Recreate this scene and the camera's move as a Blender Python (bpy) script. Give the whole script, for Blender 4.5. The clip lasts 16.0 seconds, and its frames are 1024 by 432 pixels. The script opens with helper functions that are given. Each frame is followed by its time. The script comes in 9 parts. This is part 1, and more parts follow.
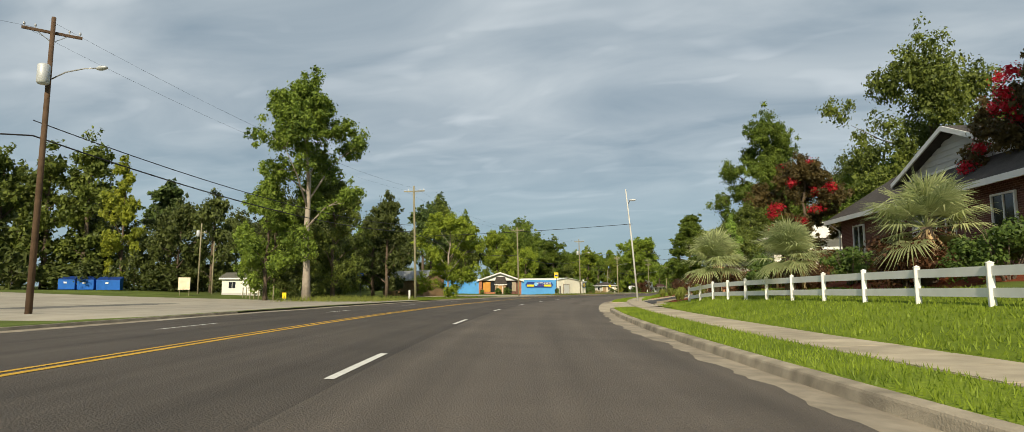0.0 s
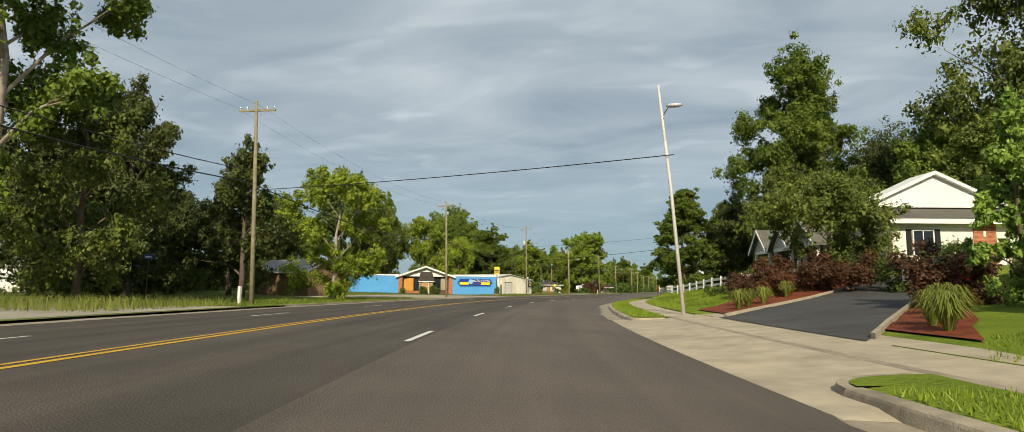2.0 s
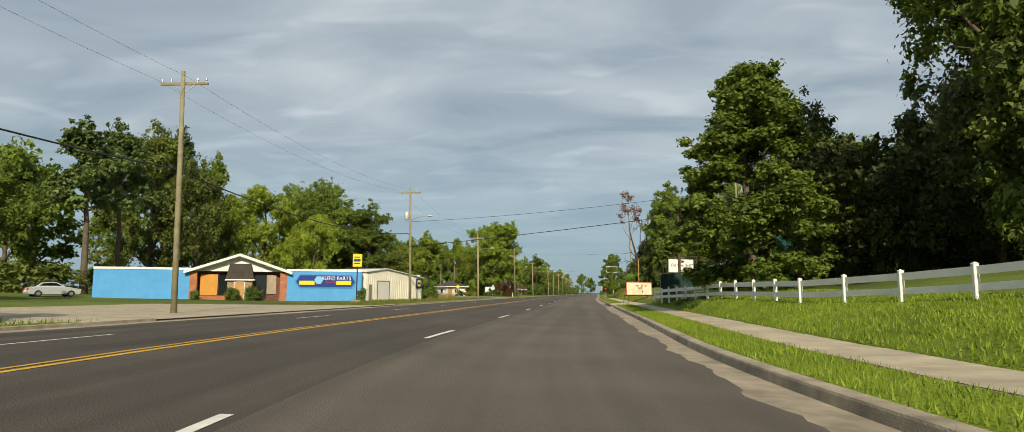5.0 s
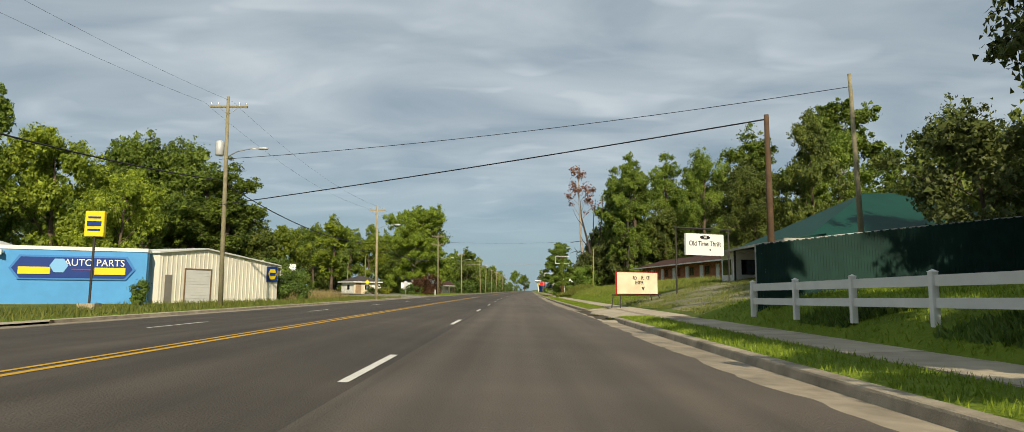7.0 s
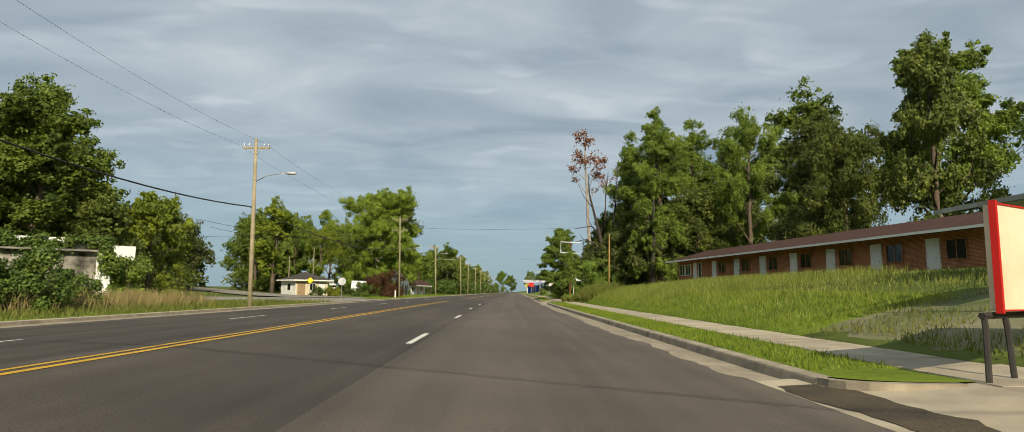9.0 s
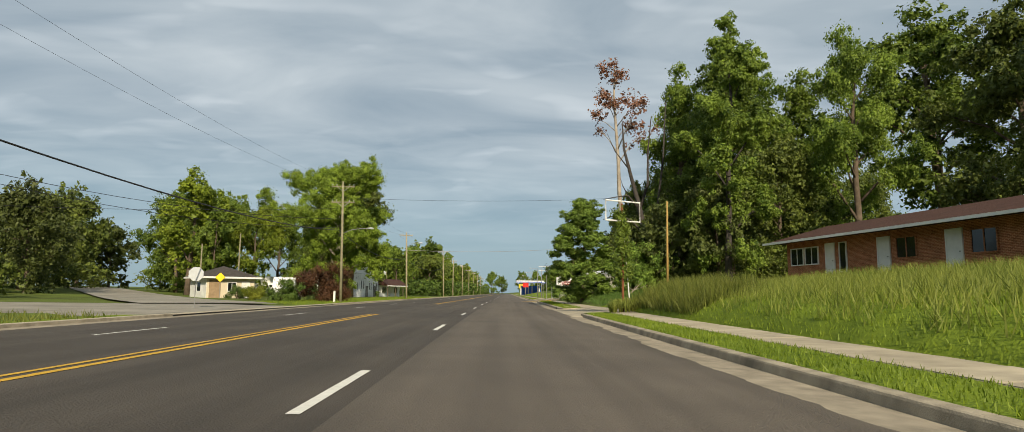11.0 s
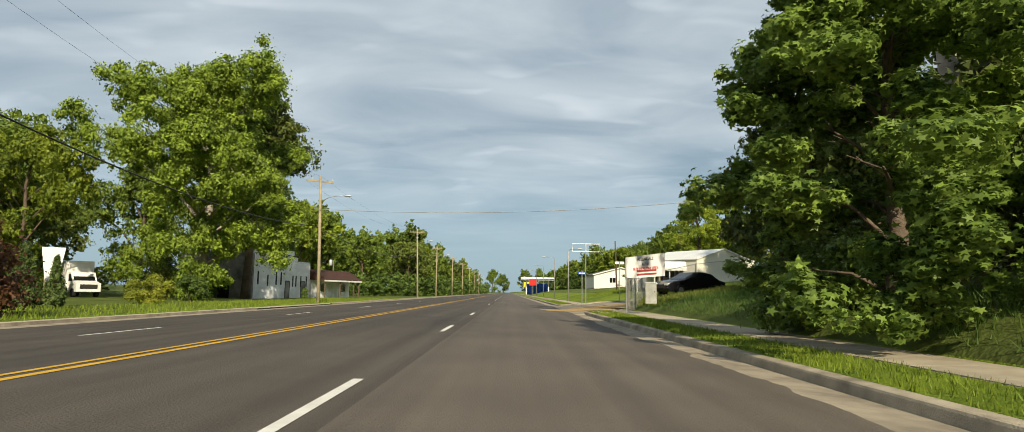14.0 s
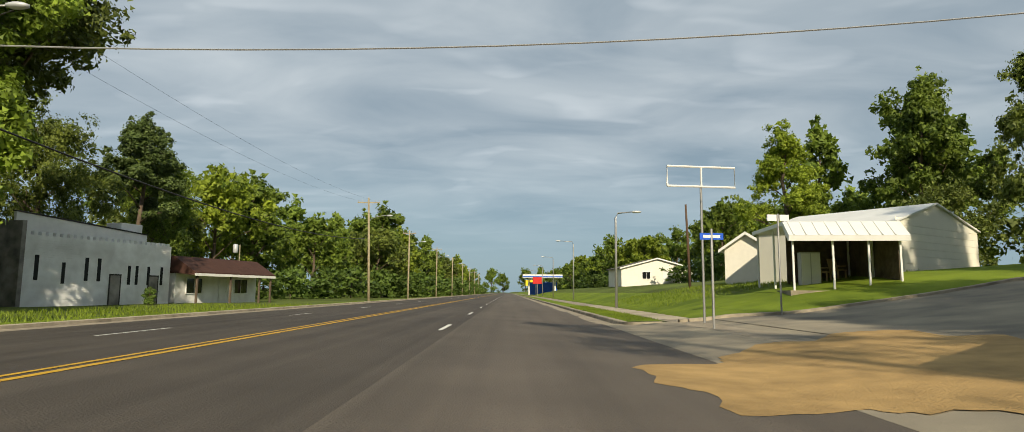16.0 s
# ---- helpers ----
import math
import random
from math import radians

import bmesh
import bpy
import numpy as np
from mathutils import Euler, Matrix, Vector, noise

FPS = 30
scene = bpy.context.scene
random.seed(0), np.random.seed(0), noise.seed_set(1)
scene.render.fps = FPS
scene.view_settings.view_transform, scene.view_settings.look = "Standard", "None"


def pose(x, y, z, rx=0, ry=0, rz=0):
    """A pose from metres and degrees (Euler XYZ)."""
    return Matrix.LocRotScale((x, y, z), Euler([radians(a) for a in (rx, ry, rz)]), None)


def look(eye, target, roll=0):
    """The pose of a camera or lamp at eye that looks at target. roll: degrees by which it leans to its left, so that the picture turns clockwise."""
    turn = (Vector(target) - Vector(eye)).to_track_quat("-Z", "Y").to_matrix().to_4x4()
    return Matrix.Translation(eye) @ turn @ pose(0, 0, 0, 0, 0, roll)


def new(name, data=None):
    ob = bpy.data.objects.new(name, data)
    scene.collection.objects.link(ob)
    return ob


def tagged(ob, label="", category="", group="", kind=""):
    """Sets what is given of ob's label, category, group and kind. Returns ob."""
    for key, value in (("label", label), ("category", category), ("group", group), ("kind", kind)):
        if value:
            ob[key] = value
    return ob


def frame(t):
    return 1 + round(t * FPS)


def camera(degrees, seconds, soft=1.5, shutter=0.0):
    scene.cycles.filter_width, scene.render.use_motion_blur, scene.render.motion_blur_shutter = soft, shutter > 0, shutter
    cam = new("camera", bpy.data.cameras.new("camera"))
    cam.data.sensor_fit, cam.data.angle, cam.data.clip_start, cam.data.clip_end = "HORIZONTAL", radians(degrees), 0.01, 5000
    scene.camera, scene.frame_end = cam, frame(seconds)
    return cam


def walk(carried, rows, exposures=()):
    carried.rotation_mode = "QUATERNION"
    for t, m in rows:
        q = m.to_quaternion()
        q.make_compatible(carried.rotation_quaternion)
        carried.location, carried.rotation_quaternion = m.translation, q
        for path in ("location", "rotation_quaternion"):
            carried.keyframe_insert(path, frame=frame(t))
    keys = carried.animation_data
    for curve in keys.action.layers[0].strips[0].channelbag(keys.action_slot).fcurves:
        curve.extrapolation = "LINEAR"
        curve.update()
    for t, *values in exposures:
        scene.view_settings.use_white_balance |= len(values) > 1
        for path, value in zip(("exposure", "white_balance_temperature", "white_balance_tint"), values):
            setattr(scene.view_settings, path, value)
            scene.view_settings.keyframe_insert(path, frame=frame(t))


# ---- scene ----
cam = camera(76.9, 16.0, soft=0.6)
PATH = [
    (0, (-1.219, 1.469, 1.028), (-1.961, 3.312, 1.256), -0.12),
    (0.5, (-4.173, 8.706, 1.028), (-4.865, 10.569, 1.255), 0.11),
    (1, (-6.951, 16.042, 1.028), (-7.593, 17.923, 1.255), 0.28),
    (1.5, (-9.469, 23.464, 1.028), (-10.066, 25.359, 1.253), 0.44),
    (2, (-11.775, 30.872, 1.028), (-12.332, 32.779, 1.254), 0.59),
    (2.5, (-13.936, 38.311, 1.028), (-14.444, 40.231, 1.259), 0.66),
    (3, (-15.878, 45.792, 1.028), (-16.343, 47.723, 1.259), 0.67),
    (3.5, (-17.653, 53.369, 1.028), (-18.071, 55.310, 1.262), 0.60),
    (4, (-19.276, 60.969, 1.028), (-19.655, 62.919, 1.264), 0.47),
    (4.5, (-20.552, 68.592, 1.028), (-20.880, 70.551, 1.264), 0.35),
    (5, (-21.550, 76.261, 1.028), (-21.819, 78.228, 1.264), 0.23),
    (5.5, (-22.326, 83.991, 1.028), (-22.534, 85.966, 1.263), 0.15),
    (6, (-22.935, 91.798, 1.028), (-23.085, 93.779, 1.261), 0.13),
    (6.5, (-23.437, 99.700, 1.028), (-23.540, 101.684, 1.259), 0.21),
    (7, (-23.845, 107.708, 1.028), (-23.909, 109.694, 1.257), 0.41),
    (7.5, (-24.098, 115.705, 1.028), (-24.138, 117.691, 1.259), 0.65),
    (8, (-24.381, 123.548, 1.028), (-24.408, 125.534, 1.260), 0.74),
    (8.5, (-24.548, 131.314, 1.028), (-24.569, 133.301, 1.259), 0.69),
    (9, (-24.694, 138.786, 1.028), (-24.717, 140.773, 1.261), 0.58),
    (9.5, (-24.927, 146.510, 1.028), (-24.947, 148.496, 1.264), 0.52),
    (10, (-25.190, 154.384, 1.028), (-25.202, 156.370, 1.265), 0.51),
    (10.5, (-25.457, 162.348, 1.028), (-25.460, 164.334, 1.265), 0.51),
    (11, (-25.706, 170.341, 1.028), (-25.699, 172.327, 1.265), 0.52),
    (11.5, (-25.910, 178.303, 1.028), (-25.898, 180.289, 1.262), 0.52),
    (12, (-26.046, 186.169, 1.028), (-26.032, 188.156, 1.260), 0.51),
    (12.5, (-26.045, 194.195, 1.028), (-26.030, 196.182, 1.261), 0.57),
    (13, (-26.048, 202.519, 1.028), (-26.034, 204.505, 1.263), 0.67),
    (13.5, (-26.194, 211.106, 1.028), (-26.191, 213.092, 1.265), 0.73),
    (14, (-26.264, 220.030, 1.028), (-26.262, 222.016, 1.263), 0.70),
    (14.5, (-26.257, 229.147, 1.028), (-26.250, 231.133, 1.264), 0.60),
    (15, (-26.281, 238.220, 1.028), (-26.270, 240.206, 1.265), 0.49),
    (15.5, (-26.261, 247.113, 1.028), (-26.250, 249.099, 1.264), 0.42),
    (16, (-26.171, 255.873, 1.028), (-26.168, 257.859, 1.263), 0.37),
]
walk(cam, [(t, look(eye, target, roll)) for t, eye, target, roll in PATH],
     [(0, 0.12, 6650, 10), (9.2, 0.12, 6650, 10), (11.5, 0.17, 6650, 10), (12.5, 0.22, 6650, 10), (13.5, 0.28, 6650, 10), (15, 0.31, 6650, 10), (15.6, 0.22, 6650, 10), (16, 0.10, 6650, 10)])

# ---- sky and sun ----
SUN_FROM = Vector((0.19, -0.83, 0.52)).normalized()   # the way to the sun: behind the camera, a little to the right
world = bpy.data.worlds.new("sky")
scene.world = world
world.use_nodes = True
wn = world.node_tree
wn.nodes.clear()


def wnode(kind, **sets):
    n = wn.nodes.new(kind)
    for k, v in sets.items():
        n.inputs[k].default_value = v
    return n


w_out = wnode("ShaderNodeOutputWorld")
w_bg = wnode("ShaderNodeBackground", Strength=1.0)
w_tc = wnode("ShaderNodeTexCoord")
w_sep = wnode("ShaderNodeSeparateXYZ")
wn.links.new(w_tc.outputs["Generated"], w_sep.inputs[0])
# the cloud deck: directions laid onto a flat ceiling
w_zc = wn.nodes.new("ShaderNodeMath"); w_zc.operation = "MAXIMUM"; w_zc.inputs[1].default_value = 0.0
wn.links.new(w_sep.outputs[2], w_zc.inputs[0])
w_za = wn.nodes.new("ShaderNodeMath"); w_za.operation = "ADD"; w_za.inputs[1].default_value = 0.14
wn.links.new(w_zc.outputs[0], w_za.inputs[0])
w_dx = wn.nodes.new("ShaderNodeMath"); w_dx.operation = "DIVIDE"
w_dy = wn.nodes.new("ShaderNodeMath"); w_dy.operation = "DIVIDE"
for d, i in ((w_dx, 0), (w_dy, 1)):
    wn.links.new(w_sep.outputs[i], d.inputs[0])
    wn.links.new(w_za.outputs[0], d.inputs[1])
w_cmb = wn.nodes.new("ShaderNodeCombineXYZ")
wn.links.new(w_dx.outputs[0], w_cmb.inputs[0])
wn.links.new(w_dy.outputs[0], w_cmb.inputs[1])
w_map = wn.nodes.new("ShaderNodeMapping")
w_map.inputs["Scale"].default_value = (0.75, 1.25, 1.0)
w_map.inputs["Rotation"].default_value = (0, 0, radians(12))
wn.links.new(w_cmb.outputs[0], w_map.inputs[0])
w_n1 = wn.nodes.new("ShaderNodeTexNoise")
w_n1.inputs["Scale"].default_value, w_n1.inputs["Detail"].default_value, w_n1.inputs["Roughness"].default_value = 1.5, 6.0, 0.50
w_n1.inputs["Distortion"].default_value = 0.5
w_n2 = wn.nodes.new("ShaderNodeTexNoise")
w_n2.inputs["Scale"].default_value, w_n2.inputs["Detail"].default_value, w_n2.inputs["Roughness"].default_value = 3.4, 2.0, 0.45
w_n2.inputs["Distortion"].default_value = 0.8
for n in (w_n1, w_n2):
    wn.links.new(w_map.outputs[0], n.inputs["Vector"])
w_r1 = wn.nodes.new("ShaderNodeValToRGB")
w_r1.color_ramp.elements[0].position, w_r1.color_ramp.elements[0].color = 0.30, (0.205, 0.272, 0.328, 1)
w_r1.color_ramp.elements[1].position, w_r1.color_ramp.elements[1].color = 0.72, (0.475, 0.530, 0.560, 1)
wn.links.new(w_n1.outputs["Fac"], w_r1.inputs[0])
w_r2 = wn.nodes.new("ShaderNodeValToRGB")
w_r2.color_ramp.elements[0].position, w_r2.color_ramp.elements[0].color = 0.55, (0, 0, 0, 1)
w_r2.color_ramp.elements[1].position, w_r2.color_ramp.elements[1].color = 0.90, (0.19, 0.184, 0.178, 1)
wn.links.new(w_n2.outputs["Fac"], w_r2.inputs[0])
w_add = wn.nodes.new("ShaderNodeMixRGB"); w_add.blend_type = "ADD"; w_add.inputs[0].default_value = 1.0
wn.links.new(w_r1.outputs[0], w_add.inputs[1])
wn.links.new(w_r2.outputs[0], w_add.inputs[2])
# towards the horizon the deck thins into an even slate blue
w_hz = wn.nodes.new("ShaderNodeMapRange")
w_hz.inputs["From Min"].default_value, w_hz.inputs["From Max"].default_value = 0.01, 0.27
w_hz.interpolation_type = "SMOOTHSTEP"
wn.links.new(w_sep.outputs[2], w_hz.inputs["Value"])
w_mix = wn.nodes.new("ShaderNodeMixRGB")
w_mix.inputs[1].default_value = (0.222, 0.330, 0.400, 1)
wn.links.new(w_hz.outputs[0], w_mix.inputs[0])
wn.links.new(w_add.outputs[0], w_mix.inputs[2])
# clear sky above the deck tints it
w_sky = wn.nodes.new("ShaderNodeTexSky")
w_sky.sky_type = "NISHITA"
w_sky.sun_disc = False
w_sky.sun_elevation = math.asin(SUN_FROM.z)
w_sky.sun_rotation = math.atan2(SUN_FROM.x, SUN_FROM.y)
w_sadd = wn.nodes.new("ShaderNodeMixRGB"); w_sadd.blend_type = "ADD"; w_sadd.inputs[0].default_value = 0.012
wn.links.new(w_mix.outputs[0], w_sadd.inputs[1])
wn.links.new(w_sky.outputs[0], w_sadd.inputs[2])
wn.links.new(w_sadd.outputs[0], w_bg.inputs["Color"])
wn.links.new(w_bg.outputs[0], w_out.inputs[0])

sun = new("sun", bpy.data.lights.new("sun", "SUN"))
sun.data.energy, sun.data.angle, sun.data.color = 4.9, radians(0.6), (1.0, 0.89, 0.68)
sun.matrix_world = look(SUN_FROM * 100, (0, 0, 0))


# ---- materials ----
def mat(name, base, rough=0.8, metal=0.0, vary=0.0, scale=3.0, dark=None, bump=0.0, bscale=40.0, big=0.3, spec=0.3, island=0.0, coords="Object"):
    """A surface whose colour drifts between base and dark at two scales, with fine relief."""
    m = bpy.data.materials.new(name)
    m.use_nodes = True
    nt = m.node_tree
    b = nt.nodes["Principled BSDF"]
    b.inputs["Roughness"].default_value, b.inputs["Metallic"].default_value = rough, metal
    b.inputs["Specular IOR Level"].default_value = spec
    b.inputs["Base Color"].default_value = (*base, 1)
    tc = nt.nodes.new("ShaderNodeTexCoord")
    if vary > 0 or dark:
        dk = dark or tuple(c * (1 - vary) for c in base)
        n1, n2 = nt.nodes.new("ShaderNodeTexNoise"), nt.nodes.new("ShaderNodeTexNoise")
        n1.inputs["Scale"].default_value, n1.inputs["Detail"].default_value = scale, 6
        n2.inputs["Scale"].default_value, n2.inputs["Detail"].default_value = scale * big, 3
        ad = nt.nodes.new("ShaderNodeMath"); ad.operation = "ADD"
        mr = nt.nodes.new("ShaderNodeMapRange")
        mr.inputs["From Min"].default_value, mr.inputs["From Max"].default_value = 0.72, 1.28
        mx = nt.nodes.new("ShaderNodeMixRGB")
        mx.inputs[1].default_value, mx.inputs[2].default_value = (*dk, 1), (*base, 1)
        for n in (n1, n2):
            nt.links.new(tc.outputs[coords], n.inputs["Vector"])
        nt.links.new(n1.outputs["Fac"], ad.inputs[0]); nt.links.new(n2.outputs["Fac"], ad.inputs[1])
        nt.links.new(ad.outputs[0], mr.inputs["Value"]); nt.links.new(mr.outputs[0], mx.inputs[0])
        last = mx.outputs[0]
        if island > 0:
            gi = nt.nodes.new("ShaderNodeObjectInfo")
            hs = nt.nodes.new("ShaderNodeHueSaturation")
            ir = nt.nodes.new("ShaderNodeMapRange")
            ir.inputs["To Min"].default_value, ir.inputs["To Max"].default_value = 1 - island, 1 + island
            nt.links.new(gi.outputs["Random"], ir.inputs["Value"]); nt.links.new(ir.outputs[0], hs.inputs["Value"])
            nt.links.new(last, hs.inputs["Color"]); last = hs.outputs[0]
        nt.links.new(last, b.inputs["Base Color"])
    if bump > 0:
        nb = nt.nodes.new("ShaderNodeTexNoise")
        nb.inputs["Scale"].default_value, nb.inputs["Detail"].default_value = bscale, 4
        bp = nt.nodes.new("ShaderNodeBump")
        bp.inputs["Strength"].default_value, bp.inputs["Distance"].default_value = bump, 0.05
        nt.links.new(tc.outputs[coords], nb.inputs["Vector"])
        nt.links.new(nb.outputs["Fac"], bp.inputs["Height"]); nt.links.new(bp.outputs[0], b.inputs["Normal"])
    return m


def leaf_mat(name, light, dark, trans=0.35, rough=0.55):
    """Foliage: each leaf its own tint, the crown drifting in large patches, light passing through."""
    m = bpy.data.materials.new(name)
    m.use_nodes = True
    nt = m.node_tree
    b = nt.nodes["Principled BSDF"]
    out = nt.nodes["Material Output"]
    b.inputs["Roughness"].default_value, b.inputs["Specular IOR Level"].default_value = rough, 0.25
    geo, tc, nz = nt.nodes.new("ShaderNodeNewGeometry"), nt.nodes.new("ShaderNodeTexCoord"), nt.nodes.new("ShaderNodeTexNoise")
    nz.inputs["Scale"].default_value, nz.inputs["Detail"].default_value = 0.55, 3
    nt.links.new(tc.outputs["Object"], nz.inputs["Vector"])
    ad = nt.nodes.new("ShaderNodeMath"); ad.operation = "ADD"
    each = nt.nodes.new("ShaderNodeMath"); each.operation = "MULTIPLY"; each.inputs[1].default_value = 0.34
    nt.links.new(geo.outputs["Random Per Island"], each.inputs[0])
    nt.links.new(each.outputs[0], ad.inputs[0]); nt.links.new(nz.outputs["Fac"], ad.inputs[1])
    mr = nt.nodes.new("ShaderNodeMapRange")
    mr.inputs["From Min"].default_value, mr.inputs["From Max"].default_value = 0.36, 0.92
    nt.links.new(ad.outputs[0], mr.inputs["Value"])
    mx = nt.nodes.new("ShaderNodeMixRGB")
    mx.inputs[1].default_value, mx.inputs[2].default_value = (*dark, 1), (*light, 1)
    nt.links.new(mr.outputs[0], mx.inputs[0])
    oi, hs, rr = nt.nodes.new("ShaderNodeObjectInfo"), nt.nodes.new("ShaderNodeHueSaturation"), nt.nodes.new("ShaderNodeMapRange")
    rr.inputs["To Min"].default_value, rr.inputs["To Max"].default_value = 0.8, 1.25
    nt.links.new(oi.outputs["Random"], rr.inputs["Value"]); nt.links.new(rr.outputs[0], hs.inputs["Value"])
    nt.links.new(mx.outputs[0], hs.inputs["Color"])
    nt.links.new(hs.outputs[0], b.inputs["Base Color"])
    tr = nt.nodes.new("ShaderNodeBsdfTranslucent")
    nt.links.new(hs.outputs[0], tr.inputs["Color"])
    ms = nt.nodes.new("ShaderNodeMixShader")
    ms.inputs[0].default_value = trans
    nt.links.new(b.outputs[0], ms.inputs[1]); nt.links.new(tr.outputs[0], ms.inputs[2])
    nt.links.new(ms.outputs[0], out.inputs["Surface"])
    return m


ASPHALT = mat("asphalt", (0.122, 0.101, 0.080), 0.80, vary=0.30, scale=0.5, bump=0.6, bscale=45, big=0.12, spec=0.35)


def wear_and_shade_lanes(m):
    """Long streaks, paler wheel tracks, a dark seam and left lanes darkened for lens falloff, laid out by the road's
    own lane coordinates, and fine stone grain.
    """
    nt = m.node_tree
    b = nt.nodes["Principled BSDF"]
    base = b.inputs["Base Color"].links[0].from_socket
    at_ = nt.nodes.new("ShaderNodeAttribute"); at_.attribute_name = "lane"
    sep = nt.nodes.new("ShaderNodeSeparateXYZ"); nt.links.new(at_.outputs["Vector"], sep.inputs[0])

    def op(kind, a, bb=None, clamp=False):
        n = nt.nodes.new("ShaderNodeMath"); n.operation = kind; n.use_clamp = clamp
        for k, v in enumerate((a, bb)):
            if v is None:
                continue
            if isinstance(v, (int, float)):
                n.inputs[k].default_value = v
            else:
                nt.links.new(v, n.inputs[k])
        return n.outputs[0]

    def noise_of(sx, sy, detail):
        mp = nt.nodes.new("ShaderNodeMapping"); mp.inputs["Scale"].default_value = (sx, sy, 1)
        nz = nt.nodes.new("ShaderNodeTexNoise"); nz.inputs["Scale"].default_value, nz.inputs["Detail"].default_value = 1.0, detail
        nt.links.new(at_.outputs["Vector"], mp.inputs[0]); nt.links.new(mp.outputs[0], nz.inputs["Vector"])
        return nz.outputs["Fac"]
    # wheel tracks repeat twice in a 3.55 m lane
    track = op("SINE", op("MULTIPLY", op("ADD", sep.outputs[0], 0.25), 3.54))
    streak = op("MULTIPLY", op("SUBTRACT", noise_of(2.2, 0.03, 4), 0.5), 0.75)
    blot = op("MULTIPLY", op("SUBTRACT", noise_of(0.5, 0.10, 5), 0.5), 0.55)
    grain = op("MULTIPLY", op("SUBTRACT", noise_of(38, 38, 2), 0.5), 0.55)
    seam = op("MULTIPLY", op("SUBTRACT", 1.0, op("MULTIPLY", op("ABSOLUTE", op("SUBTRACT", sep.outputs[0], 0.28)), 2.6), True), -0.26)
    # lanes differ by paving; the left ones are darkened further for lens falloff
    lane_tones = op("ADD", op("MULTIPLY", op("GREATER_THAN", sep.outputs[0], 0.15), 0.38), op("MULTIPLY", op("GREATER_THAN", sep.outputs[0], -3.55), 0.06))
    total = op("ADD", op("ADD", op("ADD", op("MULTIPLY", track, 0.05), streak), op("ADD", blot, grain)), op("ADD", seam, op("ADD", lane_tones, 0.64)))
    mx = nt.nodes.new("ShaderNodeMixRGB"); mx.blend_type = "MULTIPLY"; mx.inputs[0].default_value = 1.0
    cc = nt.nodes.new("ShaderNodeCombineXYZ")
    for k in range(3):
        nt.links.new(total, cc.inputs[k])
    nt.links.new(base, mx.inputs[1]); nt.links.new(cc.outputs[0], mx.inputs[2])
    nt.links.new(mx.outputs[0], b.inputs["Base Color"])


wear_and_shade_lanes(ASPHALT)
DRIVE = mat("drive_asphalt", (0.075, 0.072, 0.070), 0.9, vary=0.35, scale=1.5, bump=0.3, bscale=50)
DUSTY_STREET = mat("dusty_street", (0.33, 0.285, 0.205), 0.95, vary=0.4, scale=0.7, bump=0.3, bscale=40, dark=(0.15, 0.135, 0.11))
SIDE_ASPHALT = mat("worn_asphalt", (0.17, 0.16, 0.14), 0.92, vary=0.4, scale=1.0, bump=0.3, bscale=40, dark=(0.10, 0.095, 0.085))
CONCRETE = mat("concrete", (0.45, 0.385, 0.28), 0.9, vary=0.35, scale=2.0, bump=0.2, bscale=50, island=0.10)
GUTTER = mat("gutter_concrete", (0.36, 0.305, 0.225), 0.9, vary=0.45, scale=3.0, bump=0.25, bscale=50)
KERB = mat("kerb_concrete", (0.42, 0.36, 0.265), 0.9, vary=0.55, scale=2.5, bump=0.3, bscale=40)
GRAVEL = mat("pale_gravel", (0.40, 0.36, 0.285), 0.95, vary=0.35, scale=0.6, bump=0.5, bscale=30, big=0.15)
DIRT = mat("sandy_dirt", (0.46, 0.30, 0.12), 0.95, vary=0.4, scale=2.0, bump=0.5, bscale=25)
MULCH = mat("red_mulch", (0.24, 0.055, 0.02), 0.95, vary=0.5, scale=6.0, bump=0.8, bscale=30)
GRASS = mat("lawn", (0.185, 0.245, 0.024), 0.9, dark=(0.10, 0.145, 0.016), scale=0.8, bump=0.9, bscale=14, big=0.2, spec=0.1)
ROUGH_GRASS = mat("rough_ground", (0.13, 0.17, 0.035), 0.95, dark=(0.06, 0.075, 0.02), scale=0.35, bump=0.9, bscale=8, big=0.2, spec=0.1)
BLADES = leaf_mat("grass_blades", (0.235, 0.305, 0.030), (0.105, 0.160, 0.016), 0.35)
TALL_BLADES = leaf_mat("tall_grass", (0.27, 0.29, 0.06), (0.11, 0.15, 0.025), 0.4)
WHITE_LINE = mat("white_marking", (0.70, 0.68, 0.62), 0.7, vary=0.2, scale=8)
YELLOW_LINE = mat("yellow_marking", (0.62, 0.36, 0.030), 0.7, vary=0.25, scale=8)
WHITE_PAINT = mat("white_paint", (0.78, 0.77, 0.73), 0.55, vary=0.12, scale=3, bump=0.05)
POLE_WOOD = mat("weathered_pole_wood", (0.30, 0.27, 0.17), 0.9, vary=0.4, scale=4, bump=0.5, bscale=30)
POLE_BROWN = mat("brown_pole_wood", (0.12, 0.075, 0.045), 0.9, vary=0.4, scale=4, bump=0.5, bscale=30)
POLE_PALE = mat("pale_pole_wood", (0.40, 0.34, 0.22), 0.9, vary=0.35, scale=4, bump=0.5, bscale=30)
POLE_WHITE = mat("bleached_pole", (0.56, 0.55, 0.51), 0.7, vary=0.2, scale=4)
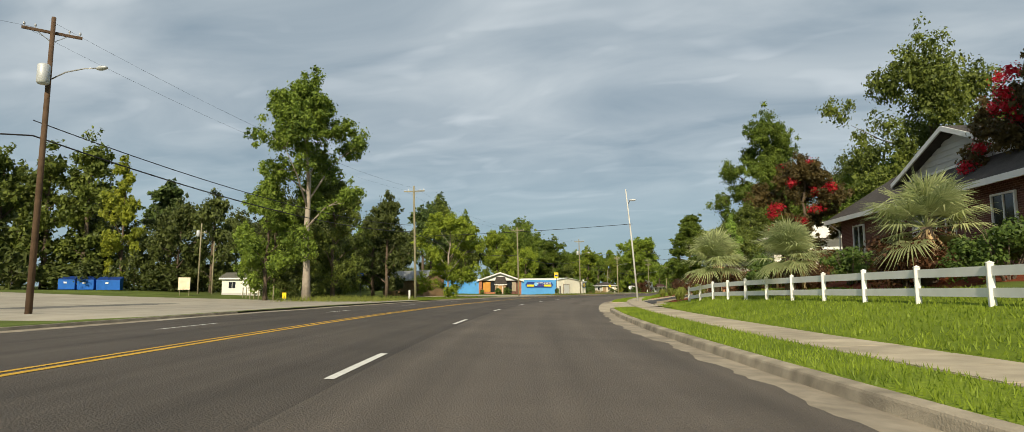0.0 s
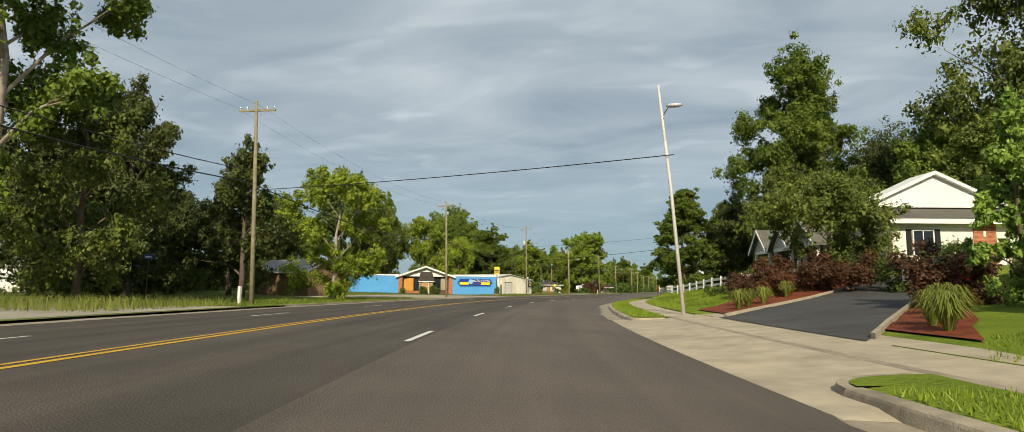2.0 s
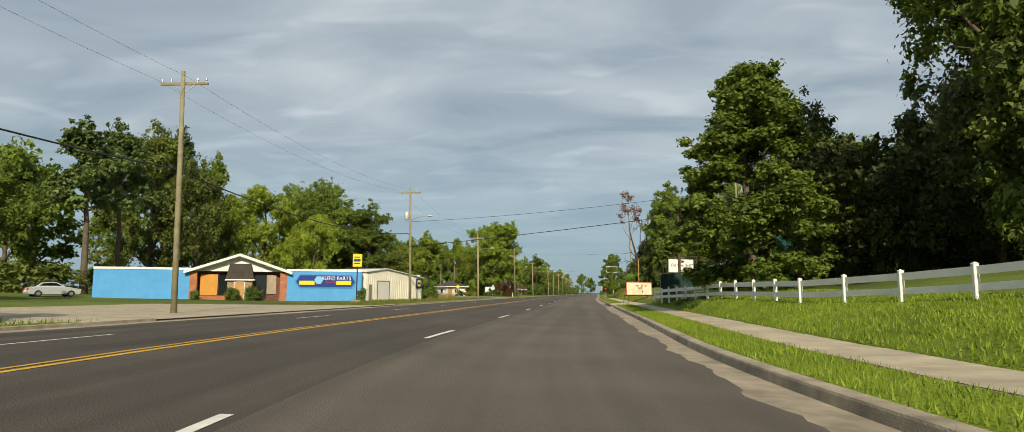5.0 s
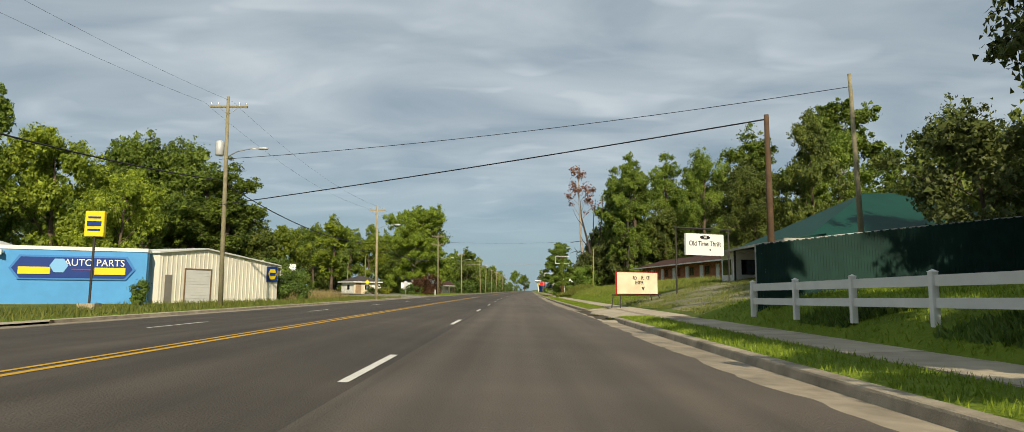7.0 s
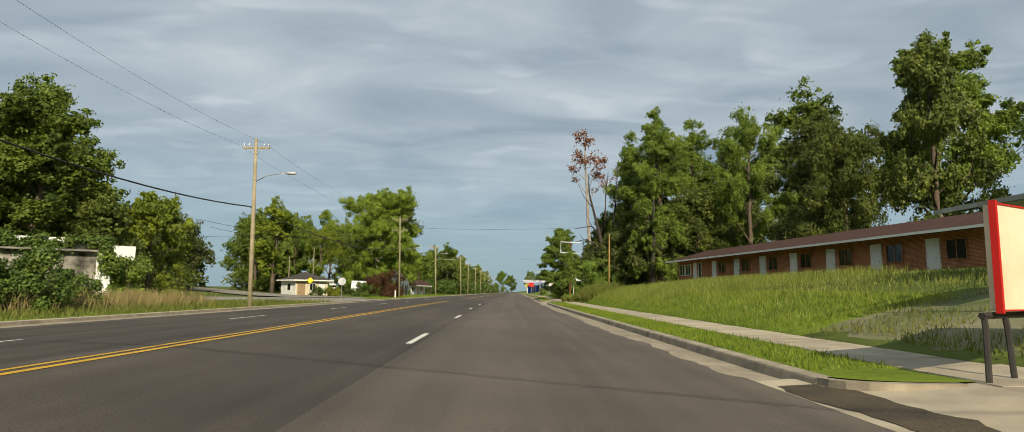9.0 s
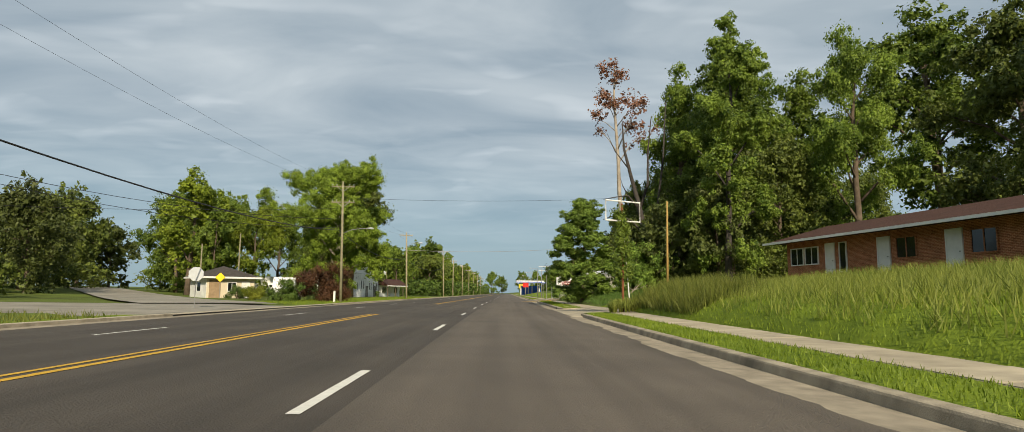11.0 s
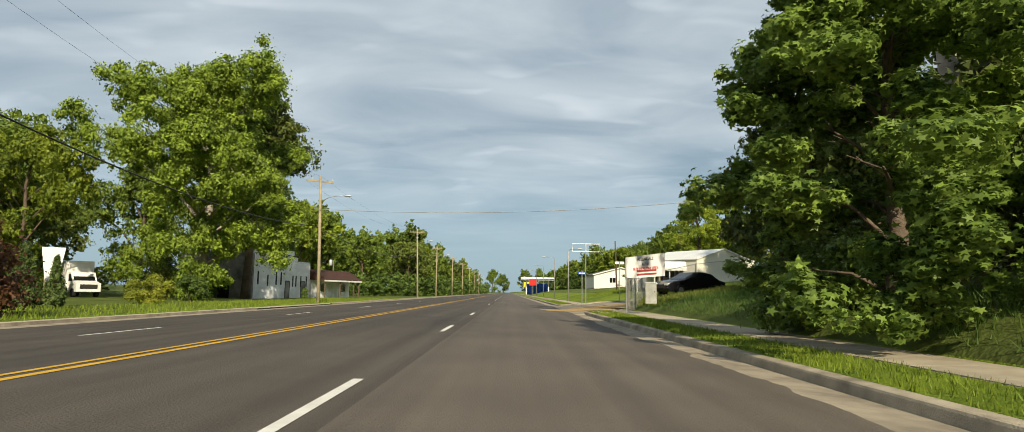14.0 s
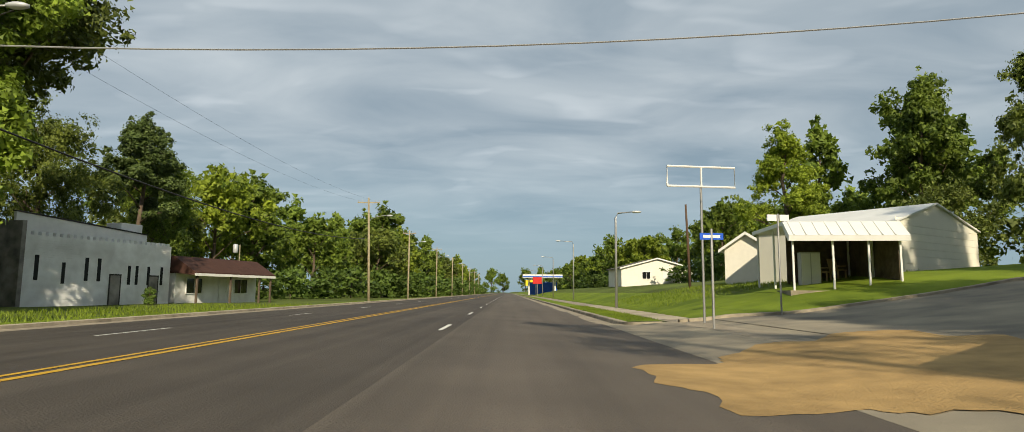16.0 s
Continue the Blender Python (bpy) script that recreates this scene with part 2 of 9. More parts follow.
STEEL = mat("galvanised_steel", (0.42, 0.42, 0.41), 0.45, 0.7, vary=0.15, scale=5)
DARK_STEEL = mat("dark_steel", (0.06, 0.055, 0.05), 0.6, 0.4, vary=0.3, scale=5)
WIRE = mat("black_wire", (0.02, 0.02, 0.022), 0.6)
WIRE_PALE = mat("bare_wire", (0.45, 0.45, 0.44), 0.5, 0.5)
GREY_CAN = mat("grey_transformer", (0.50, 0.52, 0.53), 0.5, 0.2, vary=0.1, scale=4)
BARK = mat("bark", (0.16, 0.12, 0.085), 0.95, vary=0.5, scale=5, bump=0.8, bscale=20)
PALE_BARK = mat("pale_bark", (0.42, 0.36, 0.29), 0.95, vary=0.4, scale=4, bump=0.6, bscale=20)
DEAD_WOOD = mat("dead_wood", (0.075, 0.064, 0.056), 0.95, vary=0.5, scale=5, bump=0.6, bscale=20)
LEAF_MID = leaf_mat("leaf_mid", (0.235, 0.315, 0.045), (0.0341, 0.0713, 0.0112))
LEAF_BRIGHT = leaf_mat("leaf_bright", (0.33, 0.40, 0.042), (0.062, 0.1085, 0.0124))
# dark foliage; part of its darkness is canopy shade put into the tint
LEAF_DARK = leaf_mat("leaf_dark", (0.185, 0.225, 0.040), (0.030, 0.052, 0.011), 0.28)
LEAF_PINE = leaf_mat("leaf_pine", (0.125, 0.175, 0.045), (0.0279, 0.0496, 0.0124), 0.2)
LEAF_BUSH = leaf_mat("leaf_bush", (0.15, 0.225, 0.04), (0.031, 0.0589, 0.0124), 0.3)
LEAF_YELLOW = leaf_mat("leaf_yellow", (0.34, 0.36, 0.04), (0.0806, 0.1178, 0.0124), 0.35)
LEAF_RUST = leaf_mat("leaf_rust", (0.17, 0.075, 0.035), (0.0403, 0.0248, 0.0112), 0.3)
LEAF_RED = leaf_mat("blossom_red", (0.52, 0.016, 0.030), (0.28, 0.010, 0.02), 0.3)
LEAF_PALM = leaf_mat("palm_leaf", (0.54, 0.57, 0.29), (0.27, 0.32, 0.13), 0.5)
LEAF_CRAPE = leaf_mat("leaf_crape", (0.135, 0.095, 0.030), (0.034, 0.032, 0.010), 0.3)
LEAF_SWEET = leaf_mat("leaf_sweetgum", (0.32, 0.45, 0.080), (0.0403, 0.093, 0.0155))
LEAF_OAK = leaf_mat("leaf_oak", (0.27, 0.365, 0.042), (0.0465, 0.0775, 0.0093), 0.3)
LEAF_WITHER = leaf_mat("leaf_withered", (0.40, 0.20, 0.13), (0.20, 0.10, 0.06), 0.3)
# leaf colour lowered to stand in for shade over the woods
LEAF_SHADED = leaf_mat("leaf_shaded", (0.120, 0.145, 0.034), (0.036, 0.052, 0.014), 0.25)


# ---- builders ----
class MB:
    """Gathers plain geometry for one mesh."""

    def __init__(self):
        self.v, self.f = [], []

    def poly(self, pts):
        n = len(self.v)
        self.v += [tuple(p) for p in pts]
        self.f.append(tuple(range(n, n + len(pts))))
        return self

    def box(self, x0, x1, y0, y1, z0, z1, c=0.0):
        """A box; c chamfers its upright edges."""
        if c <= 0:
            pts = [(x0, y0), (x1, y0), (x1, y1), (x0, y1)]
        else:
            pts = [(x0 + c, y0), (x1 - c, y0), (x1, y0 + c), (x1, y1 - c), (x1 - c, y1), (x0 + c, y1), (x0, y1 - c), (x0, y0 + c)]
        return self.prism(pts, z0, z1)

    def prism(self, pts, z0, z1):
        n, k = len(self.v), len(pts)
        self.v += [(x, y, z0) for x, y in pts] + [(x, y, z1) for x, y in pts]
        self.f.append(tuple(range(n + k - 1, n - 1, -1)))
        self.f.append(tuple(range(n + k, n + 2 * k)))
        for i in range(k):
            j = (i + 1) % k
            self.f.append((n + i, n + j, n + k + j, n + k + i))
        return self

    def prism_y(self, pts, y0, y1):
        """An outline in x and z, drawn out along y."""
        n, k = len(self.v), len(pts)
        self.v += [(x, y0, z) for x, z in pts] + [(x, y1, z) for x, z in pts]
        self.f.append(tuple(range(n, n + k)))
        self.f.append(tuple(range(n + 2 * k - 1, n + k - 1, -1)))
        for i in range(k):
            j = (i + 1) % k
            self.f.append((n + j, n + i, n + k + i, n + k + j))
        return self

    def prism_x(self, pts, x0, x1):
        """An outline in y and z, drawn out along x."""
        n, k = len(self.v), len(pts)
        self.v += [(x0, y, z) for y, z in pts] + [(x1, y, z) for y, z in pts]
        self.f.append(tuple(range(n + k - 1, n - 1, -1)))
        self.f.append(tuple(range(n + k, n + 2 * k)))
        for i in range(k):
            j = (i + 1) % k
            self.f.append((n + i, n + j, n + k + j, n + k + i))
        return self

    def tube(self, pts, radii, n=8, cap=True):
        """A round bar through points, with a radius at each."""
        base = len(self.v)
        pts = [Vector(p) for p in pts]
        if not isinstance(radii, (list, tuple)):
            radii = [radii] * len(pts)
        for i, p in enumerate(pts):
            d = (pts[min(i + 1, len(pts) - 1)] - pts[max(i - 1, 0)]).normalized()
            a = d.orthogonal().normalized() if abs(d.z) > 0.9 else d.cross(Vector((0, 0, 1))).normalized()
            b = d.cross(a)
            for k in range(n):
                w = 2 * math.pi * k / n
                self.v.append(tuple(p + radii[i] * (math.cos(w) * a + math.sin(w) * b)))
        for i in range(len(pts) - 1):
            for k in range(n):
                q = (k + 1) % n
                self.f.append((base + i * n + k, base + i * n + q, base + (i + 1) * n + q, base + (i + 1) * n + k))
        if cap:
            self.f.append(tuple(range(base + n - 1, base - 1, -1)))
            last = base + (len(pts) - 1) * n
            self.f.append(tuple(range(last, last + n)))
        return self

    def dome(self, c, rx, ry, rz, n=10, m=5):
        base = len(self.v)
        for i in range(m + 1):
            a = math.pi * i / m
            for k in range(n):
                w = 2 * math.pi * k / n
                self.v.append((c[0] + rx * math.sin(a) * math.cos(w), c[1] + ry * math.sin(a) * math.sin(w), c[2] - rz * math.cos(a)))
        for i in range(m):
            for k in range(n):
                q = (k + 1) % n
                self.f.append((base + i * n + k, base + i * n + q, base + (i + 1) * n + q, base + (i + 1) * n + k))
        return self

    def mesh(self, name, material, smooth=False):
        me = bpy.data.meshes.new(name)
        me.from_pydata(self.v, [], self.f)
        me.materials.append(material)
        if smooth:
            me.polygons.foreach_set("use_smooth", [True] * len(me.polygons))
        me.update()
        return me


def thing(name, m, label, category, group="", kind=""):
    """An Empty at the base of a thing, which carries its parts."""
    ob = new(name)
    ob.empty_display_size = 0.2
    ob.matrix_basis = m
    return tagged(ob, label, category, group, kind)


def part(name, mb, material, parent, label="", smooth=False):
    ob = new(name, mb if isinstance(mb, bpy.types.Mesh) else mb.mesh(name, material, smooth))
    ob.parent = parent
    return tagged(ob, label)


def solo(name, mb, material, label, category, kind="", group="", smooth=False, m=None):
    """A thing that is one mesh."""
    ob = new(name, mb if isinstance(mb, bpy.types.Mesh) else mb.mesh(name, material, smooth))
    if m is not None:
        ob.matrix_basis = m
    return tagged(ob, label, category, group, kind)


def words(text, size, material, parent, m, squeeze=1.0, name="lettering", label=""):
    cu = bpy.data.curves.new(name, "FONT")
    cu.body, cu.size, cu.align_x, cu.align_y, cu.extrude = text, size, "CENTER", "CENTER", 0.008
    cu.materials.append(material)
    ob = new(name, cu)
    ob.parent = parent
    ob.matrix_basis = m @ Matrix.Diagonal((squeeze, 1, 1, 1))
    return tagged(ob, label)


# ---- the road's line: the lane dashes lie on it; l counts metres to the right of it ----
BEND = ((-400, 27.0), (-30, 27.0), (0, 21.4), (78, 6.7), (88, 0.9), (100, 1.0), (108, 1.5), (165, 1.2), (225, 0.0), (300, 0.2), (2000, 0.2))
S = np.arange(-300, 1200, 0.5)
PSI = np.radians(np.interp(S, [k[0] for k in BEND], [k[1] for k in BEND]))
CX, CY = np.cumsum(-np.sin(PSI)) * 0.5, np.cumsum(np.cos(PSI)) * 0.5
CX, CY = CX - CX[600] - 6.031, CY - CY[600] + 7.783
CROWN, FALL = -3.51, 0.0356


VERGE_SHIFT = 0.4


def at(s, l):
    l = l + VERGE_SHIFT * min(1.0, max(0.0, (l - 6.2) / 0.9))
    x, y, a = np.interp(s, S, CX), np.interp(s, S, CY), np.interp(s, S, PSI)
    return x + l * math.cos(a), y + l * math.sin(a)


def road_z(l):
    return -FALL * l if l >= CROWN else -FALL * CROWN - 0.02 * (CROWN - l)


RIGHT = ((5.9, -0.06), (7.1, -0.01), (8.5, 0.05), (9.2, 0.17), (10.2, 0.42), (11.7, 0.74), (14, 1.30), (20, 2.05), (30, 2.8), (60, 3.5), (200, 4.5), (3000, 4.5))
LEFT = ((-3000, 3.0), (-150, 2.2), (-73, 1.1), (-45, 0.25), (-30, -0.05), (-14, -0.08), (-10.9, 0.02))


def ground(l):
    if l > 0:
        return float(np.interp(l, [k[0] for k in RIGHT], [k[1] for k in RIGHT]))
    return float(np.interp(l, [k[0] for k in LEFT], [k[1] for k in LEFT]))


NEAR = slice(0, len(S), 4)


def sl(x, y):
    d = (CX[NEAR] - x) ** 2 + (CY[NEAR] - y) ** 2
    j = int(d.argmin()) * 4
    t = (-math.sin(PSI[j]), math.cos(PSI[j]))
    vx, vy = x - CX[j], y - CY[j]
    l = vx * t[1] - vy * t[0]
    if l > 6.2:
        l = l - VERGE_SHIFT if l > 7.1 + VERGE_SHIFT else 6.2 + (l - 6.2) * 0.9 / (0.9 + VERGE_SHIFT)
    return S[j] + vx * t[0] + vy * t[1], l


def low(s):
    """The ground lies lower round the drive."""
    return float(np.interp(s, [27, 34, 55, 64], [1, 0.5, 0.5, 1]))


def dip(l):
    """Share of the ground's height at which the side street climbs."""
    return float(np.interp(l, [9, 11.5, 15.6, 20.8], [0.2, 0.22, 0.47, 0.74]))


def left_low(s):
    """The far side lies nearly level along the side street."""
    return float(np.interp(s, [181, 190, 219, 240], [1, 0.12, 0.12, 1]))


def gz(x, y):
    s, l = sl(x, y)
    return ground(l) * (low(s) if l > 0 else left_low(s) if l < -16 else 1)


def strip(s0, s1, cols, step=2.0, lift=0.0):
    """A ribbon along the road: cols are (l, z) across, from left to right."""
    mb = MB()
    n = max(2, int(math.ceil((s1 - s0) / step)) + 1)
    rows = np.linspace(s0, s1, n)
    for s in rows:
        for l, z in cols:
            x, y = at(s, l)
            mb.v.append((x, y, z + lift))
    k = len(cols)
    for i in range(n - 1):
        for j in range(k - 1):
            a = i * k + j
            mb.f.append((a, a + 1, a + k + 1, a + k))
    return mb


def patch(s0, s1, l0, l1, lift, step=2.0, wob=0.0, seed=0):
    """A sheet on the ground between two places along the road, with a wavering edge."""
    rnd = random.Random(seed)
    mb = MB()
    ns, nl = max(2, int((s1 - s0) / step) + 1), max(2, int(abs(l1 - l0) / step) + 1)
    for i, s in enumerate(np.linspace(s0, s1, ns)):
        for j, l in enumerate(np.linspace(l0, l1, nl)):
            edge = i in (0, ns - 1) or j in (0, nl - 1)
            ds, dl = (rnd.uniform(-wob, wob), rnd.uniform(-wob, wob)) if edge else (0, 0)
            x, y = at(s + ds, l + dl)
            mb.v.append((x, y, ground(l + dl) * (left_low(s) if l < -16 else 1) + (lift if not edge else -0.03)))
    for i in range(ns - 1):
        for j in range(nl - 1):
            a = i * nl + j
            mb.f.append((a, a + 1, a + nl + 1, a + nl))
    return mb


# ---- ground: one sheet out to the horizon, sunk under the road and its verges ----
def lines(fine0, fine1, step, far):
    mid = list(np.arange(fine0, fine1 + 0.1, step))
    out, d, p, q = [], step, fine0, fine1
    lo, hi = [], []
    while p > -far or q < far:
        d *= 1.35
        p, q = p - d, q + d
        lo.append(p), hi.append(q)
    return lo[::-1] + mid + hi


GXS, GYS = lines(-130, 60, 1.6, 3200), lines(-30, 345, 3.0, 3200)
g_mb = MB()
for gx in GXS:
    for gy in GYS:
        gs, gl = sl(gx, gy)
        z = ground(gl) * (low(gs) if gl > 0 else left_low(gs) if gl < -16 else 1)
        if gl > 9 and 255 < gs < 283:
            z *= dip(gl) + (1 - dip(gl)) * max(0.0, (gs - 276) / 7)
            z -= 0.05
        if -12.6 < gl < 10.8:
            z = -0.55
        elif abs(gl) < 300:
            z += 0.05 * noise.noise((gx * 0.08, gy * 0.08, 0)) * min(1, max(0, (abs(gl + 1) - 11) / 6))
        g_mb.v.append((gx, gy, z))
for i in range(len(GXS) - 1):
    for j in range(len(GYS) - 1):
        a = i * len(GYS) + j
        g_mb.f.append((a, a + len(GYS), a + len(GYS) + 1, a + 1))
solo("ground", g_mb, ROUGH_GRASS, "uneven ground of short weedy grass beside the road", "ground", "structure", smooth=True)

road = solo("road", strip(-120, 900, [(-10.9, road_z(-10.9)), (-7, road_z(-7)), (CROWN, road_z(CROWN)), (0, 0), (5.06, road_z(5.06))], 3.0), ASPHALT,
            "four-lane brown-grey asphalt road bending gently to the right", "road", "structure")
lane = road.data.attributes.new("lane", "FLOAT_VECTOR", "POINT")
lane_rows = np.linspace(-120, 900, len(road.data.vertices) // 5)
lane.data.foreach_set("vector", np.array([(l, s, 0.0) for s in lane_rows for l in (-10.9, -7, CROWN, 0, 5.06)]).ravel())
GUT = [(5.0, road_z(5.0) - 0.008), (5.5, road_z(5.5) - 0.007), (5.96, road_z(5.95) - 0.012)]
solo("gutter", strip(-120, 900, GUT), GUTTER, "pale stained concrete gutter along the kerb", "gutter", "structure")
LGUT = [(-11.3, 0.0), (-10.89, road_z(-10.9) + 0.002)]
solo("gutter_left", strip(-120, 900, LGUT), GUTTER, "worn concrete gutter along the far side of the road", "gutter", "structure")

# the asphalt laps over the gutter in a ragged edge
fr_rnd = random.Random(77)
fr_mb, fr_lane = MB(), []
fr_s = np.arange(-12, 312, 0.3)
for fs_ in fr_s:
    e_ = 5.20 + 0.10 * math.sin(fs_ * 0.31) + 0.07 * math.sin(fs_ * 0.93 + 1) + 0.05 * math.sin(fs_ * 2.7) + fr_rnd.uniform(-.045, .045) + (0.12 if fs_ < 100 else -0.04)
    if any(a_ - 0.4 < fs_ < b_ + 0.4 for a_, b_ in ((30.9, 51.1), (128.8, 142.8), (200.1, 214.1), (252.9, 276.1))):
        e_ = 5.40 + 0.2 * (e_ - 5.25)
    for fl_ in (5.055, e_):
        fr_mb.v.append((*at(fs_, fl_), road_z(fl_) + (0.0 if fl_ < 5.06 else -0.003)))
        fr_lane.append((fl_, fs_, 0.0))
for i in range(len(fr_s) - 1):
    fr_mb.f.append((2 * i, 2 * i + 1, 2 * i + 3, 2 * i + 2))
fringe = part("ragged_edge", fr_mb, ASPHALT, road, "ragged edge of the asphalt over the gutter")
fringe.data.attributes.new("lane", "FLOAT_VECTOR", "POINT").data.foreach_set("vector", np.array(fr_lane).ravel())

# kerbs stand between the drives
ZG = road_z(5.95) - 0.02
KERB_COLS = [(5.93, ZG), (5.96, -0.10), (5.975, -0.072), (6.01, -0.06), (6.18, -0.052), (6.21, -0.11)]
for s0, s1 in ((-120, 31.5), (50.5, 129.4), (142.2, 200.7), (213.5, 253.5), (275.5, 900)):
    mb = strip(s0, s1, KERB_COLS, 1.5)
    k = len(KERB_COLS)
    mb.f.append(tuple(range(k - 1, -1, -1)))
    mb.f.append(tuple(range(len(mb.v) - k, len(mb.v))))
    solo("kerb", mb, KERB, "weathered concrete kerb, chipped and stained", "kerb", "structure")
LK_COLS = [(-11.46, -0.02), (-11.43, 0.09), (-11.31, 0.09), (-11.29, 0.0)]
for s0, s1 in ((-120, 21), (57, 92), (121, 191), (215, 248), (262, 900)):
    solo("kerb_left", strip(s0, s1, LK_COLS, 2.0), KERB, "low weathered concrete kerb with weeds along it", "kerb", "structure")

# verge, pavement and bank on the right; pavement on the left
for s0, s1 in ((-120, 31.5), (50.5, 129.4), (142.2, 200.7), (213.5, 253.5), (275.5, 900)):
    solo("verge", strip(s0, s1, [(6.17, -0.066), (6.4, -0.03), (7.12, 0.0)], 2.0), GRASS, "narrow mown grass verge between kerb and pavement", "verge", "structure")
pave = solo("pavement", strip(-120, 900, [(7.05, -0.03), (7.1, 0.005), (7.8, 0.02), (8.52, 0.035)], 3.0), GUTTER, "concrete pavement of cast slabs", "pavement", "structure")
solo("pavement_left", strip(57, 900, [(-13.2, -0.01), (-11.45, 0.05)], 3.0), CONCRETE, "pale concrete pavement along the far side", "pavement", "structure")
bank_cols = [(8.45, 0.0), (8.5, 0.07)] + [(l, ground(l) + 0.03) for l in (8.9, 9.2, 9.8, 10.4, 11.2, 12.0, 12.8)] + [(13.2, ground(13.2) - 0.4)]
for s0, s1 in ((-120, 27.2), (63.8, 127), (149, 203), (211, 256), (283, 900)):
    solo("bank", strip(s0, s1, bank_cols, 2.0), GRASS, "bright green lawn rising from the pavement", "lawn", "structure", smooth=True)
for s0, s1 in ((127, 149), (203, 211)):
    solo("bank_worn", strip(s0, s1, bank_cols, 2.0), ROUGH_GRASS, "worn weedy ground rising from the pavement", "ground", "structure", smooth=True)
RISE = 0.42
RISE_S, RISE_K = [88, 104, 125.5, 127.5, 128, 150, 166, 200, 203.5, 204, 214, 226, 252, 254.5], [0, 1, 1, 0.5, 0, 0, 0.8, 1.2, 0.6, 0, 0, 0.9, 0.7, 0.45]


def rise(s):
    # the lawn is banked up higher towards the end of the long fence
    return RISE * float(np.interp(s, RISE_S, RISE_K))


rb_ls = (8.47, 8.62, 8.9, 9.3, 9.8, 10.5, 11.5, 12.8, 14.5)
for b0, b1 in ((88, 127.5), (150, 203.5), (214, 254.5)):
  rb_mb = MB()
  rb_rows = np.linspace(b0, b1, 28)
  for s in rb_rows:
    for l in rb_ls:
        x, y = at(s, l)
        rb_mb.v.append((x, y, ground(l) + 0.035 + rise(s) * float(np.interp(l, [8.5, 9.0, 9.8, 11, 14], [0, 0.75, 1.1, 1.0, 0.0])) - 0.06 * (l < 8.5) - 0.1 * (l > 14)))
  for i in range(len(rb_rows) - 1):
    for j in range(len(rb_ls) - 1):
        a = i * len(rb_ls) + j
        rb_mb.f.append((a, a + 1, a + len(rb_ls) + 1, a + len(rb_ls)))
  solo("bank_steep", rb_mb, GRASS if b0 < 200 else ROUGH_GRASS, "steep grass bank rising from the pavement", "lawn", "structure", smooth=True)
lbank_cols = [(-15.2, ground(-15.2) - 0.4), (-14.8, ground(-14.8) + 0.03), (-13.15, ground(-13.15) + 0.03), (-12.9, -0.03)]
solo("verge_left", strip(57, 900, lbank_cols, 3.0), GRASS, "grass strip behind the far pavement", "verge", "structure", smooth=True)
solo("verge_left_near", strip(-120, 58, [(-15.2, ground(-15.2) - 0.4), (-14.8, ground(-14.8) + 0.03), (-11.44, 0.07)], 3.0), ROUGH_GRASS, "weedy verge beside the far lane", "verge", "structure")

# drives, side streets and lots
solo("gravel_lot", patch(15, 58, -11.0, -78, 0.10, 2.5, 0.5, 1), GRAVEL, "wide pale gravel lot open to the road", "lot", "structure")
solo("lot_patch", patch(24, 40, -24, -31, 0.13, 2.0, 0.9, 2), SIDE_ASPHALT, "dark patch of old asphalt in the gravel lot", "asphalt", "structure")
solo("forecourt", patch(90, 122, -11.0, -33, 0.09, 2.5, 0.4, 3), CONCRETE, "pale worn concrete forecourt of the parts shop", "forecourt", "structure")
PALE_STREET = mat("pale_street", (0.31, 0.285, 0.235), 0.95, vary=0.35, scale=0.8, bump=0.3, bscale=40, dark=(0.18, 0.165, 0.135))
solo("side_street_left", patch(191.5, 214, -11.0, -190, 0.10, 3.5, 0.2, 4), PALE_STREET, "worn grey side street running off from the road", "street", "structure")
spur = MB()
for i in range(30):
    cx, cy = -46.6 - 2.4 * i, 216.4 + 3.2 * i
    for w in (-4.5, 0, 4.5):
        px_, py_ = cx + 0.8 * w, cy + 0.6 * w
        spur.v.append((px_, py_, gz(px_, py_) + 0.15))
    if i:
        q = i * 3
        spur.f += [(q - 3, q - 2, q + 1, q), (q - 2, q - 1, q + 2, q + 1)]
solo("side_street_far", spur, PALE_STREET, "pale worn street running off past the bungalow", "street", "structure")
solo("side_street_right", strip(257.0, 275.0, [(8.8, 0.10)] + [(l, ground(l) * dip(l) + 0.13) for l in (9.6, 10.4, 11.2, 12, 14, 17, 20, 25, 30, 45, 60, 90, 120)], 2.0), DUSTY_STREET, "worn grey side street climbing beside the carport", "street", "structure")
solo("lawn_edge", strip(27.0, 35.8, [(8.42, -0.02), (8.455, ground(8.46) + 0.06), (8.5, ground(8.5) * 0.5 + 0.05)], 2.0), GRASS, "grassy edge of the lawn along the pavement", "lawn", "structure")
solo("lawn_edge", strip(48.5, 64.0, [(8.42, -0.02), (8.455, ground(8.46) + 0.06), (8.5, ground(8.5) * 0.5 + 0.05)], 2.0), GRASS, "grassy edge of the lawn along the pavement", "lawn", "structure")


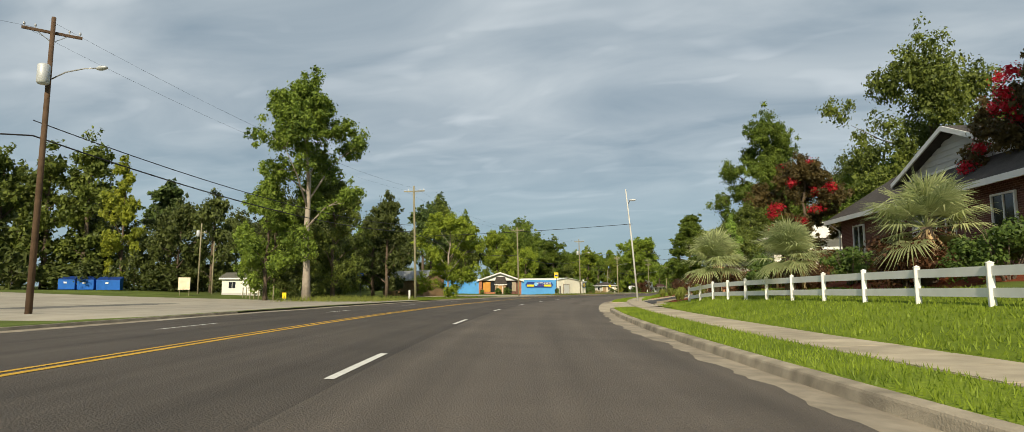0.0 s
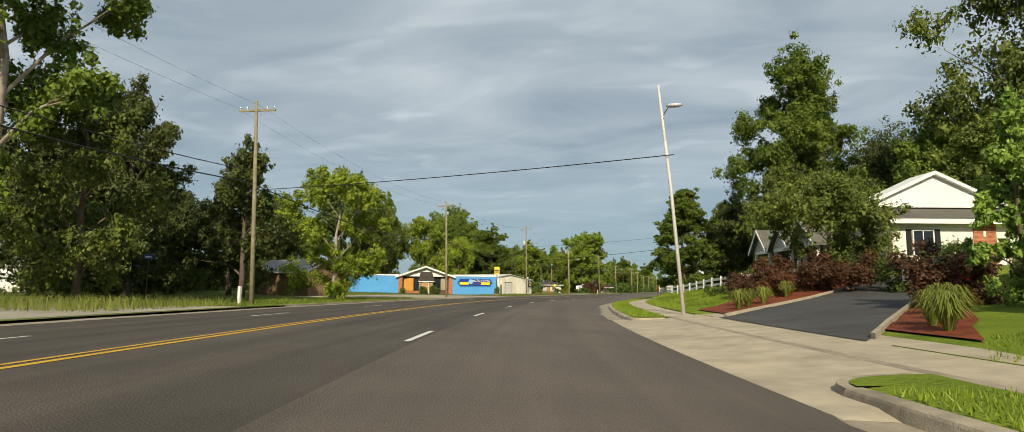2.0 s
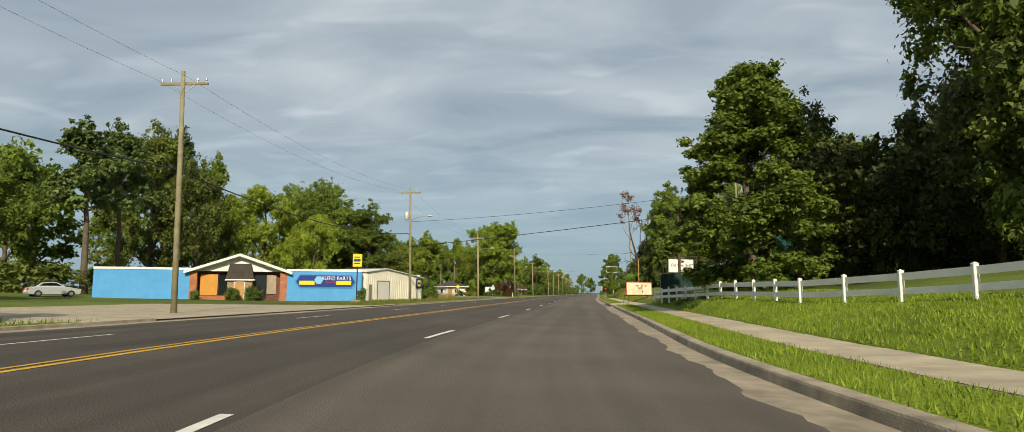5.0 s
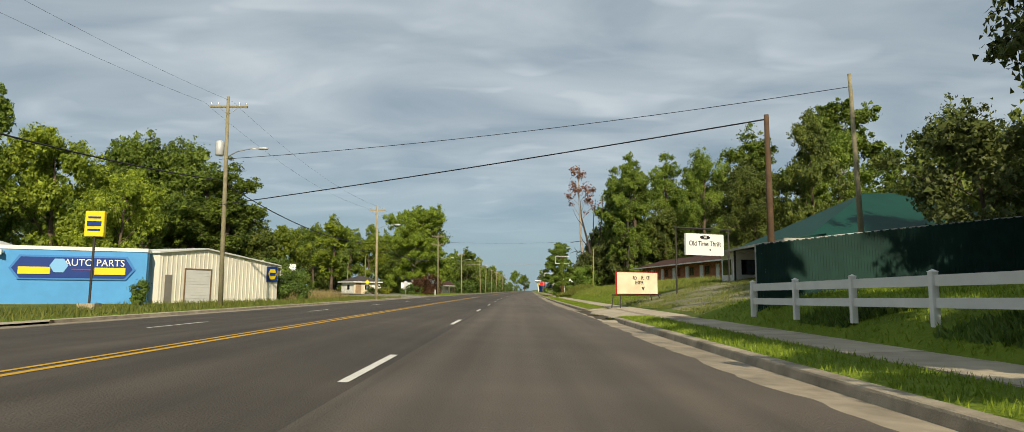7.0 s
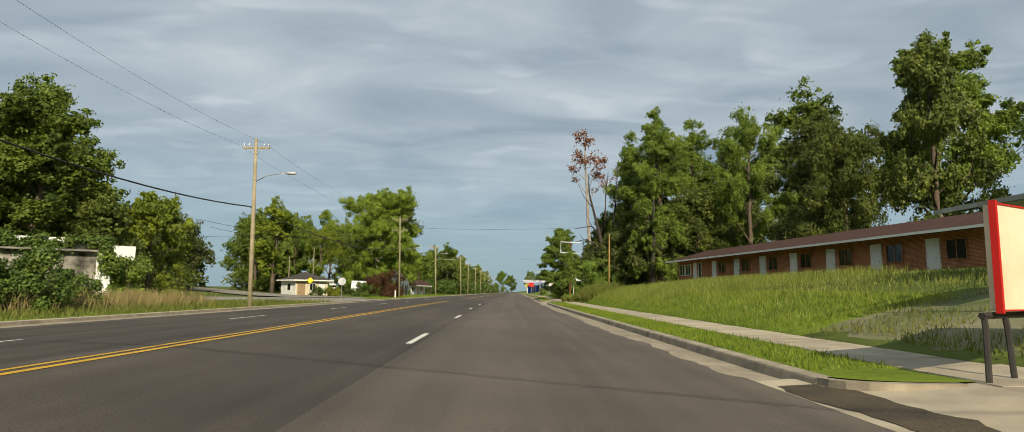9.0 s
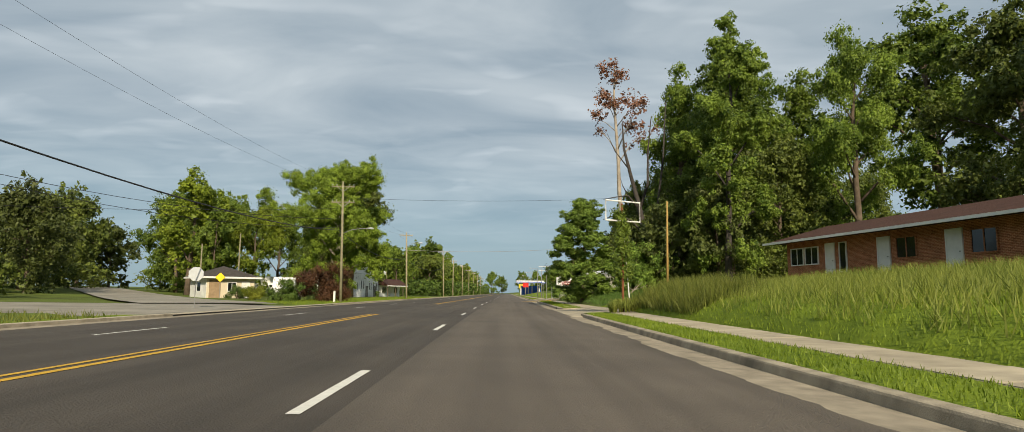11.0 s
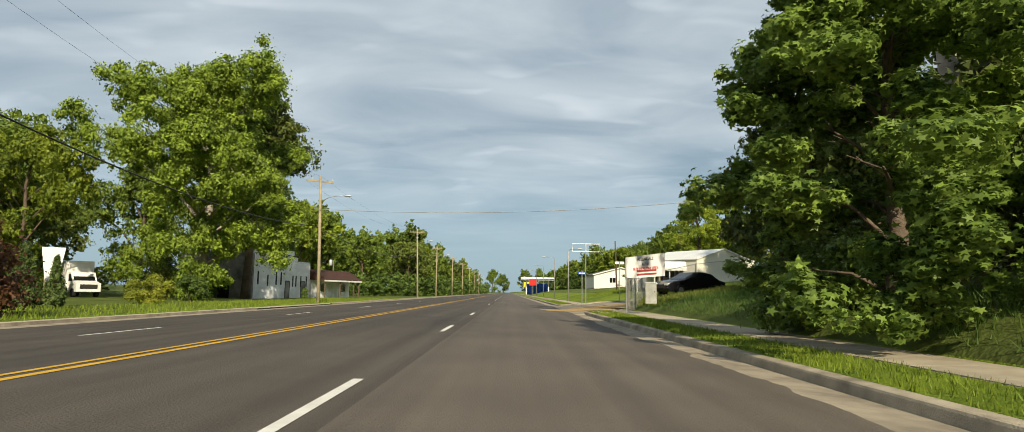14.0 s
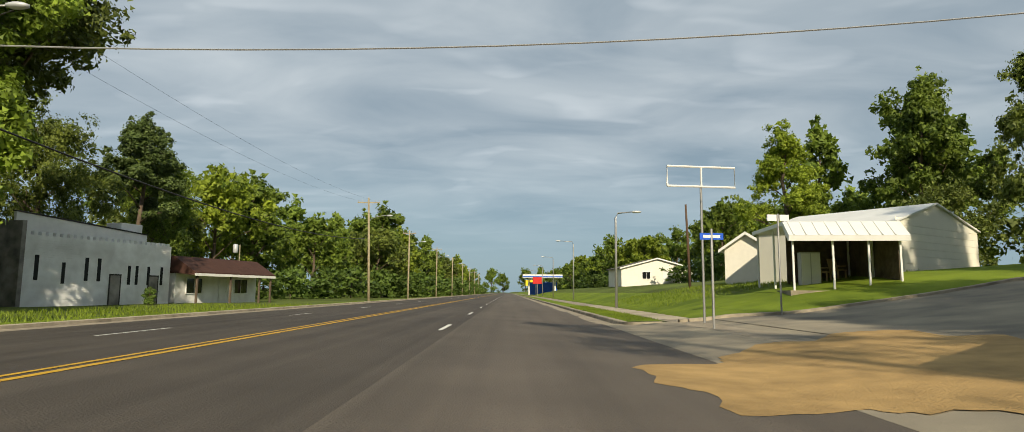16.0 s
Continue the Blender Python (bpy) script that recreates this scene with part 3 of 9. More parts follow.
def ramp_verge(rows, material, label):
    """Grass that eases from the street's level up to the bank: rows are (s, share of the full height)."""
    mb = MB()
    ls = (8.42, 8.6, 8.9, 9.6, 10.4, 11.2, 12, 13.2, 14, 17, 20, 25, 30, 45)
    for s, k in rows:
        for l in ls:
            lo, hi = ground(l) * dip(l) + 0.125, max(ground(l) + 0.045, ground(l) * dip(l) + 0.16)
            z = lo + (hi - lo) * k
            mb.v.append((*at(s, l), -0.05 if l < 8.5 else min(z, 0.07) if l < 8.7 else z))
    n = len(ls)
    for i in range(len(rows) - 1):
        for j in range(n - 1):
            a = i * n + j
            mb.f.append((a, a + 1, a + n + 1, a + n))
    return solo("corner_verge", mb, material, label, "verge", "structure", smooth=True)


ramp_verge(((274.7, -0.1), (275.5, 0.15), (277, 0.35), (279, 0.62), (281, 0.86), (283.5, 1.0)), GRASS, "grass verge at the street corner by the carport")
# a low kerb follows the side street round its corner
sk = MB()
sk_ls = np.concatenate([np.linspace(7.3, 12, 10), np.linspace(13, 40, 16)])
for l in sk_ls:
    sb = 274.75 - 0.9 * max(0.0, 1 - (l - 7.3) / 1.5) ** 2
    base_z = float(np.interp(l, [7.1, 8.55, 9.4], [0.0, 0.05, ground(9.4) * dip(9.4) + 0.13])) if l < 9.4 else ground(l) * dip(l) + 0.13
    for ds, up in ((-0.18, -0.06), (-0.16, 0.10), (0.03, 0.11), (0.05, -0.06)):
        sk.v.append((*at(sb + ds, l), base_z + up))
for i in range(len(sk_ls) - 1):
    for j in range(3):
        q = i * 4 + j
        sk.f.append((q, q + 1, q + 5, q + 4))
solo("kerb_side_street", sk, KERB, "low weathered kerb along the side street", "kerb", "structure")
ramp_verge(((250.6, 1.0), (253.0, 1.0), (255.4, 0.9), (256.6, 0.5), (257.4, -0.1)), ROUGH_GRASS, "rank grass verge at the street corner")
solo("drive_apron", strip(30.9, 51.1, [(5.36, road_z(5.36)), (6.2, -0.14), (7.1, -0.005), (9.4, 0.16)], 1.5), CONCRETE, "broad pale concrete drive apron crossing the pavement", "drive", "structure")


def skew_patch(name, ls, fa, fb, lift, material, label, category, n=8, wob=0.0, seed=3):
    """A sheet on the rising ground whose two ends are slanting lines."""
    rnd = random.Random(seed)
    mb = MB()
    for l in ls:
        for i in range(n + 1):
            s = fa(l) + (fb(l) - fa(l)) * i / n + (rnd.uniform(-wob, wob) if i in (0, n) else 0)
            mb.v.append((*at(s, l), ground(l) * low(s) + lift))
    for a in range(len(ls) - 1):
        for i in range(n):
            q = a * (n + 1) + i
            mb.f.append((q, q + n + 1, q + n + 2, q + 1))
    return solo(name, mb, material, label, category, "structure")


DL = (8.46, 8.8, 9.2, 9.7, 10.2, 11, 11.7, 12.8, 14, 16, 18, 20, 23, 26, 30)


def near_edge(l):
    return 36.0 + (l - 8) * 1.55


def far_edge(l):
    return 47.0 + (l - 8) * 1.25


skew_patch("drive_lawn", DL, lambda l: 27.0, lambda l: 64.0, 0.055, GRASS, "bright lawn on both sides of the drive", "lawn", 24)
skew_patch("drive", DL, near_edge, far_edge, 0.085, DRIVE, "dark asphalt drive slanting into the apartment grounds", "drive")
skew_patch("mulch_bed_near", DL[3:13], lambda l: near_edge(l) - 3.4 + 0.12 * (l - 9), lambda l: near_edge(l) - 0.15, 0.10, MULCH, "bed of red bark mulch beside the drive", "mulch", 6, 0.25)
skew_patch("mulch_bed_far", DL[2:], lambda l: far_edge(l) + 0.2, lambda l: far_edge(l) + 6.5, 0.105, MULCH, "bed of red bark mulch across the drive", "mulch", 6, 0.3)
for f, d in ((near_edge, -0.2), (far_edge, 0.0)):
    em_ = MB()
    for l in DL[1:]:
        for ds, up in ((d, 0), (d, 1), (d + 0.2, 1), (d + 0.2, 0)):
            em_.v.append((*at(f(l) + ds, l), ground(l) * low(f(l)) + (0.19 if up else 0.0)))
    for i in range(len(DL) - 2):
        for j in range(3):
            q = i * 4 + j
            em_.f.append((q, q + 1, q + 5, q + 4))
    em_.f.append((3, 2, 1, 0))
    solo("drive_edging", em_, CONCRETE, "pale concrete edging along the drive", "kerb", "structure")
solo("shop_apron", strip(128.8, 142.8, [(5.36, road_z(5.36)), (6.2, -0.14), (7.1, -0.005), (9.0, 0.10)], 1.5), CONCRETE, "cracked pale concrete drive apron", "drive", "structure")
solo("shop_lot", patch(127.5, 150, 8.75, 22, 0.12, 0.8, 0.35, 7), mat("broken_paving", (0.30, 0.26, 0.165), 0.95, dark=(0.09, 0.12, 0.025), scale=0.5, bump=0.8, bscale=20, big=0.4),
     "broken paving with weeds before the thrift shop", "lot", "structure")
LOT_SLAB = mat("lot_slab", (0.24, 0.22, 0.155), 0.95, dark=(0.09, 0.10, 0.05), scale=1.2, bump=0.5, bscale=30, big=0.4)
rl = random.Random(31)
for i in range(11):
    for j in range(5):
        if rl.random() < 0.34 + 0.07 * j:
            continue
        s, l = 128.4 + i * 1.75 + rl.uniform(-.2, .2), 10.1 + j * 1.75 + rl.uniform(-.2, .2)
        if s > 142 and l < 11:
            continue
        k = rl.choice((5, 6, 7))
        rim = [(s + rl.uniform(0.5, 1.15) * math.cos(6.283 * q / k + i), l + rl.uniform(0.5, 1.15) * math.sin(6.283 * q / k + i)) for q in range(k)]
        tip = rl.uniform(-.02, .02)
        pv = MB()
        for z in (0.02, 0.14):
            for a, b in rim:
                pv.v.append((*at(a, b), ground(b) + z + tip * (a - s)))
        pv.f.append(tuple(range(k, 2 * k)))
        for q in range(k):
            pv.f.append((q, (q + 1) % k, k + (q + 1) % k, k + q))
        solo("paving_slab", pv, LOT_SLAB, "cracked slab of old paving among weeds", "paving", "structure")
solo("track_apron", strip(200.1, 214.1, [(5.36, road_z(5.36)), (6.2, -0.14), (7.1, -0.005), (9.0, 0.10)], 1.5), CONCRETE, "pale concrete drive apron", "drive", "structure")
solo("track", patch(203.5, 212, 8.85, 26, 0.12, 1.5, 0.5, 8), mat("grassy_track", (0.28, 0.24, 0.09), 0.95, dark=(0.12, 0.16, 0.03), scale=1.2, bump=0.6, bscale=15), "grassy dirt track up the bank", "track", "structure")
solo("street_corner", strip(252.9, 276.1, [(5.36, road_z(5.36)), (6.2, -0.14), (7.1, -0.005), (8.55, 0.04), (9.0, 0.12)], 1.5), DUSTY_STREET, "dusty worn asphalt at the mouth of the side street", "street", "structure")

# kerb ends bend in towards the pavement and sink
def kerb_return(s0, way):
    mb = MB()
    n = 7
    for i in range(n):
        a = math.pi / 2 * i / (n - 1)
        for dl, up in ((0.0, 0), (0.02, 1), (0.17, 1), (0.19, 0)):
            r = 1.0 - dl
            x, y = at(s0 + way * r * math.sin(a), 5.95 + 1.0 - r * math.cos(a))
            top = -0.05 + 0.06 * i / (n - 1)
            mb.v.append((x, y, (top - 0.01) if up else -0.26))
    for i in range(n - 1):
        for j in range(3):
            q = i * 4 + j
            mb.f.append((q, q + 1, q + 5, q + 4) if way > 0 else (q + 4, q + 5, q + 1, q))
    e = (n - 1) * 4
    mb.f.append((e, e + 1, e + 2, e + 3))
    solo("kerb_end", mb, KERB, "worn curved end of the concrete kerb", "kerb", "structure")
    gm = MB()
    gm.v.append((*at(s0, 7.1), 0.0))
    for i in range(n):
        a = math.pi / 2 * i / (n - 1)
        gm.v.append((*at(s0 + way * 0.84 * math.sin(a), 6.95 - 0.84 * math.cos(a)), -0.04 + 0.045 * i / (n - 1)))
    gm.v.append((*at(s0 + way * 0.84, 7.1), 0.01))
    for i in range(1, n + 1):
        gm.f.append((0, i, i + 1) if way > 0 else (0, i + 1, i))
    solo("verge_end", gm, GRASS, "rounded end of the grass verge", "verge", "structure")


for s0, way in ((31.5, 1), (50.5, -1), (129.4, 1), (142.2, -1), (200.7, 1), (213.5, -1), (253.5, 1), (275.5, -1)):
    kerb_return(s0, way)

# pavement slabs, each cast by itself
for i in range(204):
    s0 = -8 + i * 1.52
    if any(a < s0 + 0.8 < b for a, b in ((30.5, 51.2), (126, 140.3), (200.0, 214.2), (252.5, 276.2))):
        continue
    rs_ = random.Random(i)
    mb = MB()
    dz = [rs_.uniform(0.004, 0.016) for _ in range(4)]
    for (s, l, zb), d in zip(((s0 + 0.012, 7.1, 0.005), (s0 + 0.012, 8.5, 0.04), (s0 + 1.508, 8.5, 0.04), (s0 + 1.508, 7.1, 0.005)), dz):
        x, y = at(s, l)
        mb.v.append((x, y, zb + d))
    mb.v += [(x, y, z - 0.03) for x, y, z in mb.v[:4]]
    mb.f += [(0, 1, 2, 3), (0, 4, 5, 1), (1, 5, 6, 2), (2, 6, 7, 3), (3, 7, 4, 0)]
    part("slab", mb, CONCRETE, pave)

# the aprons fall to the gutter at both ends
for a0, a1 in ((30.9, 51.1), (128.8, 142.8), (200.1, 214.1), (252.9, 276.1)):
    for s, way in ((a0, -1), (a1, 1)):
        rm = MB().poly([(*at(s, 5.36), road_z(5.36)), (*at(s, 6.1), -0.145), (*at(s + way * 0.6, 6.1), -0.225), (*at(s + way * 0.6, 5.36), road_z(5.36) - 0.006)][::way])
        solo("apron_ramp", rm, CONCRETE, "short concrete ramp from apron to gutter", "drive", "structure")

# lane markings
LINE_UP = 0.006
for i in range(-6, 60):
    s0 = 12.19 * i
    w = 0.06
    for off, mname in ((-0.18 if s0 > 170 else -0.03, "lane_dash"), (-7.1, "lane_dash")):
        if off > -1 and i == 21:
            continue
        sh = s0 + (0 if off > -1 else 8.6)
        mb = strip(sh, sh + 3.05, [(off - w, road_z(off - w) + LINE_UP), (off + w, road_z(off + w) + LINE_UP)], 1.0)
        part(mname, mb, WHITE_LINE, road)
for s0, s1 in ((-120, 191.5), (214.5, 880)):
    for off in (-3.62, -3.38):
        part("centre_line", strip(s0, s1, [(off - 0.055, road_z(off - 0.055) + LINE_UP), (off + 0.055, road_z(off + 0.055) + LINE_UP)], 3.0), YELLOW_LINE, road)


# ---- trees ----
def leaf_mesh(name, blobs, count, size, material, seed, droop=0.0, shell=0.50, flat=0.85, slim=0.66, lobes=0, core=0.10):
    """A crown of many small leaves that wrap lumps; lumps are (x, y, z, r). lobes: 0 a plain leaf, 4 a folded one, 5 a star.
    A share of broad leaves fills the heart of each lump."""
    rng = np.random.default_rng(seed)
    blobs = np.array(blobs, float)
    wgt = blobs[:, 3] ** 2
    pick = rng.choice(len(blobs), count, p=wgt / wgt.sum())
    d = rng.normal(size=(count, 3))
    d /= np.linalg.norm(d, axis=1)[:, None]
    inner = rng.random(count) < core
    r = blobs[pick, 3] * np.where(inner, 0.15 + 0.4 * rng.random(count), shell + (1.06 - shell) * rng.random(count) ** 0.6)
    r *= np.where(rng.random(count) < 0.22, 1.0 + 0.75 * rng.random(count), 1.0)
    c = blobs[pick, :3] + d * r[:, None] * np.array([1, 1, flat])
    c[:, 2] -= droop * rng.random(count) ** 2
    nrm = 1.1 * d + 0.52 * rng.normal(size=(count, 3)) + np.array([0, 0, 0.35])
    nrm /= np.linalg.norm(nrm, axis=1)[:, None]
    a = np.cross(nrm, rng.normal(size=(count, 3)))
    a /= np.linalg.norm(a, axis=1)[:, None]
    b = np.cross(nrm, a)
    sz = (size * (0.6 + 0.8 * rng.random(count)) * np.where(inner, 2.0, 1.0))[:, None]
    if lobes == 5:
        rim = [(1.0 if k % 2 == 0 else 0.40) * np.exp(1j * np.pi * k / 5) for k in range(10)]
        v = np.stack([c + a * sz * w.real + b * sz * w.imag - nrm * sz * 0.18 * (k % 2 == 0) for k, w in enumerate(rim)], 1)
    elif lobes == 4:
        a, b, fold = a * sz, b * sz * slim, nrm * sz * 0.12
        v = np.stack([c - a, c + b + fold, c + a, c - b + fold], 1)
    else:
        a, b = a * sz, b * sz * slim
        v = np.stack([c - a, c + 0.45 * a + b, c + 0.45 * a - b], 1)
    k = v.shape[1]
    me = bpy.data.meshes.new(name)
    me.vertices.add(k * count)
    me.vertices.foreach_set("co", v.ravel())
    me.loops.add(k * count)
    me.loops.foreach_set("vertex_index", np.arange(k * count, dtype=np.int32))
    me.polygons.add(count)
    me.polygons.foreach_set("loop_start", np.arange(0, k * count, k, dtype=np.int32))
    me.materials.append(material)
    me.update()
    me.validate()
    return me


def wood(seed, height, spread, trunk_r, fork=0.3, limbs=7, lean=0.04, rise=0.62, top=1.0, skirt=0):
    """A tapered trunk with limbs and twigs; returns the mesh builder and the lump places of its crown."""
    rnd = random.Random(seed)
    mb, tips = MB(), []
    pts, rad = [], []
    n = 7
    lx, ly = rnd.uniform(-lean, lean), rnd.uniform(-lean, lean)
    for i in range(n + 1):
        t = i / n
        z = height * 0.88 * t
        pts.append((lx * z + rnd.uniform(-.12, .12) * t * spread * 0.4, ly * z + rnd.uniform(-.12, .12) * t * spread * 0.4, z - 0.3 * (i == 0)))
        rad.append(trunk_r * (1.25 if i == 0 else 1) * (1 - 0.85 * t) + 0.02)
    mb.tube(pts, rad, 8)
    for k in range(limbs):
        t = fork + (0.97 - fork) * (k + rnd.random() * 0.7) / limbs
        i = min(int(t * n), n - 1)
        p = Vector(pts[i]).lerp(Vector(pts[i + 1]), t * n - i)
        az = k * 2.4 + rnd.uniform(-0.5, 0.5)
        shape = math.sin(math.pi * min(1, 0.25 + 0.75 * (1 - abs((t - fork) / (1 - fork) - 0.38))) ** 1) if top < 2 else 1
        reach = spread * 0.5 * (0.55 + 0.5 * rnd.random()) * max(0.28, 1.05 - max(0, t - 0.45) * 1.55)
        up = reach * rise * (0.5 + rnd.random())
        e = p + Vector((math.cos(az) * reach, math.sin(az) * reach, up))
        mid = p.lerp(e, 0.5) + Vector((0, 0, reach * 0.12))
        r0 = trunk_r * (1 - 0.8 * t) * 0.5
        mb.tube([p, mid, e], [r0, r0 * 0.6, 0.015], 5)
        tips += [(e, t), (mid, t)]
        for q in range(3):
            a2 = az + rnd.uniform(-1.1, 1.1)
            b0 = mid.lerp(e, rnd.random())
            b1 = b0 + Vector((math.cos(a2), math.sin(a2), rnd.uniform(0.0, 0.9))) * reach * rnd.uniform(0.3, 0.55)
            mb.tube([b0, b1], [r0 * 0.35, 0.01], 4)
            tips.append((b1, t))
    for k in range(skirt):
        a, rr = rnd.uniform(0, 6.28), spread * rnd.uniform(0.12, 0.46)
        tips.append((Vector((math.cos(a) * rr, math.sin(a) * rr, height * rnd.uniform(0.06, 0.34))), 0.1))
    tips.append((Vector(pts[-1]), 1.0))
    tips.append((Vector(pts[-1]) + Vector((0, 0, height * 0.06)), 1.0))
    return mb, tips


def crown_blobs(tips, seed, lump, skip=0.0):
    """Each branch end carries one large lump with smaller ones budding from it."""
    rnd = random.Random(seed)
    out = []
    for p, t in tips:
        if rnd.random() < skip:
            continue
        r = lump * rnd.uniform(0.34, 0.66)
        c = Vector((p.x + rnd.uniform(-.4, .4) * lump, p.y + rnd.uniform(-.4, .4) * lump, p.z + rnd.uniform(-.3, .4) * lump))
        out.append((*c, r))
        for _ in range(8):
            d = Vector((rnd.gauss(0, 1), rnd.gauss(0, 1), rnd.gauss(0.2, 0.75))).normalized()
            out.append((*(c + d * r * rnd.uniform(0.7, 1.7)), lump * rnd.uniform(0.12, 0.36)))
    return out


KINDS, VARIANTS = {}, {}
LEAF_OF = {"near": 0.16, "mid": 0.23, "far": 0.36}


def variant(key, *settings, **more):
    KINDS[key] = (settings, more)


def grown(key, lod, aspect, tall):
    """A tree 10 m high of a kind, slim, middling or broad, made when it is first planted; its leaves come out at their true size when it is planted about that tall."""
    if (key, lod, aspect, tall) not in VARIANTS:
        VARIANTS[key, lod, aspect, tall] = grow(lod, aspect, tall, *KINDS[key][0], **KINDS[key][1])
    return VARIANTS[key, lod, aspect, tall]


def grow(lod, aspect, tall, seed, lump, fill, leaf, bark, fork=0.25, limbs=9, rise=0.62, trunk=0.02, skip=0.0, droop=0.0, skirt=0):
    seed = seed + int(aspect * 100)
    mb, tips = wood(seed, 10.0, aspect * 8.6, trunk * 10, fork, limbs + 2, rise=rise, skirt=skirt)
    blobs = crown_blobs(tips, seed, lump * min(1.15, max(0.68, aspect / 0.78)), skip)
    size = LEAF_OF[lod] * 10 / tall
    count = int(min(60000, fill * math.pi * aspect * 10 * 8.5 / (0.96 * size * size)))
    crown = leaf_mesh("crown", blobs, count, size, leaf, seed, droop)
    co = np.empty(len(crown.vertices) * 3)
    crown.vertices.foreach_get("co", co)
    co = co.reshape(-1, 3)
    return mb.mesh("trunk", bark, True), crown, np.percentile(co[:, 2], 99.6), 2 * np.percentile(np.hypot(co[:, 0], co[:, 1]), 97)


variant("broad", 11, 1.30, 1.4, LEAF_MID, BARK, 0.22, 11, skirt=9)
variant("broad_b", 12, 1.20, 1.4, LEAF_MID, BARK, 0.20, 12, 0.75, skirt=8)
variant("bright", 13, 1.20, 1.4, LEAF_BRIGHT, BARK, 0.18, 11, skirt=6)
variant("tall", 14, 1.0, 1.4, LEAF_MID, BARK, 0.18, 13, 0.9, 0.014, skirt=9)
variant("dark", 15, 1.30, 1.4, LEAF_DARK, BARK, 0.15, 12, skirt=12)
variant("pine", 16, 0.9, 1.2, LEAF_PINE, BARK, 0.45, 11, 0.5, 0.014, 0.12)
variant("sparse", 17, 0.95, 1.1, LEAF_MID, PALE_BARK, 0.35, 10, 0.9, 0.018, 0.15)
variant("round", 18, 1.4, 1.4, LEAF_MID, BARK, 0.1, 11, 0.5, skirt=10)
# deep: the dark tree again, with shade put into its leaf colour
variant("deep", 15, 1.30, 1.4, LEAF_SHADED, BARK, 0.15, 12, skirt=12)
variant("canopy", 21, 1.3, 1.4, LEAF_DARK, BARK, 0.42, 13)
variant("shrub_shaded", 20, 2.1, 1.1, LEAF_SHADED, BARK, 0.05, 9, 0.5, 0.012, skirt=14)
variant("shrub", 19, 2.1, 1.1, LEAF_BUSH, BARK, 0.05, 9, 0.5, 0.012, skirt=14)
variant("shrub_dark", 20, 2.1, 1.1, LEAF_DARK, BARK, 0.05, 9, 0.5, 0.012, skirt=14)


def plant(key, x, y, height, width=None, rot=None, name="tree", label="", group="", sink=0.1, z=None):
    ps, pl = sl(x, y)
    lod = "far" if ps > 330 or abs(pl) > 80 else "near" if abs(pl) < 40 else "mid"
    want = 0.7 if width is None else width / height
    aspect = 1.15 if "shrub" in key else min((0.38, 0.55, 0.78, 1.05), key=lambda q: abs(math.log(q / want)))
    trunk, crown, tall, wide = grown(key, lod, aspect, min((5, 9, 14, 20, 27), key=lambda q: abs(math.log(q / height))))
    k = height / tall
    w = k if width is None else width / wide
    rnd = random.Random(int(x * 13 + y * 7))
    a = rnd.uniform(0, 360) if rot is None else rot
    base = (gz(x, y) if z is None else z) - sink
    ob = thing(name, Matrix.Translation((x, y, base)) @ Matrix.Rotation(radians(a), 4, "Z") @ Matrix.Diagonal((w, w, k, 1)), label, "tree", group)
    part("trunk", trunk, None, ob)
    part("crown", crown, None, ob)
    return ob

WOODS = "trees of the wood behind the road"
T_LABEL = {"broad": "broad leafy green tree with an uneven crown", "broad_b": "tall full green tree with a lumpy crown", "bright": "sunlit yellow-green leafy tree",
           "tall": "tall narrow green tree", "dark": "dense dark green tree, its leaf colour partly darkened for shade", "deep": "dense tree with its leaf colour darkened to stand in for shade", "shrub_shaded": "dense undergrowth with its leaf colour darkened for the wood's shade", "pine": "tall pine with a bare lower trunk", "sparse": "thin-crowned tree with pale limbs", "round": "low round leafy tree", "canopy": "tall dark green tree with a high crown", "shrub": "tangled green undergrowth shrub", "shrub_dark": "dense undergrowth with its leaf colour darkened for the wood's shade"}


def trees(rows, group=""):
    for key, x, y, h, w in rows:
        plant(key, x, y, h, w, label=T_LABEL[key], group=group)


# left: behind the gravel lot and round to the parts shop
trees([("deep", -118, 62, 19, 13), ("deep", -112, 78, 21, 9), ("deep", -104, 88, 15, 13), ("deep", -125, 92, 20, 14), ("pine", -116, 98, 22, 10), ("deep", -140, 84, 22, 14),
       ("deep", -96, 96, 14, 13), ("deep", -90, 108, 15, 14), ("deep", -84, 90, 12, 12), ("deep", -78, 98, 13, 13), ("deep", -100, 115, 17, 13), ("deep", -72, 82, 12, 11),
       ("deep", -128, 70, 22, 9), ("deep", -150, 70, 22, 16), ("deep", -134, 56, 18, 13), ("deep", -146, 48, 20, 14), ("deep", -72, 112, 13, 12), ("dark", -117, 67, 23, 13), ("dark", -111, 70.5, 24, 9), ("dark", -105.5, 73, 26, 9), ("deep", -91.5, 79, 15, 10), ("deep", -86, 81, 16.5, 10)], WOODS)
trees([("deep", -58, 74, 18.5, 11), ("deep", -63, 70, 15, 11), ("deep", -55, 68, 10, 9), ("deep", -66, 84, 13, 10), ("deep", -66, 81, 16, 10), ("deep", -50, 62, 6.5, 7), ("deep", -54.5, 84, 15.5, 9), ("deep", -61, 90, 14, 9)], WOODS)
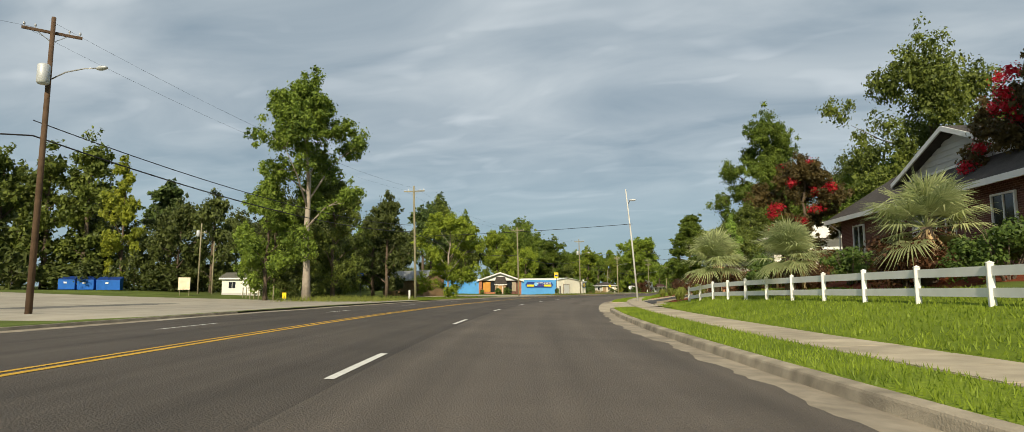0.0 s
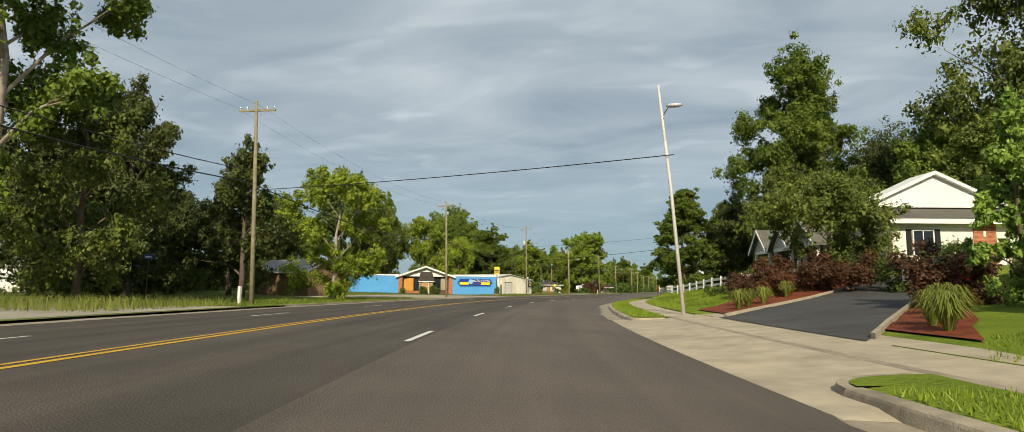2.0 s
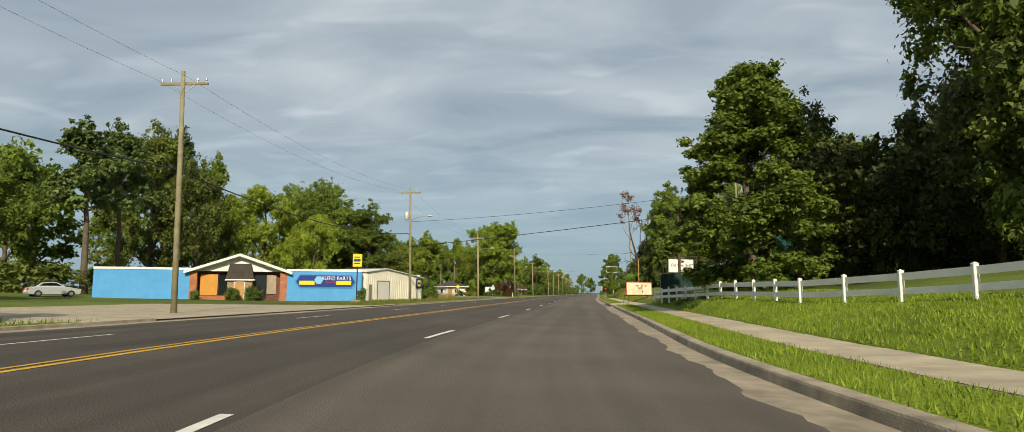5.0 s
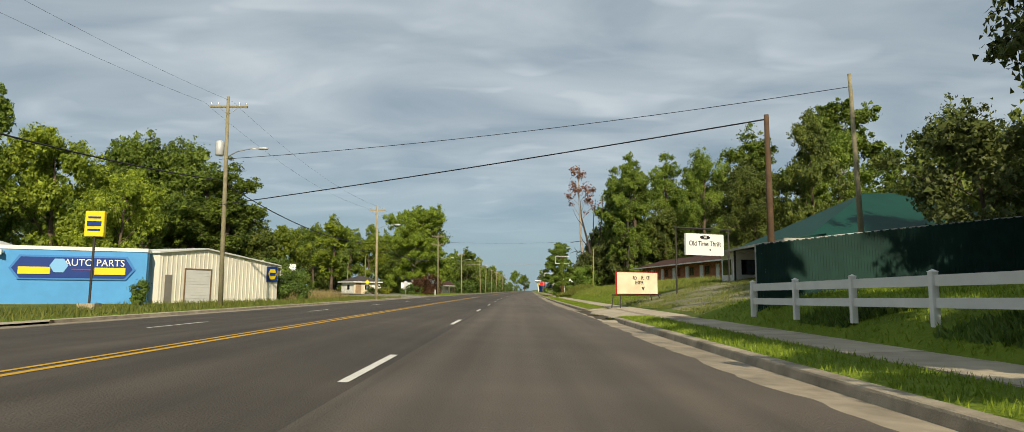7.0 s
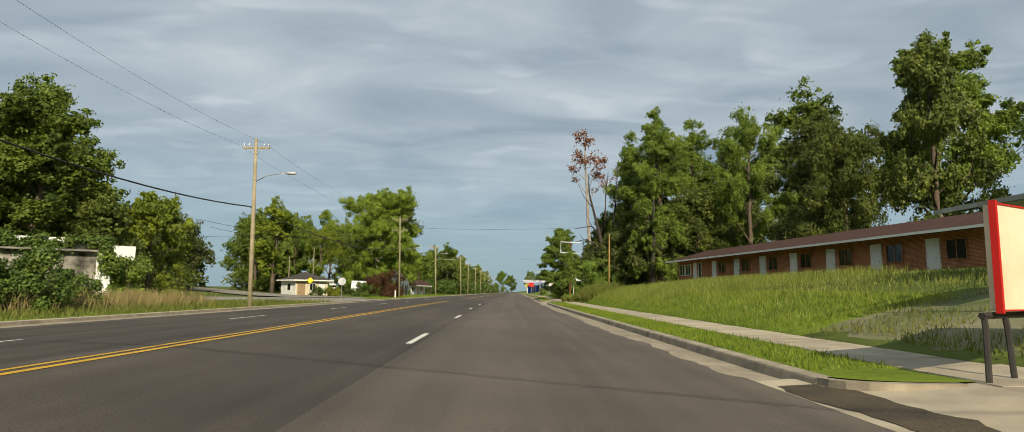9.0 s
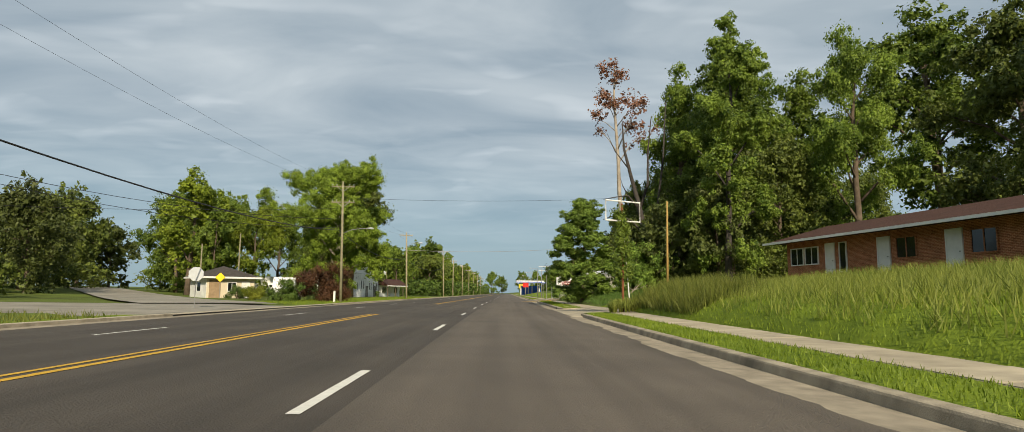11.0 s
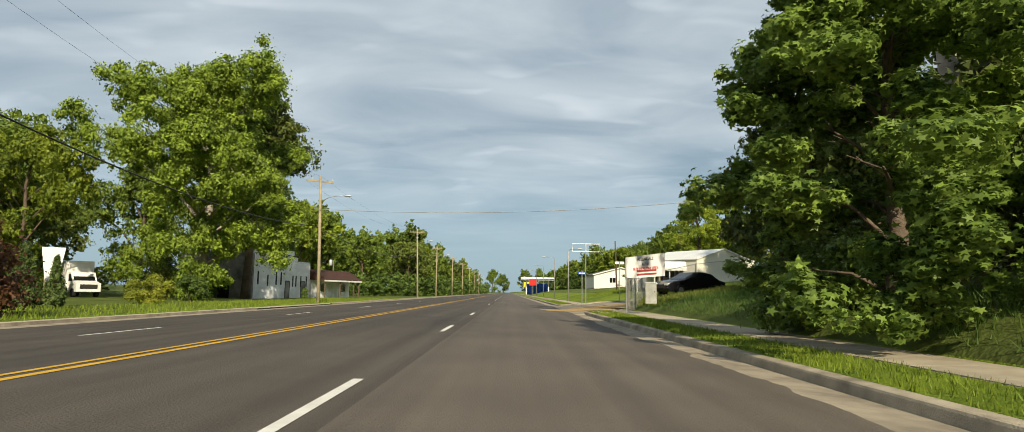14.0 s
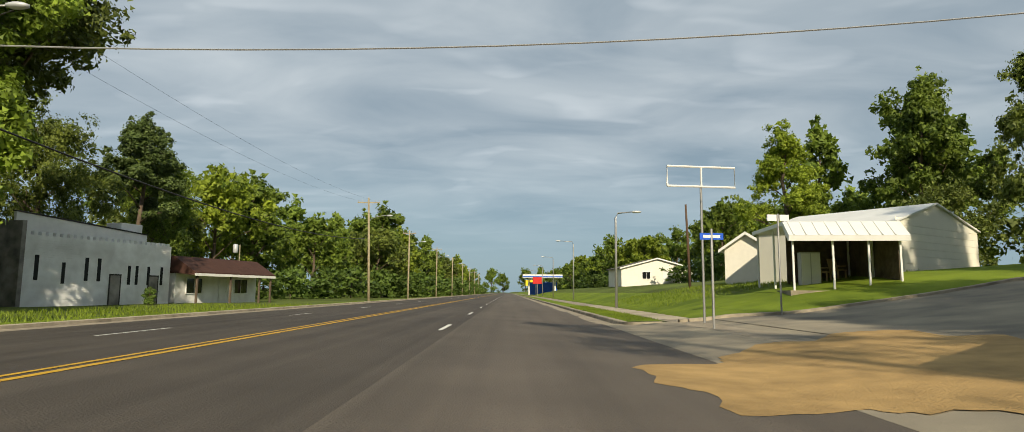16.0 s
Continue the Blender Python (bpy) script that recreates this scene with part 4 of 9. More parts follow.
trees([("pine", -86, 150, 22, 10), ("dark", -93, 171, 27, 17), ("dark", -82, 166, 20, 14), ("bright", -76, 176, 18, 13), ("broad", -70, 182, 19, 13), ("broad_b", -108, 160, 21, 14),
       ("broad", -99, 148, 17, 13), ("pine", -88, 158, 24, 9), ("broad_b", -64, 190, 17, 11), ("dark", -95, 135, 14, 13), ("dark", -106, 140, 17, 13), ("pine", -105, 195, 33, 11),
       ("broad", -82, 196, 22, 14), ("broad_b", -118, 175, 23, 15), ("bright", -66, 172, 13, 9), ("tall", -90, 184, 25, 9), ("pine", -98, 180, 27, 9)], WOODS)
trees([("broad", -84, 214, 26, 16), ("broad_b", -74, 205, 20, 13), ("dark", -66, 196, 15, 11), ("broad", -92, 224, 23, 15), ("dark", -60, 192, 9, 8), ("bright", -60, 200, 10, 8),
       ("dark", -72, 192, 14, 11), ("broad", -110, 215, 22, 14), ("broad_b", -120, 235, 22, 15), ("dark", -100, 236, 19, 13), ("broad", -135, 215, 23, 16)], WOODS)
trees([("bright", -74, 268, 19, 12), ("broad_b", -73, 278, 17, 12), ("tall", -68, 263, 13, 6), ("broad", -84, 284, 18, 13), ("bright", -66, 272, 14, 10), ("dark", -104, 262, 18, 12),
       ("broad", -78, 284, 18, 12), ("dark", -86, 294, 17, 13), ("broad_b", -72, 300, 18, 12), ("dark", -66, 310, 17, 12), ("broad", -120, 275, 20, 14), ("sparse", -96, 252, 15, 7)], WOODS)
trees([("canopy", -55.0, 290.5, 23, 12), ("broad_b", -66, 328, 17, 12), ("pine", -62, 318, 18, 9), ("dark", -72, 338, 18, 13)], WOODS)
trees([("deep", -81.6, 245.5, 13, 10), ("deep", -91, 257, 14, 11), ("deep", -100, 269, 14, 11), ("deep", -113, 312, 15, 13), ("deep", -122, 304, 15, 13)], WOODS)
# the wood beyond the shops on the left
rw = random.Random(5)
for i in range(26):
    y = 345 + i * 11
    plant(rw.choice(["broad", "broad_b", "bright", "dark"]), -50 - rw.uniform(0, 10) - (i < 3) * 10, y, rw.uniform(13, 19), rw.uniform(10, 14), label="leafy green tree at the wood's edge", group=WOODS)
    plant(rw.choice(["broad", "broad_b", "tall"]), -70 - rw.uniform(0, 14), y + 5, rw.uniform(16, 22), rw.uniform(11, 15), label="leafy green tree deep in the wood", group=WOODS)

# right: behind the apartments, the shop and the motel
# the canopy tree at (10.0, 19.5) is added out of view to shade the corner house
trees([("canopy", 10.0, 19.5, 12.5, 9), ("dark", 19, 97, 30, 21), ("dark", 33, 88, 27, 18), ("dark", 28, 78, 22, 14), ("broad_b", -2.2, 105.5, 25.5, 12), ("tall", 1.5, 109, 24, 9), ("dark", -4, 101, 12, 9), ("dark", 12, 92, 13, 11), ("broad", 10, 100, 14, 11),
       # the tree at (-8.0, 122.8) is an unseen addition that throws shade on the shop lot
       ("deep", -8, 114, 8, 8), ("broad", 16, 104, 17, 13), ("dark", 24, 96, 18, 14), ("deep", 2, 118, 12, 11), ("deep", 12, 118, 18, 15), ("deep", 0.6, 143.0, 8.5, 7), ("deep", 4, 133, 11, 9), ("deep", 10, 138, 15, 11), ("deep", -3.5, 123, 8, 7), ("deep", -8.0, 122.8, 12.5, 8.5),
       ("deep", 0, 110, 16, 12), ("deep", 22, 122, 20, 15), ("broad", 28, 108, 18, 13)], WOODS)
trees([("dark", 14, 152, 15, 12), ("dark", 26, 160, 19, 14), ("dark", 18, 205, 25, 12), ("dark", 10.5, 208, 17, 12), ("dark", 28, 186, 20, 15), ("sparse", 34, 228, 33, 18), ("broad", 26, 214, 24, 15),
       ("dark", 12, 216, 20, 13), ("broad_b", 22, 240, 31, 17), ("dark", 20, 176, 16, 13)], WOODS)
trees([("broad_b", -4, 234, 24, 10), ("dark", 3, 238, 15, 12), ("broad_b", 6.5, 254, 29, 12), ("broad", -5.0, 242, 21, 9), ("broad", 10, 236, 26, 13), ("dark", -6, 246, 14, 11), ("dark", 4, 250, 16, 13), ("broad", 14.5, 256, 28, 12),
       ("dark", -5.5, 258, 15, 10), ("dark", -10.0, 250.0, 13, 7), ("deep", -9.6, 258.6, 11.5, 7), ("dark", 8, 262, 15, 12), ("dark", 18, 270, 22, 15), ("dark", -10, 250, 8, 8), ("deep", -13.2, 234.6, 8.0, 6.0), ("deep", -10.2, 232.0, 9.0, 7.5), ("deep", -6.5, 229.5, 10, 8), ("broad_b", -7.2, 239.5, 24, 8)], WOODS)
trees([("bright", 6, 330, 18, 11), ("broad", 20, 326, 22, 13), ("dark", 28, 318, 24, 14), ("dark", 34, 304, 24, 15), ("tall", 16, 322, 20, 8), ("tall", 12, 336, 20, 8), ("dark", 42, 292, 22, 15),
       ("broad_b", 30, 338, 22, 14), ("dark", 46, 310, 24, 15), ("dark", 22, 310, 15, 10)], WOODS)
for i in range(24):
    y = 352 + i * 13
    plant(rw.choice(["broad", "broad_b", "bright", "round"]), 2 + rw.uniform(-5, 10) + (i < 4) * 10, y, rw.uniform(9, 15), rw.uniform(9, 13), label="leafy green tree along the far road", group=WOODS)
    plant(rw.choice(["broad", "broad_b"]), 22 + rw.uniform(0, 12), y + 5, rw.uniform(14, 20), rw.uniform(11, 15), label="leafy green tree behind the far shops", group=WOODS)

# the woods close behind the far end of the road
for i in range(16):
    plant(rw.choice(["broad", "broad_b", "round"]), -150 + i * 17 + rw.uniform(-4, 4), 915 + rw.uniform(0, 30), rw.uniform(18, 26), rw.uniform(16, 22), label="leafy green tree beyond the far end of the road", group=WOODS)
trees([("dark", -112, 300, 20, 14), ("broad", -100, 318, 20, 15), ("dark", -128, 318, 22, 16), ("dark", -90, 306, 16, 13), ("dark", -150, 290, 22, 16), ("dark", -140, 262, 20, 15)], WOODS)

# undergrowth that closes the foot of the woods
UNDER = "undergrowth along the woods"


def hedge_row(p, q, n, h, w, key="shrub_dark", seed=1):
    r = random.Random(seed)
    for i in range(n):
        t = (i + r.uniform(-.3, .3)) / max(1, n - 1)
        plant(key, p[0] + (q[0] - p[0]) * t + r.uniform(-1.2, 1.2), p[1] + (q[1] - p[1]) * t + r.uniform(-1.2, 1.2), h * r.uniform(0.7, 1.3), w * r.uniform(0.8, 1.2), name="shrub",
              label=T_LABEL[key], group=UNDER)


hedge_row((-132, 50), (-98, 84), 10, 5.0, 7.0, "shrub_shaded", 1)
hedge_row((-138, 40), (-92, 78), 12, 5.5, 8.0, "shrub_shaded", 27)
hedge_row((-98, 86), (-64, 78), 10, 4.2, 6.0, "shrub_shaded", 2)
hedge_row((-62, 70), (-52, 64), 4, 3.0, 4.0, "shrub_shaded", 3)
hedge_row((-70, 90), (-92, 128), 9, 4.5, 6.5, seed=4)
hedge_row((-96, 132), (-82, 160), 6, 4.5, 6.5, seed=5)
hedge_row((-72, 166), (-60, 186), 7, 4.0, 5.5, seed=6)
hedge_row((-60, 190), (-100, 198), 8, 4.0, 6.0, seed=7)
hedge_row((-76, 232), (-110, 258), 6, 4.0, 6.0, seed=8)
hedge_row((-124, 268), (-84, 290), 7, 4.5, 7.0, seed=22)
hedge_row((-84, 290), (-62, 298), 5, 4.5, 6.5, seed=23)
hedge_row((-160, 236), (-124, 268), 7, 5.0, 8.0, seed=24)
hedge_row((-230, 170), (-225, 270), 8, 9.0, 14.0, seed=25)
hedge_row((-110, 186), (-200, 182), 8, 5.0, 9.0, seed=26)
hedge_row((-62, 288), (-66, 330), 8, 4.0, 6.0, seed=9)
hedge_row((-58, 338), (-46, 380), 9, 4.5, 6.5, "shrub", seed=10)
hedge_row((-46, 384), (-44, 640), 26, 5.0, 9.0, "shrub", seed=11)
hedge_row((6, 104), (30, 90), 7, 4.0, 6.0, seed=12)
hedge_row((-7, 113), (6, 126), 6, 4.0, 6.0, "shrub_shaded", seed=13)
hedge_row((0, 131), (10, 131), 4, 3.0, 4.5, "shrub_shaded", seed=33)
hedge_row((10, 126), (36, 116), 6, 4.0, 6.0, seed=14)
hedge_row((6, 168), (26, 150), 6, 4.0, 6.0, seed=15)
hedge_row((-12, 236), (12, 228), 8, 3.6, 5.0, seed=16)
hedge_row((-12, 243), (-6, 258), 6, 3.4, 5.0, seed=17)
hedge_row((-4, 262), (24, 268), 7, 4.0, 6.0, seed=18)
hedge_row((14, 300), (50, 286), 7, 4.0, 6.0, seed=19)
hedge_row((12, 312), (75, 284), 11, 6.5, 9.0, seed=34)
hedge_row((2, 342), (-4, 420), 9, 3.5, 6.0, "shrub", seed=20)
hedge_row((0, 425), (0, 660), 22, 4.5, 8.0, "shrub", seed=21)

# ---- utility poles ----
POLES = []


def utility_pole(x, y, z, height, lean=(0, 0), arms=(), wood_mat=None, lamp=None, can=None, label="", r=0.15):
    """A wooden pole; arms are (height, length, turn); lamp is (height, reach, turn); can is (height, turn)."""
    ob = thing("utility_pole", Matrix.Translation((x, y, z)), label, "utility pole", "utility poles")
    top = Vector((lean[0], lean[1], height))
    mb = MB().tube([(0, 0, -1.2), top * 0.5, top], [r, r * 0.85, r * 0.62], 10)
    part("pole", mb, wood_mat or POLE_WOOD, ob, smooth=True)

    def on(h):
        return top * (h / height)
    for h, ln, turn in arms:
        c, a = on(h), radians(turn)
        d = Vector((math.cos(a), math.sin(a), 0))
        side = Vector((-d.y, d.x, 0)) * 0.13
        e0, e1 = c - d * ln / 2 + side, c + d * ln / 2 + side
        arm = MB()
        u = Vector((0, 0, 0.06))
        n = side.normalized() * 0.05
        arm.v += [tuple(p) for p in (e0 - u - n, e1 - u - n, e1 - u + n, e0 - u + n, e0 + u - n, e1 + u - n, e1 + u + n, e0 + u + n)]
        arm.f += [(3, 2, 1, 0), (4, 5, 6, 7), (0, 1, 5, 4), (1, 2, 6, 5), (2, 3, 7, 6), (3, 0, 4, 7)]
        a_ob = part("crossarm", arm, wood_mat or POLE_WOOD, ob)
        part("brace", MB().tube([c - d * ln * 0.28 + side, c + side * 0.6 - Vector((0, 0, 0.5))], 0.018, 5).tube([c + d * ln * 0.28 + side, c + side * 0.6 - Vector((0, 0, 0.5))], 0.018, 5), STEEL, ob)
        for q in (-0.46, -0.28, 0.28, 0.46):
            p = c + d * ln * q + side + Vector((0, 0, 0.06))
            part("insulator", MB().tube([p, p + Vector((0, 0, 0.09)), p + Vector((0, 0, 0.10)), p + Vector((0, 0, 0.2))], [0.02, 0.02, 0.055, 0.035], 8), STEEL, a_ob)
    if lamp:
        h, reach, turn = lamp
        c, a = on(h), radians(turn)
        d = Vector((math.cos(a), math.sin(a), 0))
        tip = c + d * reach + Vector((0, 0, 0.55))
        arm = part("lamp_arm", MB().tube([c, c + d * reach * 0.35 + Vector((0, 0, 0.38)), c + d * reach * 0.75 + Vector((0, 0, 0.54)), tip], 0.03, 6), STEEL, ob, smooth=True)
        head = MB().dome((tip.x + d.x * 0.25, tip.y + d.y * 0.25, tip.z), 0.36 if abs(d.x) > 0.7 else 0.16, 0.16 if abs(d.x) > 0.7 else 0.36, 0.10, 10, 5)
        part("lamp_head", head, GREY_CAN, arm, smooth=True)
    if can:
        h, turn = can
        c, a = on(h), radians(turn)
        p = c + Vector((math.cos(a), math.sin(a), 0)) * 0.42
        part("transformer", MB().tube([p, p + Vector((0, 0, 0.08)), p + Vector((0, 0, 0.85)), p + Vector((0, 0, 0.92)), p + Vector((0, 0, 0.97))], [0.20, 0.26, 0.26, 0.2, 0.06], 12), GREY_CAN, ob, smooth=True)
    POLES.append(ob)
    return ob


P0 = utility_pole(-31.5, 20.0, -0.05, 13.6, (0.1, 0.0), [(12.9, 2.3, 60)], POLE_BROWN, (10.6, 2.2, 20), (10.3, -60), "brown wooden utility pole with street lamp and transformer")
PA = utility_pole(-38.5, 65.1, -0.1, 13.0, (-0.42, -0.1), [(12.4, 2.5, 8)], None, None, None, "weathered wooden utility pole with one braced crossarm")
PB = utility_pole(-41.5, 104.6, -0.1, 11.9, (-0.28, -0.1), [(11.3, 2.4, 5)], None, None, None, "weathered wooden utility pole with one crossarm")
PC = utility_pole(-42.4, 145.9, -0.05, 12.8, (-0.2, -0.15), [(12.2, 2.3, 3)], None, (9.0, 2.0, 0), (9.1, 180), "weathered wooden utility pole with transformer and street lamp")
PD = utility_pole(-40.7, 177.4, -0.1, 10.3, (-0.2, 0), [(9.75, 1.6, 2)], POLE_PALE, (7.6, 2.0, 0), None, "pale wooden utility pole with street lamp")
PE = utility_pole(-42.4, 235.0, -0.1, 12.2, (-0.25, 0), [(11.7, 2.3, 2), (10.1, 2.3, 2)], None, (6.9, 2.6, 0), None, "weathered utility pole with two crossarms and street lamp")
PF = utility_pole(-41.85, 272.9, 0.05, 10.4, (-0.3, 0), [(9.95, 2.3, 35)], POLE_PALE, (8.2, 2.0, 0), None, "pale utility pole with skewed crossarm and street lamp")
PG = utility_pole(-41.3, 325.4, 0.05, 11.1, (-0.38, 0), [(10.6, 2.4, 3)], POLE_PALE, (8.6, 2.0, 0), None, "pale wooden utility pole with street lamp")
for i in range(7):
    x, y = at(348 + i * 38, -13.4)
    utility_pole(x, y, 0.0, 10.3, (0, 0), [(9.8, 2.0, 2)], POLE_PALE, (8.0, 2.0, 0), None, "pale wooden utility pole far along the road")
PR = utility_pole(-12.46, 59.5, 0.85, 9.35, (-0.95, 0.2), (), POLE_WHITE, (7.7, 0.45, -40), None, "leaning pale utility pole with bent conduit and lamp", 0.085)
PX = utility_pole(-14.95, 132.0, 1.0, 6.75, (0.0, 0), (), POLE_BROWN, None, None, "dark brown wooden pole beside the thrift shop", 0.14)
PY = utility_pole(-8.86, 137.4, 1.8, 9.4, (-0.2, 0), (), POLE_WOOD, None, None, "grey-green weathered pole beside the thrift shop", 0.13)
utility_pole(-13.25, 221.3, 1.4, 7.0, (0.1, 0), (), mat("yellow_pole_wood", (0.42, 0.27, 0.09), 0.9, vary=0.3, scale=4), None, None, "short yellowish wooden pole on the bank", 0.10)


def top_of(ob, h, side=(0, 0, 0)):
    pole = ob.children[0]
    top = Vector(max((v.co for v in pole.data.vertices), key=lambda c: c.z))
    top = Vector((top.x, top.y, top.z))
    return Vector(ob.matrix_basis.translation) + Vector((top.x * h / top.z, top.y * h / top.z, h)) + Vector(side)


def cable(p, q, sag, r=0.02, material=None, label="black overhead cable slung between two poles"):
    p, q = Vector(p), Vector(q)
    pts = [p.lerp(q, t) - Vector((0, 0, sag * 4 * t * (1 - t))) for t in np.linspace(0, 1, 17)]
    solo("overhead_cable", MB().tube(pts, r, 4), material or WIRE, label, "cable", group="overhead cables")


line_poles = [P0, PA, PB, PC, PD, PE, PF, PG]
heights = [13.0, 12.5, 11.4, 12.3, 9.85, 11.7, 10.0, 10.7]
for i in range(len(line_poles) - 1):
    a, b = line_poles[i], line_poles[i + 1]
    for off in (-0.9, 0.9):
        cable(top_of(a, heights[i], (off, 0, 0.2)), top_of(b, heights[i + 1], (off, 0, 0.2)), 0.9, 0.006, None, "thin overhead wire between crossarms")
    cable(top_of(a, min(8.0, heights[i] * 0.62)), top_of(b, min(8.0, heights[i + 1] * 0.62)), 1.0, 0.035, None, "thick black telephone cable between poles")
cable(top_of(PA, 7.2), top_of(PR, 6.1), 0.15, 0.022, None, "black cable slung across the road")
cable(top_of(PC, 6.1), top_of(PX, 6.6), 0.1, 0.028, None, "thick black cable slung across the road")
cable(top_of(PC, 8.9), top_of(PY, 8.8), 0.4, 0.016, None, "thin twisted wire slung across the road")
cable(top_of(PF, 7.6), (-6.0, 272.0, 9.2), 0.8, 0.024, WIRE_PALE, "bright bare wire slung across the road")
cable(top_of(PE, 10.6), (0.0, 236.0, 12.0), 0.8, 0.012, None, "thin wire slung across the road")
cable(top_of(P0, 8.7), top_of(PA, 8.5), 1.0, 0.025, None, "second black telephone cable between poles")
cable(top_of(P0, 8.0), (-55, -10, 9.0), 0.8, 0.035, None, "thick black telephone cable between poles")
cable(top_of(P0, 13.0), (-40, -12, 13.0), 0.8, 0.006, None, "thin overhead wire between crossarms")
cable(top_of(PE, 7.5), (-60, 212, 8.0), 0.8, 0.02, None, "black cable following the side street")
cable(top_of(PE, 8.4), (-60, 209, 8.6), 0.8, 0.02, None, "black cable following the side street")
cable(top_of(PE, 9.5), (-95, 214, 9.0), 1.2, 0.014, None, "thin wire following the side street")


# ---- street furniture ----
def fence_run(points, post_h, rails, label, last_post=True):
    """White board fence: posts along the points, rails between them."""
    x0, y0 = points[0]
    ob = thing("board_fence", Matrix.Translation((x0, y0, gz(x0, y0))), label, "fence")
    z0 = gz(x0, y0)
    lift = lambda x, y: rise(sl(x, y)[0]) if sl(x, y)[0] > 80 else 0.0
    tops = []
    for x, y in points:
        z = gz(x, y) - z0 + lift(x, y)
        tops.append((x - x0, y - y0, z))
    for px, py, pz in tops:
        mb = MB().box(px - 0.065, px + 0.065, py - 0.065, py + 0.065, pz - 0.15, pz + post_h, 0.012)
        mb.v += [(px + sx * 0.075, py + sy * 0.075, pz + post_h) for sx, sy in ((-1, -1), (1, -1), (1, 1), (-1, 1))] + [(px, py, pz + post_h + 0.05)]
        n = len(mb.v) - 5
        mb.f += [(n, n + 1, n + 4), (n + 1, n + 2, n + 4), (n + 2, n + 3, n + 4), (n + 3, n, n + 4), (n + 3, n + 2, n + 1, n)]
        part("post", mb, WHITE_PAINT, ob)
    for a, b in zip(tops, tops[1:]):
        d = Vector(b) - Vector(a)
        nrm = Vector((-d.y, d.x, 0)).normalized() * 0.02
        for rz, rh in rails:
            mb = MB()
            p, q = Vector(a) + Vector((0, 0, rz)), Vector(b) + Vector((0, 0, rz))
            u = Vector((0, 0, rh / 2))
            mb.v += [tuple(k) for k in (p - u - nrm, q - u - nrm, q - u + nrm, p - u + nrm, p + u - nrm, q + u - nrm, q + u + nrm, p + u + nrm)]
            mb.f += [(3, 2, 1, 0), (4, 5, 6, 7), (0, 1, 5, 4), (1, 2, 6, 5), (2, 3, 7, 6), (3, 0, 4, 7)]
            part("rail", mb, WHITE_PAINT, ob)
    return ob


fence_run([(4.83 - 0.348 * d, 12.05 + 0.937 * d) for d in np.arange(30.6, -14, -2.5)], 0.90, [(0.74, 0.20), (0.30, 0.19)], "white painted wooden fence with two board rails on the lawn")
fence_run([(-17.4 + k * 0.258, 126.9 - k * 2.427) for k in range(11)] + [(-14.6 + k * 0.62, 100.2 - k * 2.42) for k in range(10)] + [(-7.6, 76.6), (-5.9, 74.8)],
          0.86, [(0.70, 0.20), (0.30, 0.18)], "long white painted wooden fence with two board rails on the lawn")


def sign_board(name, x, y, z, w, h, turn, posts, face, label, category="sign", thick=0.12, frame_mat=None, rise=0.0):
    """A flat board on posts; returns the thing, whose x runs along the board and -y is its face."""
    ob = thing(name, Matrix.Translation((x, y, gz(x, y))) @ Matrix.Rotation(radians(turn), 4, "Z") @ Matrix.Rotation(rise, 4, "Y"), label, category)
    for px, ph in posts:
        part("post", MB().tube([(px, 0.1, -0.4), (px, 0.1, ph)], 0.05, 8), frame_mat or DARK_STEEL, ob)
    part("panel", MB().box(-w / 2, w / 2, -thick / 2, thick / 2, z, z + h), face, ob)
    return ob

# ---- building materials ----
BLUE_WALL = mat("blue_block_wall", (0.09, 0.33, 0.66), 0.75, vary=0.14, scale=1.5, bump=0.15, bscale=25)
BRICK = mat("red_brick", (0.42, 0.15, 0.07), 0.9, vary=0.35, scale=6, bump=0.3, bscale=30)
BRICK_TAN = mat("tan_brick", (0.36, 0.22, 0.12), 0.9, vary=0.3, scale=6, bump=0.3, bscale=30)
BRICK_DARK = mat("dark_brick", (0.16, 0.065, 0.045), 0.9, vary=0.35, scale=6, bump=0.3, bscale=30)


